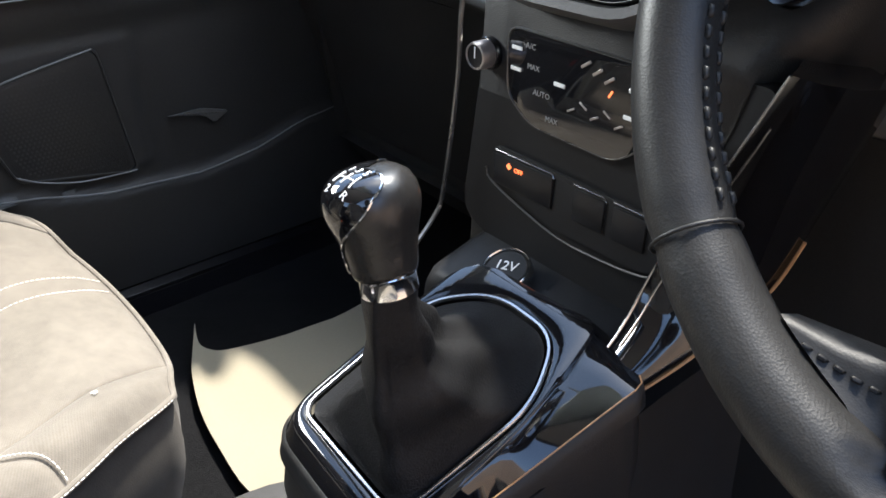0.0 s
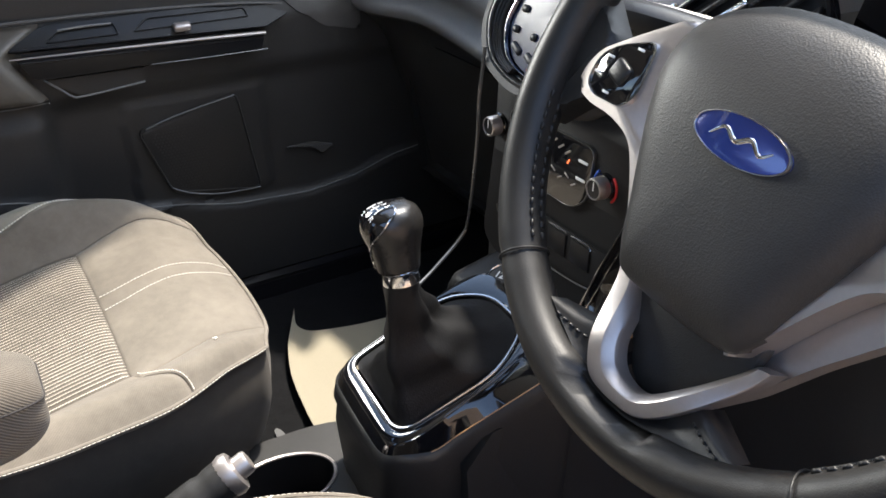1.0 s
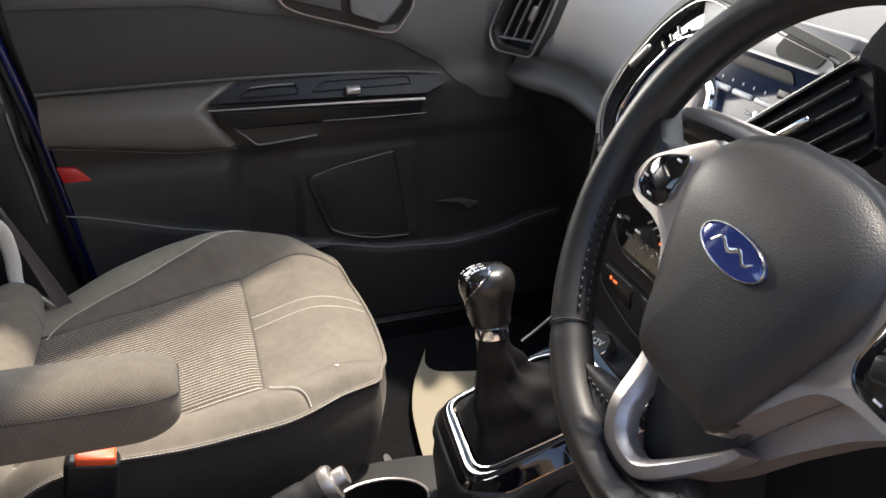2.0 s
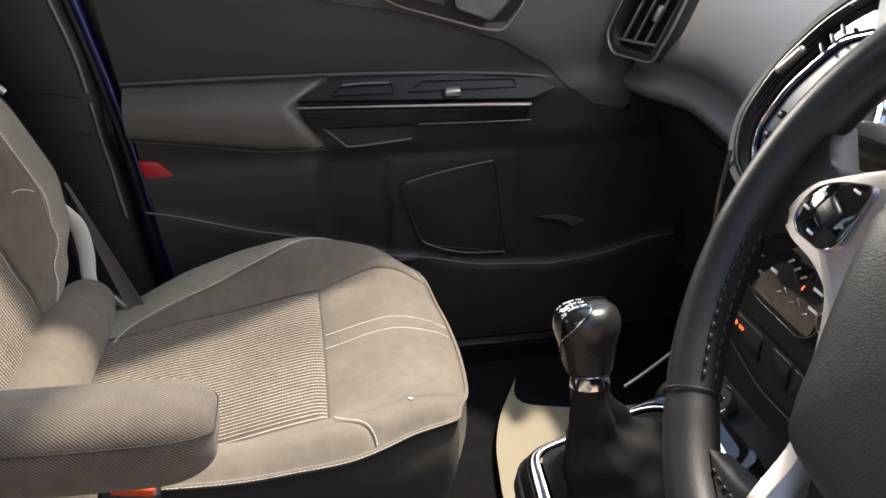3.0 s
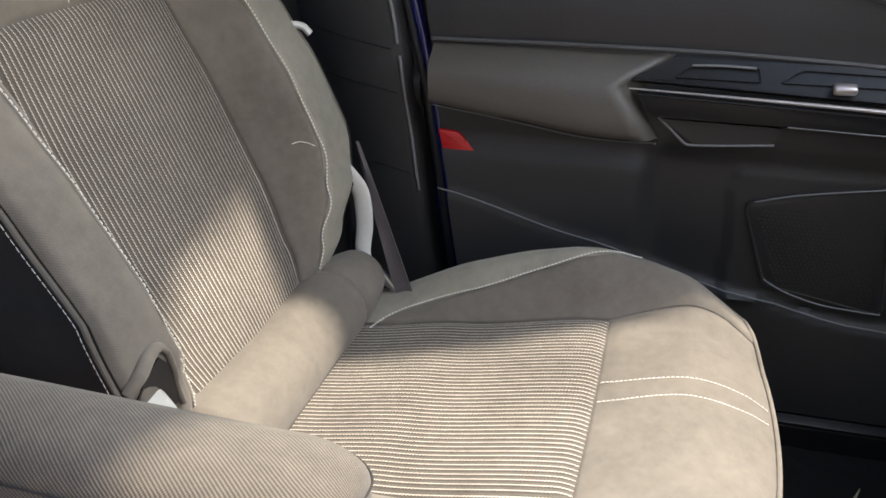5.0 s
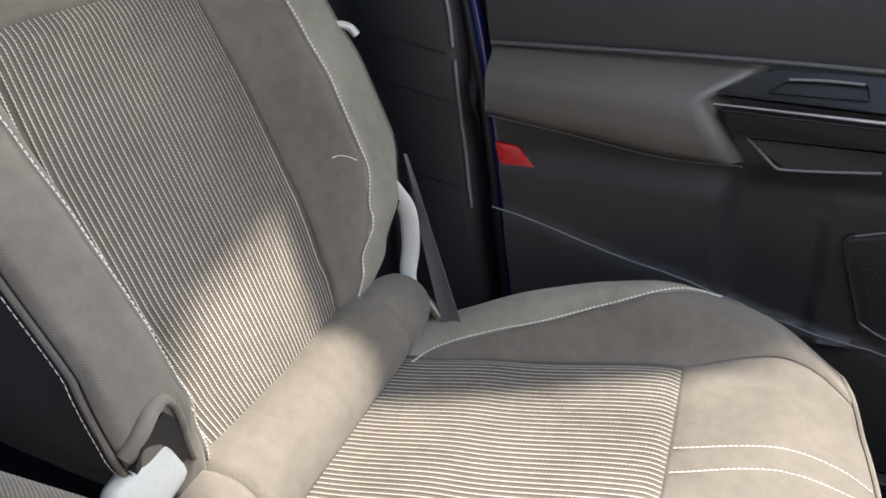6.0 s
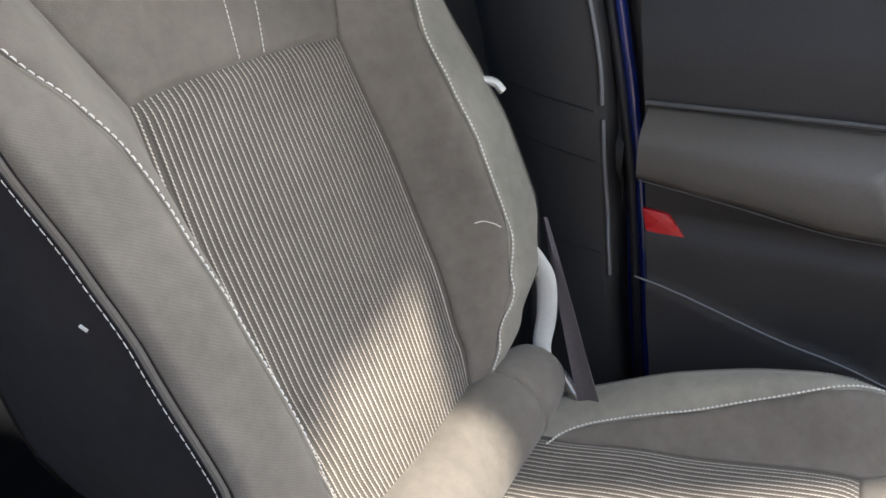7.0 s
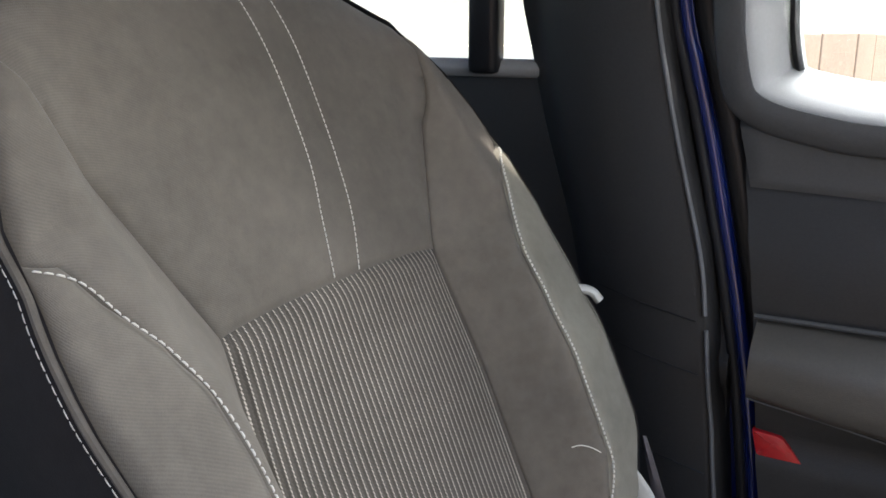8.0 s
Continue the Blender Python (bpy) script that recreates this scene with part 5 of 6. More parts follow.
# switch row below
so = round_poly([(-0.103, 0.394), (-0.100, 0.366), (-0.03, 0.345), (0.055, 0.345), (0.092, 0.362), (0.095, 0.392)], 0.012, 4)
cpart(stack, "switch_plate", prism(so, 0.0025, fm, 0.001), FASCIA, "black switch plate")
cpart(stack, "row_rim", tube([fm @ Vector((p.x, p.y, 0.003)) for p in smooth_path([(-0.108, 0.372, 0), (-0.098, 0.360, 0), (-0.03, 0.341, 0), (0.02, 0.340, 0), (0.058, 0.344, 0), (0.075, 0.352, 0)], 5)], 0.0009, 6), DARK_METAL, "fine silver lower rim")
for x0, x1 in ((-0.098, -0.032), (-0.012, 0.020), (0.026, 0.058)):
    cpart(stack, "key_rim", tube([fm @ Vector(p) for p in ((x0, 0.3905, 0.003), (x1 - 0.003, 0.3905, 0.003), (x1, 0.387, 0.003))], 0.0006, 6), SATIN_CHROME, "fine silver key edge")
    cpart(stack, "switch_key", rbox(x1 - x0 - 0.002, 0.026, 0.003, fm @ Matrix.Translation(((x0 + x1) / 2, 0.375, 0.003)), 0.001, 2), SATIN_BLACK, "black switch key")
ctext(stack, "OFF", 0.0056, fm @ Matrix.Translation((-0.069, 0.3805, 0.0050)), AMBER)
cpart(stack, "lamp_symbol", rbox(0.0045, 0.0045, 0.0006, fm @ Matrix.Translation((-0.080, 0.3815, 0.0048)) @ pose(0, 0, 0, 0, 0, 45), 0.0003, 1), AMBER, "lit amber symbol")

# rounded hood of the audio unit with display and keys
audio = thing("audio_unit", "glossy dark blue audio unit in a silver edged frame", "car radio", (-0.01, 0.32, 0.58))
am = frame_of((0.015, 0.187, 0.525), (1, 0, 0), (0, math.sin(radians(20)), math.cos(radians(20))))
ao = round_poly([(-0.05, 0.20), (-0.095, 0.165), (-0.135, 0.110), (-0.150, 0.055), (-0.128, 0.018), (-0.080, 0.002), (0.022, 0.004), (0.062, 0.049), (0.092, 0.086), (0.157, 0.147), (0.164, 0.175)], 0.03, 5)
fp = round_poly([(-0.02, 0.168), (-0.070, 0.150), (-0.108, 0.100), (-0.124, 0.055), (-0.108, 0.024), (-0.074, 0.012), (0.018, 0.012), (0.055, 0.055), (0.085, 0.092), (0.150, 0.153), (0.156, 0.168)], 0.016, 5)


def between(k):
    return [(x + (u - x) * k, y + (v - y) * k) for (x, y), (u, v) in zip(ao, fp)]


cpart(audio, "hood", ring_band(scaled(ao, 1.15, 1.10), ao, 0.026, am @ Matrix.Translation((0, 0, -0.014)), 0.010), DOOR_GREY, "dark grey rounded hood", sharp=60)
cpart(audio, "outer_line", ring_band(ao, between(0.07), 0.0125, am, 0.001), DARK_METAL, "thin bright outer line")
cpart(audio, "vent_bed", ring_band(between(0.09), between(0.94), 0.003, am, 0.002), GLOSS_BLACK, "gloss black bed of the side vents")
cpart(audio, "inner_line", ring_band(between(0.93), fp, 0.0075, am, 0.001), CHROME, "thin bright line round the face")
for k in (0.30, 0.50, 0.70):
    cpart(audio, "vent_slat", tube([am @ Vector((x, y, 0.007)) for x, y in between(k)[10:32]], 0.0022, 8, flat=1.8, up=(0, -0.94, 0.34)), SATIN_BLACK, "black vent slat along the face")
for k in range(3):
    cpart(audio, "vent_louvre", rbox(0.011, 0.0024, 0.004, am @ Matrix.Translation((-0.083 + 0.008 * k, 0.140 + 0.010 * k, 0.010)) @ pose(0, 0, 0, 0, 0, -38), 0.001, 2), SATIN_SILVER, "bright louvre tip")
cpart(audio, "vent_tab", rbox(0.0075, 0.036, 0.008, am @ Matrix.Translation((-0.113, 0.121, 0.013)) @ pose(0, 0, 0, 0, 0, -38), 0.003), SATIN_SILVER, "silver vent tab")
cpart(audio, "face_plate", prism(scaled(fp, 0.985), 0.006, am @ Matrix.Translation((0, 0, -0.004)), 0.001), SCREEN, "glossy blue black face")
cpart(audio, "body", prism(scaled(ao, 1.0), -0.10, am @ Matrix.Translation((0, 0, -0.006))), SOFT_BLACK)
for k in range(3):
    cpart(audio, "preset_key", rbox(0.029, 0.0058, 0.004, am @ Matrix.Translation((0.0245 + 0.0335 * k, 0.1245, 0.003)), 0.0025), WHITE_PLASTIC, "silver preset key")
for x, z, w in ((-0.102, 0.074, 0.010), (-0.108, 0.052, 0.010), (-0.098, 0.034, 0.018), (-0.076, 0.050, 0.008), (-0.072, 0.028, 0.018), (-0.058, 0.044, 0.014)):
    cpart(audio, "small_key", rbox(w, 0.008, 0.006, am @ Matrix.Translation((x, z, 0.003)) @ pose(0, 0, 0, 0, 0, -25 if w > 0.015 else 0), 0.003), SATIN_BLACK, "small black key")
for k in range(6):
    cpart(audio, "key_mark", rbox(0.002, 0.003, 0.0006, am @ Matrix.Translation((0.020 + 0.0163 * k, 0.1335, 0.0024)), 0.0003, 1), WHITE_INK, "white numeral mark")
kn = am @ Matrix.Translation((0.0, 0.100, 0.002))
cpart(audio, "volume_ring", revolve([(0.031, 0), (0.031, 0.006), (0.028, 0.010), (0.024, 0.010), (0.023, 0.004), (0.023, 0.0)], kn, 40), CHROME, "chrome ring")
cpart(audio, "volume_knob", revolve([(0.019, 0), (0.018, 0.014), (0.015, 0.016), (0.001, 0.016)], kn, 40), SATIN_SILVER, "silver volume knob")
cpart(audio, "disc_slot", prism(round_poly([(0.0, 0.1475), (0.117, 0.1475), (0.108, 0.158), (0.0, 0.159)], 0.004, 3), 0.0025, am @ Matrix.Translation((0, 0, 0.001)), 0.0005), RUBBER, "black disc slot")
cpart(audio, "eject_key", rbox(0.020, 0.009, 0.004, am @ Matrix.Translation((0.112, 0.138, 0.003)), 0.003), SATIN_BLACK, "black eject key")
cpart(audio, "info_key", revolve([(0.005, 0), (0.005, 0.004), (0.001, 0.005)], am @ Matrix.Translation((0.090, 0.111, 0.002)), 20), CHROME, "chrome key")
ctext(audio, "INFO", 0.006, am @ Matrix.Translation((0.076, 0.111, 0.0026)), WHITE_INK)
cpart(audio, "display_hood", prism(round_poly([(-0.03, 0.1625), (0.148, 0.1625), (0.158, 0.172), (0.172, 0.200), (-0.05, 0.200)], 0.006, 3), 0.009, am, 0.003), SILVER_PLASTIC, "pale silver display frame")
cpart(audio, "display", prism(round_poly([(0.082, 0.172), (0.090, 0.166), (0.140, 0.166), (0.150, 0.188), (0.090, 0.188)], 0.006, 4), 0.0105, am), RUBBER, "dark display")
hz = am @ Matrix.Translation((-0.056, 0.022, 0.003))
cpart(audio, "hazard_key", prism(round_poly([(-0.012, -0.004), (0.010, -0.008), (0.011, 0.013), (0.007, 0.014)], 0.002, 3), 0.005, hz, 0.001), RED_PLASTIC, "red hazard light key")
cpart(audio, "hazard_triangle", ring_band([(-0.005, -0.002), (0.007, -0.004), (0.007, 0.008)], [(-0.001, -0.0012), (0.005, -0.002), (0.005, 0.0045)], 0.0056, hz, 0.0002), WHITE_INK, "white triangle")

# centre vent behind the wheel, beside the audio unit
cv = thing("air_vent", "black centre air vent with long slats and chrome tab", "air vent", (0.10, 0.30, 0.66))
cvm = am @ Matrix.Translation((0.163, 0.113, 0.0125)) @ pose(0, 0, 0, 0, 0, 42)     # x along the edge of the audio face
co = round_poly([(-0.095, -0.036), (0.070, -0.046), (0.078, 0.020), (0.062, 0.033), (-0.088, 0.030)], 0.014, 4)
cpart(cv, "surround", ring_band(scaled(co, 1.08, 1.05), co, 0.012, cvm, 0.004), GLOSS_BLACK, "gloss black surround")
cpart(cv, "backing", prism(co, 0.002, cvm), RUBBER)
cpart(cv, "edge_line", tube([cvm @ Vector(p) for p in ((-0.088, 0.0345, 0.010), (0.0, 0.0360, 0.010), (0.066, 0.0365, 0.010))], 0.0009, 6), DARK_METAL, "fine line beside the audio face")
for k in range(4):
    cpart(cv, "slat", rbox(0.150 - 0.006 * k, 0.004, 0.014, cvm @ Matrix.Translation((-0.008, -0.030 + 0.017 * k, 0.008)) @ pose(0, 0, 0, 40, 0, 0), 0.0015), SATIN_BLACK, "black slat")
cpart(cv, "vane_tab", rbox(0.036, 0.006, 0.008, cvm @ Matrix.Translation((0.004, 0.002, 0.016)), 0.0028), CHROME, "chrome thumb tab")

# instrument hood and column
cowl = thing("instrument_cowl", "black grained hood over the instruments", "instrument cowl", (0.362, 0.38, 0.60))
rows = []
for i in range(25):
    q = math.pi * i / 24
    cx, cz = 0.362 - 0.185 * math.cos(q), 0.635 + 0.135 * math.sin(q) ** 0.8
    rows.append([(cx, 0.235 + 0.03 * (1 - math.sin(q)), cz), (cx, 0.225 + 0.03 * (1 - math.sin(q)), cz + 0.008), (cx * 1.0, 0.26, cz + 0.018), (cx, 0.46, cz + 0.012), (cx, 0.46, cz - 0.012), (cx, 0.26, cz - 0.006)])
cpart(cowl, "hood", loft(rows), DASH_GREY, "grained hood", sharp=60)
cpart(cowl, "instrument_panel", prism(round_poly([(-0.18, -0.04), (0.18, -0.04), (0.17, 0.06), (0.1, 0.125), (-0.1, 0.125), (-0.17, 0.06)], 0.03, 4), 0.01, frame_of((0.362, 0.36, 0.63), (1, 0, 0), (0, 0.25, 1)) ), GLOSS_BLACK, "dark instrument panel")
for dx in (-0.085, 0.085):
    cpart(cowl, "dial_ring", revolve([(0.062, 0), (0.062, 0.014), (0.055, 0.014), (0.055, 0.0)], frame_of((0.362 + dx, 0.37, 0.675), (1, 0, 0), (0, 0.25, 1)), 36), SATIN_SILVER, "silver dial ring")
column = thing("steering_column", "black plastic steering column shroud with stalks", "steering column", (0.362, 0.20, 0.56))
cm = frame_of((0.362, 0.215, 0.555), (1, 0, 0), Vector((0, 0.414, 0.91)))
rows = []
for k, w, h in ((0.0, 0.075, 0.075), (0.05, 0.07, 0.065), (0.10, 0.06, 0.055), (0.125, 0.05, 0.045)):
    rows.append([cm @ Vector((x, y, k)) for x, y in round_poly([(-w, -h), (w, -h), (w, h), (-w, h)], 0.025, 4)])
cpart(column, "shroud", loft(rows), SOFT_BLACK, "black shroud")
cpart(column, "knee_panel", loft([[(x, 0.36 - 0.02 * (z < 0.4), z) for x, z in [(0.06, 0.0), (0.66, 0.0), (0.66, 0.50), (0.06, 0.50)]], [(x, 0.33 - 0.015 * (z < 0.4), z) for x, z in [(0.06, 0.0), (0.65, 0.0), (0.65, 0.49), (0.06, 0.49)]]]), SOFT_BLACK, "black knee panel")
sl = [(0.31, 0.175, 0.622), (0.24, 0.158, 0.634), (0.17, 0.143, 0.640), (0.125, 0.140, 0.638)]
cpart(column, "stalk", tube(smooth_path(sl, 8), 0.0225, 14, flat=0.6, up=(0, 0.55, 0.83), taper=lambda t: 0.7 + 0.5 * math.sin(min(1.0, t * 1.25) * 1.57) - 0.45 * step(0.9, 1.0, t)), SATIN_BLACK, "black control stalk")
cpart(column, "stalk_line", tube([p + Vector((0, 0.010, 0.012)) for p in smooth_path(sl, 8)[4:]], 0.003, 8), SATIN_SILVER, "bright line along the stalk")
ctext(column, "TRIP", 0.0075, frame_of((0.166, 0.1265, 0.6505), (1, 0.2, -0.1), (0.1, 0.55, 0.83)), WHITE_INK)

# ---- steering wheel ----
WC = Vector((0.352, 0.036, 0.639))
TILT_W = radians(24.5)
wheel = thing("steering_wheel", "black leather three spoke steering wheel with silver trim", "steering wheel", WC)
wm = frame_of((0, 0, 0), (1, 0, 0), (0, math.sin(TILT_W), math.cos(TILT_W))) @ pose(0, 0, 0, 0, 0, -5)   # x right, y up the wheel, z to the driver


def wpart(name, bm, material, label="", parent=None, sharp=50):
    bm.transform(wm)
    return part(name, bm, material, parent or wheel, label, sharp=sharp)


# the rim lies in a plane of its own, leaning back a little more than the hub
TILT_R = radians(27.5)
wr = Matrix.Translation((-0.002, 0.013, -0.010)) @ frame_of((0, 0, 0), (1, 0.015, 0), (0, math.sin(TILT_R), math.cos(TILT_R))) @ pose(0, 0, 0, 0, 0, -5)
RIM = 0.1786


def rpart(name, bm, material, label="", parent=None):
    bm.transform(wr)
    return part(name, bm, material, parent or wheel, label, sharp=80)


rows = []
N = 120
for i in range(N + 1):
    q = 2 * math.pi * i / N
    c, s = math.cos(q), math.sin(q)
    swell = 1 + 0.12 * math.exp(-((abs(math.degrees(math.atan2(s, abs(c)))) - 15) / 18) ** 2) * (s > -0.3) + 0.25 * math.exp(-((s + 0.93) / 0.06) ** 2)
    seamd = min(abs((math.degrees(q) - a + 180) % 360 - 180) for a in (228, 312, 35, 145))
    g = 1 - 0.07 * math.exp(-(seamd / 0.8) ** 2)
    R, rr = RIM, 0.0157 * g
    ring = []
    for j in range(20):
        p = 2 * math.pi * j / 20
        z = rr * 1.08 * swell ** 0.3 * math.sin(p)
        if 7 <= j <= 10:   # bed of the lower spoke trim
            near = 1 - step(8, 13, abs(math.degrees(q) - 270))
            z += (min(z, -0.0135) - z) * near
        ring.append(((R + rr * math.cos(p)) * c, (R + rr * math.cos(p)) * s, z))
    rows.append(ring)
bm = loft(rows, True, False)
bmesh.ops.remove_doubles(bm, verts=bm.verts, dist=1e-6)
rim = rpart("rim", bm, LEATHER, "black leather rim")
for a0, a1 in ((190, 226), (-46, -10)):
    pts = [Vector(((RIM - 0.0148) * math.cos(radians(a)), (RIM - 0.0148) * math.sin(radians(a)), 0.006)) for a in range(a0, a1 + 1, 2)]
    nr = [Vector((-math.cos(radians(a)) * 0.9, -math.sin(radians(a)) * 0.9, 0.45)).normalized() for a in range(a0, a1 + 1, 2)]
    rpart("rim_stitching", stitches(pts, nr, 0.0058, 0.0016, 0.0014), LEATHER, "black cross stitching", rim)
    pts = [Vector(((RIM - 0.0155) * math.cos(radians(a)), (RIM - 0.0155) * math.sin(radians(a)), -0.002)) for a in range(a0, a1 + 1, 2)]
    rpart("rim_stitching", stitches(pts, nr, 0.0058, 0.0016, 0.0014), LEATHER, "black cross stitching", rim)
for a in (228, 312):
    c, s = math.cos(radians(a)), math.sin(radians(a))
    pts = [((RIM + 0.0160 * math.cos(p)) * c, (RIM + 0.0160 * math.cos(p)) * s, 0.0173 * math.sin(p)) for p in [2 * math.pi * j / 24 for j in range(24)]]
    rpart("rim_seam", tube(pts, 0.0008, 6, closed=True, up=(-s, c, 0)), LEATHER, "leather seam", rim)
# airbag cover: a domed shield
HUB = [(-0.062, 0.056), (-0.081, 0.040), (-0.087, 0.018), (-0.084, -0.006), (-0.074, -0.036), (-0.062, -0.066), (-0.052, -0.092), (-0.036, -0.104), (0.036, -0.104), (0.052, -0.092), (0.062, -0.066), (0.074, -0.036), (0.084, -0.006), (0.087, 0.018), (0.081, 0.040), (0.062, 0.056), (0.028, 0.067), (-0.028, 0.067)]
hub = [(p.x, p.y) for p in smooth_path([(x, y, 0) for x, y in HUB], 5, True)]
rows = [[(x * 0.975, y * 0.975, -0.05) for x, y in hub], [(x * 0.99, y * 0.99, -0.026) for x, y in hub]]
for k in range(22):
    r = 1 - (k / 21) ** 1.3 * 0.985
    rows.append([(x * r, (y + 0.012) * r - 0.012, 0.0085 - 0.006 * r ** 2 - 0.012 * r ** 9 - 0.010 * step(0.0, 0.075, (y + 0.012) * r - 0.012) ** 1.5) for x, y in hub])
cover = wpart("airbag_cover", loft(rows), AIRBAG, "grained dark grey airbag cover", sharp=85)
wpart("cover_mark", rbox(0.016, 0.0012, 0.0012, Matrix.Translation((-0.052, 0.004, 0.0005)) @ pose(0, 0, 0, 0, -12, -10), 0.0004, 1), SATIN_BLACK, "embossed bar", cover)
badge = [(0.0325 * math.cos(2 * math.pi * i / 48), 0.0130 * math.sin(2 * math.pi * i / 48)) for i in range(48)]
bmx = Matrix.Translation((0.0, -0.004, 0.0068))
wpart("badge", prism(badge, 0.0030, bmx, 0.001), BADGE_BLUE, "oval blue badge")
wpart("badge_ring", ring_band(badge, scaled(badge, 0.90, 0.955), 0.0038, bmx, 0.0008), CHROME, "chrome oval ring")
wave_line = smooth_path([(-0.020, -0.003, 0), (-0.012, 0.0035, 0), (-0.003, -0.001, 0), (0.006, 0.003, 0), (0.014, -0.002, 0), (0.021, 0.002, 0)], 6)
wpart("badge_stroke", tube([Vector((p.x, p.y - 0.004, 0.0100)) for p in wave_line], 0.0012, 8, flat=0.5, taper=lambda t: 0.35 + 0.9 * math.sin(math.pi * t)), CHROME, "plain pale wavy stroke")
# lower silver U spoke
out_u = [(-0.0575, -0.104), (-0.047, -0.130), (-0.036, -0.155), (-0.026, -0.1665), (-0.010, -0.169), (0.010, -0.1675), (0.022, -0.162), (0.033, -0.152), (0.044, -0.138), (0.054, -0.121), (0.0635, -0.101)]
in_u = [(-0.0385, -0.108), (-0.029, -0.126), (-0.0205, -0.145), (-0.0135, -0.153), (-0.004, -0.156), (0.006, -0.1555), (0.014, -0.1505), (0.023, -0.142), (0.0335, -0.130), (0.0425, -0.117), (0.051, -0.104)]
oo, ii = [p for p in smooth_path([(x, y, 0) for x, y in out_u], 5)], [p for p in smooth_path([(x, y, 0) for x, y in in_u], 5)]


def trim_z(y):
    return -0.006 - 0.016 * step(-0.152, -0.104, y)


rows = []
for a, b in zip(oo, ii):
    z0 = trim_z(a.y)
    rows.append([(a.x, a.y, z0 - 0.016), (a.x, a.y, z0 - 0.0016), *[(a.x + (b.x - a.x) * f, a.y + (b.y - a.y) * f, z0 + z) for f, z in ((0.05, -0.0003), (0.12, 0.0), (0.62, 0.0), (0.70, -0.0008), (0.95, -0.0055))], (b.x, b.y, z0 - 0.008), (b.x, b.y, z0 - 0.016)])
wpart("lower_spoke_trim", loft(rows), SATIN_SILVER, "satin silver lower spoke trim", sharp=24)
wpart("lower_spoke_panel", prism(round_poly([(-0.05, -0.09), (0.052, -0.09), (0.048, -0.118), (0.012, -0.160), (-0.012, -0.160), (-0.040, -0.118)], 0.008, 3), 0.008, Matrix.Translation((0, 0, -0.036)), 0.002), SOFT_BLACK, "black panel in the lower spoke")
# rear half of the lower spoke, seen past the trim
rear = [(-0.085, -0.05), (-0.062, -0.091), (-0.040, -0.1255), (-0.020, -0.154), (0.020, -0.157), (0.046, -0.1275), (0.070, -0.091), (0.098, -0.055), (0.128, -0.028), (0.07, -0.025), (-0.06, -0.03)]
wpart("rear_spoke", prism(round_poly(rear, 0.008, 3), 0.020, Matrix.Translation((0, 0, -0.063)), 0.007), SATIN_SILVER, "satin grey rear half of the lower spoke")
rows = []
web = [p for p in oo if p.y < -0.136]
for k, p in enumerate(web):
    f0 = k / (len(web) - 1) * 2 - 1
    th = radians(270) + radians(29) * f0
    q = Vector((0.1655 * math.cos(th), 0.1655 * math.sin(th), 0))
    if p.length > 0.160:
        q = p + (Vector((math.cos(th), math.sin(th), 0)) * 0.172 - p) * 0.5
    zt = trim_z(p.y) - 0.007
    sag = Vector((-0.004 * f0 ** 5, -0.0025 * abs(f0) ** 5, 0))
    rows.append([(p.x, p.y, zt - 0.020), (p.x, p.y, zt), *[(p.x + (q.x - p.x) * f + sag.x * math.sin(math.pi * f), p.y + (q.y - p.y) * f + sag.y * math.sin(math.pi * f), zt + (-0.006 - zt) * f ** 1.3) for f in (0.2, 0.4, 0.6, 0.8, 1.0)], (q.x, q.y, -0.020)])
wpart("spoke_pad", loft(rows), LEATHER, "leather web between rim and lower spoke", sharp=70)
for row in (rows[2], rows[-3]):
    ed = [Vector(v) + Vector((0, 0, 0.0004)) for v in row[2:7]]
    wpart("web_stitching", stitches(ed, [Vector((0, 0, 1))] * len(ed), 0.004, 0.0018, 0.0009), LEATHER, "black cross stitching")
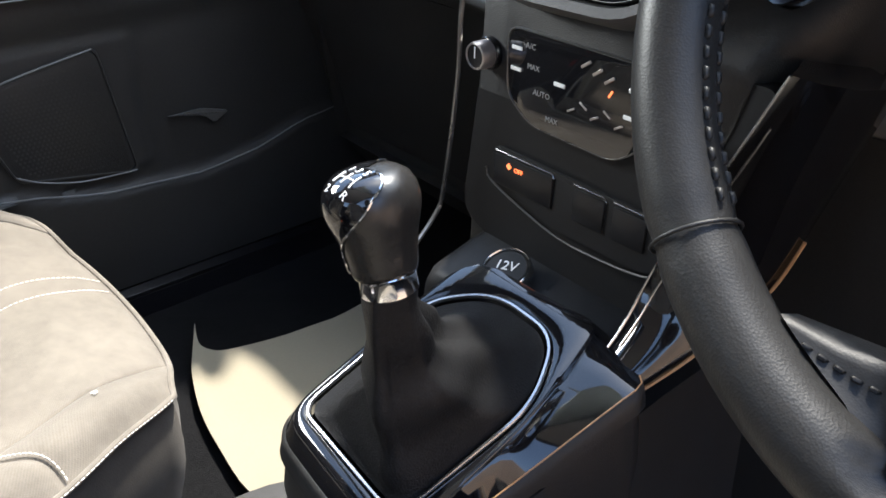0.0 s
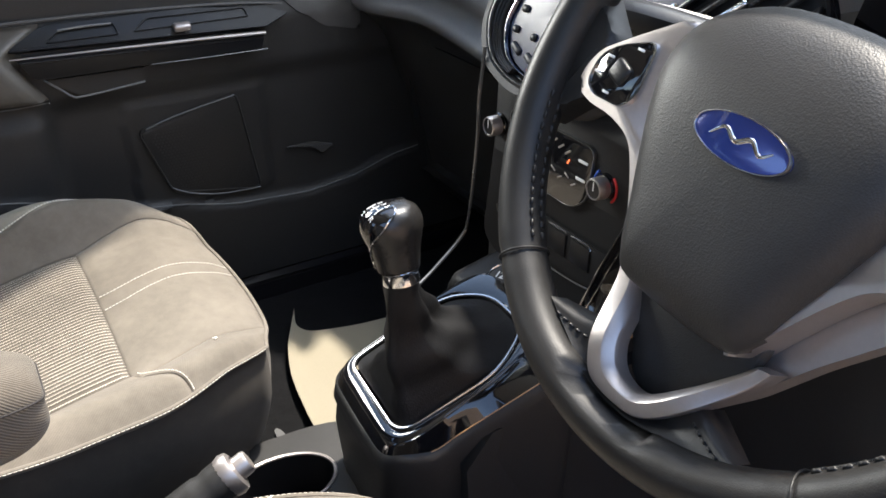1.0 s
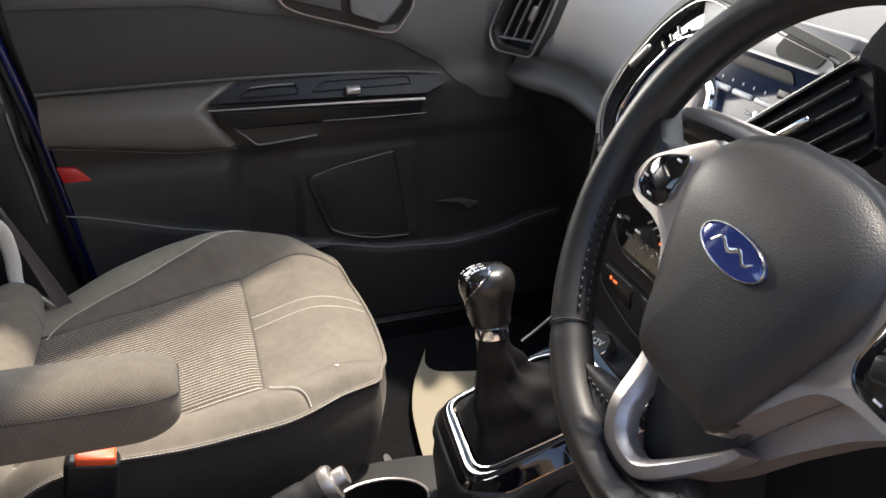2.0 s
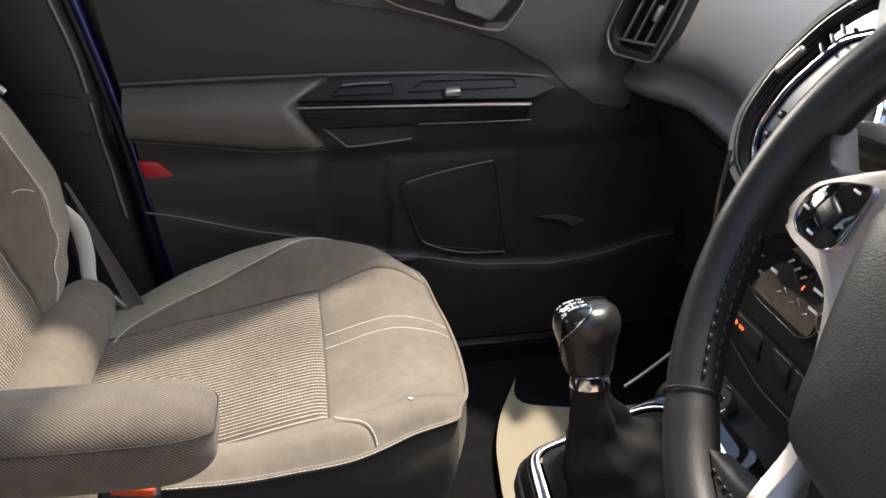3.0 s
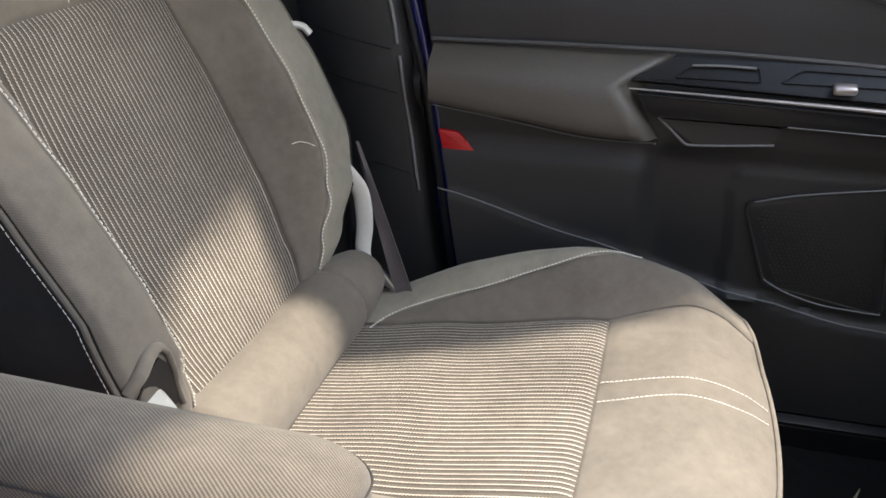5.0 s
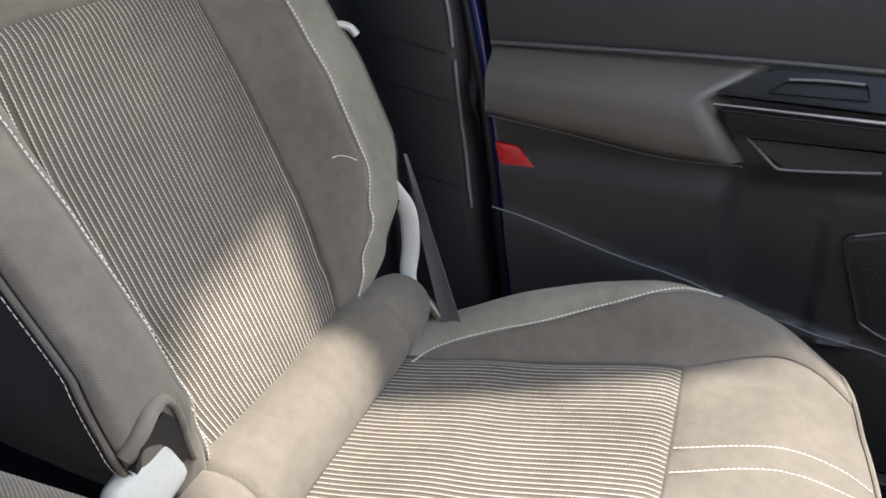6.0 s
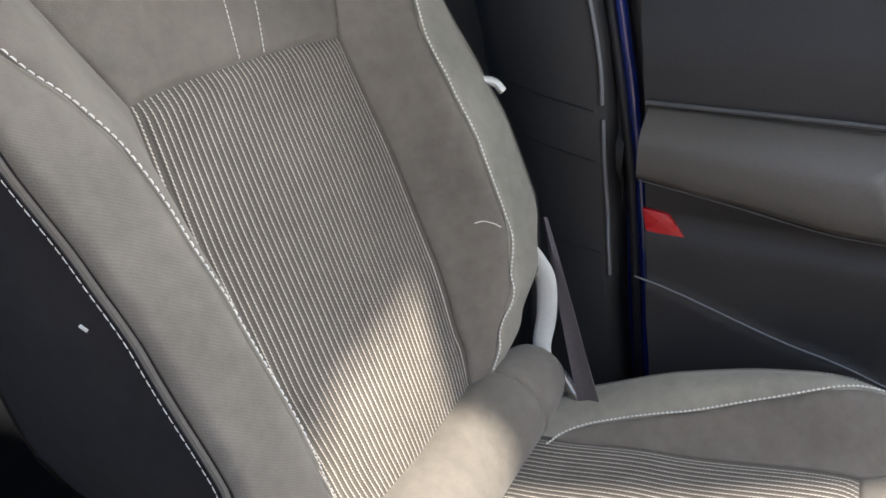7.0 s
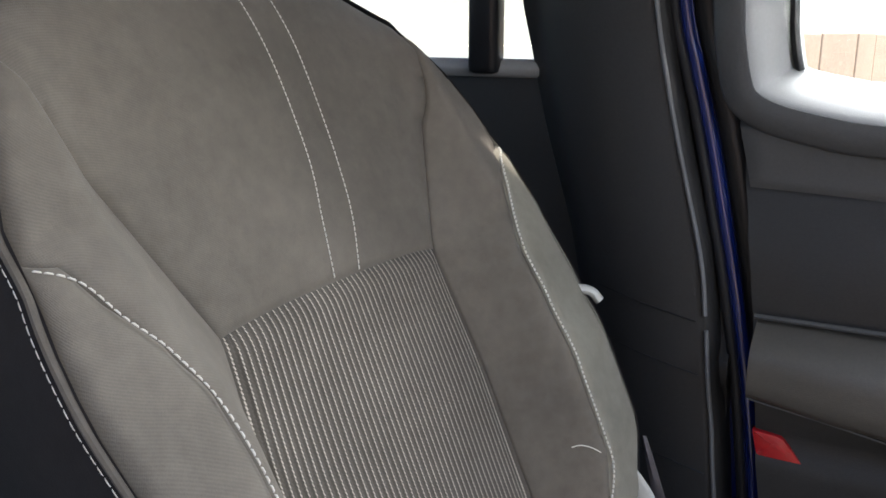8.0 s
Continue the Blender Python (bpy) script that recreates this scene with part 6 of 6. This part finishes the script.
# side spokes with key pods
for a, nm in ((-1, "left"), (1, "right")):
    sp_o = [(a * x, y) for x, y in [(0.080, 0.046), (0.103, 0.031), (0.124, 0.0175), (0.143, 0.004), (0.150, -0.010), (0.150, -0.024), (0.133, -0.029), (0.112, -0.029), (0.088, -0.035), (0.0735, -0.054), (0.058, -0.080), (0.045, -0.104), (0.036, -0.106), (0.055, -0.07), (0.065, -0.04), (0.072, 0.0)]]
    if a < 0:
        sp_o = sp_o[::-1]
    wpart("side_spoke", prism(round_poly(sp_o, 0.014, 5), 0.030, Matrix.Translation((0, 0, -0.042)), 0.004, 3), SATIN_SILVER, "satin silver side spoke")
    pd = [(a * x, y) for x, y in [(0.0985, 0.022), (0.125, 0.0115), (0.1385, 0.0005), (0.1390, -0.017), (0.130, -0.0225), (0.104, -0.0215), (0.096, -0.012)]]
    if a < 0:
        pd = pd[::-1]
    pod = wpart("key_pod", prism(round_poly(pd, 0.008, 4), 0.005, Matrix.Translation((0, 0, -0.014)), 0.0015), GLOSS_BLACK, "gloss black key pod")
    pr = round_poly(pd, 0.008, 4)
    wpart("pod_rim", ring_band(scaled(pr, 1.06), scaled(pr, 0.99), 0.0145, Matrix.Translation((0, 0, -0.023)), 0.001), CHROME, "bright pod rim")
    wpart("rocker_key", rbox(0.016, 0.014, 0.006, Matrix.Translation((a * 0.1145, -0.003, -0.0078)) @ pose(0, 0, 0, 0, 0, a * 20), 0.003), SATIN_BLACK, "black rocker key", pod)
    for dx, dy in ((0.000, 0.014), (0.021, 0.003), (0.012, -0.018), (0.026, -0.009)):
        wpart("key_mark", rbox(0.006, 0.0016, 0.0006, Matrix.Translation((a * (0.108 + dx), dy, -0.0086)), 0.0002, 1), WHITE_INK, "white key symbol", pod)
    root = [(a * x, y) for x, y in [(0.138, 0.012), (0.150, 0.020), (0.172, 0.038), (0.178, 0.030), (0.178, -0.052), (0.170, -0.056), (0.150, -0.034), (0.138, -0.026)]]
    wpart("spoke_leather", prism(round_poly(root if a > 0 else root[::-1], 0.006, 3), 0.022, Matrix.Translation((0, 0, -0.036)), 0.009, 4), LEATHER, "leather wrapped spoke root", sharp=80)
wpart("hub_core", revolve([(0.05, -0.07), (0.06, -0.05), (0.07, -0.036), (0.065, -0.03)], None, 30), SOFT_BLACK, "black hub core")

# ---- centre console with gear lever ----
console = thing("centre_console", "black centre console with gloss trim round the gear lever", "centre console", (0.0, 0.05, 0.0))
SL = math.atan2(0.43, 1.0)
gm2 = frame_of((-0.012, 0.06, 0.272), (1, 0, 0), (0, math.cos(SL), math.sin(SL)))
bz = round_poly([(-0.072, -0.081), (0.058, -0.0905), (0.0745, 0.028), (0.047, 0.082), (-0.022, 0.0865), (-0.066, 0.050)], [0.016, 0.024, 0.026, 0.024, 0.03, 0.03], 7)


def grow(poly, d, cy=0.005):
    out = []
    for x, y in poly:
        l = math.hypot(x, y - cy)
        out.append((x + x / l * d, y + (y - cy) / l * d))
    return out


cpart(console, "bezel", ring_band(grow(bz, 0.0), grow(bz, -0.0036), 0.0034, gm2, 0.0014), SATIN_CHROME, "bright bezel round the gaiter")
edge_o = round_poly([(-0.080, -0.092), (0.070, -0.1035), (0.079, 0.02), (0.063, 0.108), (0.02, 0.104), (-0.070, 0.104)], [0.026, 0.036, 0.2, 0.012, 0.02, 0.04], 12)


def meet(poly, inner, cy=0.005):
    """For each inner point the point of poly in the same direction from the middle."""
    out = []
    for x, y in inner:
        d = Vector((x, y - cy)).normalized()
        best = None
        for (ax_, ay_), (bx_, by_) in zip(poly, poly[1:] + poly[:1]):
            e = Vector((bx_ - ax_, by_ - ay_))
            det = d.x * -e.y + d.y * e.x
            if abs(det) < 1e-12:
                continue
            k = (ax_ * -e.y + (ay_ - cy) * e.x) / det
            w = (d.x * (ay_ - cy) - d.y * ax_) / det
            if k > 0 and -1e-6 <= w <= 1 + 1e-6:
                best = k if best is None else min(best, k)
        out.append((d.x * best, cy + d.y * best))
    return out


many = []
for (x0, y0), (x1, y1) in zip(bz, bz[1:] + bz[:1]):
    k = max(1, int(math.hypot(x1 - x0, y1 - y0) / 0.006))
    many += [(x0 + (x1 - x0) * q / k, y0 + (y1 - y0) * q / k) for q in range(k)]
outer = meet(edge_o, many)
cpart(console, "gloss_frame", ring_band(outer, grow(many, 0.001), 0.0018, gm2, 0.0012), GLOSS_BLACK, "gloss black frame", sharp=60)


def low_edge(q, x):
    """Height of the lower edge of the gloss skirt below a point of the frame."""
    side = step(0.05, 0.075, x)
    return min(q.z - 0.003, (q.z - 0.013) * (1 - side) + side * min(q.z - 0.003, 0.2455 + 0.155 * max(-0.02, q.y + 0.008)))


rows = [[], [], [], [], [], []]
for x, y in outer:
    q = gm2 @ Vector((x, y, 0.0))
    lo = low_edge(q, x)
    o = Vector((x, y - 0.005, 0)).normalized()
    if x > 0.06 and y > -0.07:
        o = Vector((1, 0, 0))
    drop = q.z - lo
    for k, (f, d) in enumerate(((0.0, 0.0), (0.10, 0.0015), (0.5, 0.003 + 0.12 * drop), (1.0, 0.005 + 0.22 * drop))):
        rows[k].append(Vector((q.x + o.x * d, q.y + o.y * d, q.z - drop * f)))
    slope = step(0.045, 0.066, x) * step(-0.04, 0.02, q.y) * (1 - 0.45 * step(0.135, 0.162, q.y))
    wide = Vector((max(0.061 + 0.33 * q.y, rows[3][-1].x), q.y, min(q.z - 0.004, 0.216 + 0.63 * q.y)))
    for k, f in ((2, 0.5), (3, 1.0)):
        flat = q.lerp(wide, f) + Vector((0, 0, 0.002 * (1 - f)))
        rows[k][-1] = rows[k][-1].lerp(flat, slope)
    w = rows[3][-1]
    rows[4].append(w + Vector((o.x * 0.003, o.y * 0.003, -0.002)))
    rows[5].append(w + Vector((o.x * 0.006, o.y * 0.006, -0.017)))
cpart(console, "gloss_skirt", loft(rows[:4], True, False), GLOSS_BLACK, "gloss black side strip of the frame", sharp=60)
# the same painted reflection below the console strip
cpart(console, "strip_line", tube([p + Vector((0.0005, 0, 0)) for p in rows[3] if p.x > 0.06 and p.y > 0.0], 0.0006, 6), REFLECTED_TAN, "thin tan line painted as a reflection under the strip")
cpart(console, "soft_band", loft([rows[3], rows[4], [a.lerp(b, 0.5) + Vector((0.0006, 0, 0)) for a, b in zip(rows[4], rows[5])], rows[5]], True, False), SOFT_BLACK, "grained band below the gloss strip", sharp=60)
base_r = [[], [], []]
for p in rows[5]:
    o = Vector((p.x + 0.012, p.y - 0.06, 0)).normalized()
    for k, (d, f) in enumerate(((-0.004, 1.0), (0.000, 0.85), (-0.014, 0.0))):
        base_r[k].append(Vector((p.x + o.x * d, p.y + o.y * d, (p.z - 0.003) * f)))
cpart(console, "pedestal", loft(base_r, True, False), SOFT_BLACK, "matt black pedestal", sharp=60)
cpart(console, "side_wall", loft([[(x + (0.02 if z < 0.1 else 0), y, z) for y, z in [(0.03, 0.0), (0.50, 0.0), (0.50, 0.255), (0.20, 0.250), (0.06, 0.236), (0.03, 0.20)]] for x in (-0.115, 0.088)]), SOFT_BLACK, "black side of the console")
# front tray with the power socket
rows = []
for z, g in ((0.20, 0.012), (0.285, 0.004), (0.297, 0.0), (0.302, -0.006)):
    rows.append([(x, y, z + 0.10 * max(0.0, y - 0.16)) for x, y in round_poly([(-0.108 - g, 0.125 - g), (0.060 + g, 0.150 - g), (0.064 + g, 0.30), (-0.135 - g, 0.30)], 0.02, 4)])
cpart(console, "tray", loft(rows), FASCIA, "black tray below the switches", sharp=60)
pm2 = frame_of((-0.048, 0.163, 0.308), (0.93, 0.3, 0.1), (-0.3, 0.85, 0.42))
cpart(console, "socket_lid", revolve([(0.0185, -0.008), (0.0185, 0.004), (0.0172, 0.006), (0.001, 0.0065)], pm2, 36), FASCIA, "round black socket lid")
cpart(console, "socket_ring", revolve([(0.0212, -0.008), (0.0212, 0.0055), (0.0200, 0.0070), (0.0188, 0.0055), (0.0188, -0.008)], pm2, 36), CHROME, "chrome socket ring")
ctext(console, "12V", 0.0125, pm2 @ Matrix.Translation((0, 0.002, 0.0068)), WHITE_INK)
cpart(console, "socket_mark", rbox(0.002, 0.003, 0.0004, pm2 @ Matrix.Translation((0, -0.010, 0.0066)), 0.0002, 1), WHITE_INK, "white mark")
cpart(console, "slot_mark", rbox(0.003, 0.017, 0.002, Matrix.Translation((-0.076, 0.148, 0.305)) @ pose(0, 0, 0, 10, 0, -20), 0.0008, 1), SATIN_SILVER, "bright dash mark")

# gear lever
lever = thing("gear_lever", "black gear lever with leather gaiter, chrome collar and gloss cap", "gear lever", (-0.012, 0.05, 0.27))
c0 = Vector((0.012, 0.004, 0.392))
rows = []
base = grow(bz, -0.006)
for k in range(16):
    t = k / 15
    ring = []
    for i, (x, y) in enumerate(base):
        q = gm2 @ Vector((x, y, 0.0))
        ang = math.atan2(y, x)
        top = c0 + Vector((math.cos(ang) * 0.0175, math.sin(ang) * 0.0175, 0.0))
        e = 1 - (1 - t) ** 1.9
        s = t ** 0.62
        p = Vector((q.x + (top.x - q.x) * e, q.y + (top.y - q.y) * e, q.z + (top.z - q.z) * (0.18 * t + 0.82 * t ** 1.5)))
        fold = 0.0055 * math.sin(t * 3.14) * (math.sin(ang * 4 + 0.7) + 0.5 * math.sin(ang * 7 + t * 4) + 0.6 * math.sin(t * 17 + ang * 1.5))
        d = Vector((math.cos(ang), math.sin(ang), 0.2))
        ring.append(p + d * fold)
    rows.append(ring)
GAITER = shader("gaiter_leather", (0.010, 0.010, 0.0105), 0.5, var=0.2, bump=0.4, bscale=600, dist=0.0006, spec=0.22)
cpart(lever, "gaiter", loft(rows), GAITER, "black leather gaiter", sharp=80)
ax = (Vector((-0.002, 0.001, 0.468)) - c0).normalized()
lm = frame_of(c0, (1, 0, -ax.x / ax.z), Vector((0, 1, -ax.y / ax.z)))
cpart(lever, "collar", revolve([(0.0165, -0.004), (0.0182, -0.002), (0.0178, 0.008), (0.0196, 0.011), (0.0190, 0.012)], lm, 40), CHROME, "chrome collar")
prof = [(0.0188, 0.011), (0.0196, 0.014), (0.0205, 0.022), (0.0226, 0.034), (0.0254, 0.044), (0.0270, 0.051), (0.0272, 0.056), (0.0262, 0.0625), (0.0232, 0.0685), (0.018, 0.0725), (0.011, 0.0745), (0.001, 0.075)]
cpart(lever, "knob", revolve(prof, lm, 48, 1.0, 1.08), KNOB_LEATHER, "dark leather knob", sharp=80)
# gloss cap that runs over the top and down the passenger side, edged by a bright line
rows = []
sp2 = smooth_path([(r, h, 0) for r, h in prof[1:]], 3)
for i, q in enumerate(sp2):
    t = (q.y - 0.014) / 0.061
    half = radians(40 + 62 * step(0.1, 0.9, t) + 20 * step(0.8, 1, t))
    mid = radians(205 + 30 * t)
    ring = []
    for j in range(25):
        a = mid - half + 2 * half * j / 24
        r = q.x + 0.0008
        ring.append(lm @ Vector((r * math.cos(a), 1.08 * r * math.sin(a), q.y + 0.0006)))
    rows.append(ring)
cpart(lever, "cap", loft(rows, close=False), GLOSS_BLACK, "gloss black shift pattern cap", sharp=80)
cpart(lever, "cap_line", tube(([r[0] for r in rows[::-1]] + [rows[0][k] for k in range(4, 24, 4)] + [r[-1] for r in rows])[3:-3], 0.0009, 6), CHROME, "chrome line round the cap")


def on_knob(x, y):
    """A frame on the cap at (x, y) across the knob, its z out of the surface."""
    def top(px, py):
        rad = math.hypot(px, py / 1.08)
        tops = prof[6:]
        for (r0, h0), (r1, h1) in zip(tops, tops[1:]):
            if r1 <= rad <= r0:
                return h0 + (h1 - h0) * (r0 - rad) / (r0 - r1)
        return 0.075
    e = 0.002
    c = Vector((x, y, top(x, y)))
    tx = Vector((2 * e, 0, top(x + e, y) - top(x - e, y)))
    ty = Vector((0, 2 * e, top(x, y + e) - top(x, y - e)))
    m = frame_of(c, tx, ty)
    return lm @ m @ Matrix.Translation((0, 0, 0.0012))


PX, PY = 0.0025, -0.0145
for k, ch in enumerate("135"):
    ctext(lever, ch, 0.0072, on_knob(PX - 0.0075 + 0.0075 * k, PY + 0.0085), WHITE_INK)
for k, ch in enumerate("24R"):
    ctext(lever, ch, 0.0072, on_knob(PX - 0.0075 + 0.0075 * k, PY - 0.0085), WHITE_INK)
for x0, y0, x1, y1 in ((-0.0075, 0.0045, -0.0075, -0.0045), (0, 0.0045, 0, -0.0045), (0.0075, 0.0045, 0.0075, -0.0045), (-0.0075, 0, 0.0075, 0)):
    cpart(lever, "pattern_line", tube([on_knob(PX + x0 + (x1 - x0) * q / 4, PY + y0 + (y1 - y0) * q / 4).translation for q in range(5)], 0.0005, 6), WHITE_INK, "white shift pattern line")

# tunnel console with cup holder and hand brake
tun = thing("tunnel_console", "black plastic tunnel console with a cup holder", "tunnel console", (-0.03, -0.25, 0.0))
ringp = [(-0.088 + 0.043 * math.cos(q), -0.106 + 0.064 * math.sin(q)) for q in [2 * math.pi * i / 36 for i in range(36)]]
CZ = 0.105
cpart(tun, "tunnel_body", ring_band([(x, y) for x, y in [(-0.075 + 0.092 * math.copysign(abs(math.cos(q)) ** 0.4, math.cos(q)), -0.20 + 0.22 * math.copysign(abs(math.sin(q)) ** 0.4, math.sin(q))) for q in [2 * math.pi * i / 36 for i in range(36)]]], [(x, y) for x, y in [(-0.088 + 0.041 * math.cos(q), -0.106 + 0.062 * math.sin(q)) for q in [2 * math.pi * i / 36 for i in range(36)]]], CZ, None, 0.0), SOFT_BLACK, "black tunnel body", sharp=60)
cpart(tun, "cup_ring", tube([(x, y, CZ + 0.001) for x, y in ringp], 0.0024, 8, closed=True), SATIN_SILVER, "silver cup holder ring")
cpart(tun, "cup_well", loft([[(-0.088 + 0.82 * r * math.cos(q), -0.106 + 1.24 * r * math.sin(q), z) for q in [2 * math.pi * i / 36 for i in range(36)]] for r, z in ((0.050, CZ - 0.001), (0.046, 0.05), (0.042, 0.02), (0.002, 0.018))], True, False), SATIN_BLACK, "dark cup well")
hb = thing("hand_brake", "black hand brake lever with a silver release button", "hand brake", (-0.01, -0.36, 0.08))
hp2 = smooth_path([(-0.012, -0.42, 0.10), (-0.010, -0.32, 0.148), (-0.009, -0.22, 0.198), (-0.009, -0.172, 0.222)], 8)
cpart(hb, "grip", tube(hp2, 0.0220, 20, taper=lambda t: 0.85 + 0.2 * math.sin(min(1, t * 1.2) * 2.6) - 0.10 * math.exp(-((t - 0.80) / 0.015) ** 2)), SOFT_BLACK, "black grip")
d = (hp2[-1] - hp2[-3]).normalized()
hm = frame_of(hp2[-1], (1, 0, 0), Vector((0, -d.z, d.y)) * -1)
if (hm.to_3x3() @ Vector((0, 0, 1))).dot(d) < 0:
    hm = hm @ pose(0, 0, 0, 180, 0, 0)
cpart(hb, "end_ring", revolve([(0.0205, -0.012), (0.0225, -0.004), (0.0205, 0.002), (0.0150, 0.004), (0.0130, 0.0)], hm, 32), SATIN_SILVER, "satin silver end ring")
cpart(hb, "release_button", revolve([(0.0120, -0.004), (0.0120, 0.013), (0.0108, 0.0165), (0.001, 0.0172)], hm, 28), SATIN_SILVER, "silver release button")
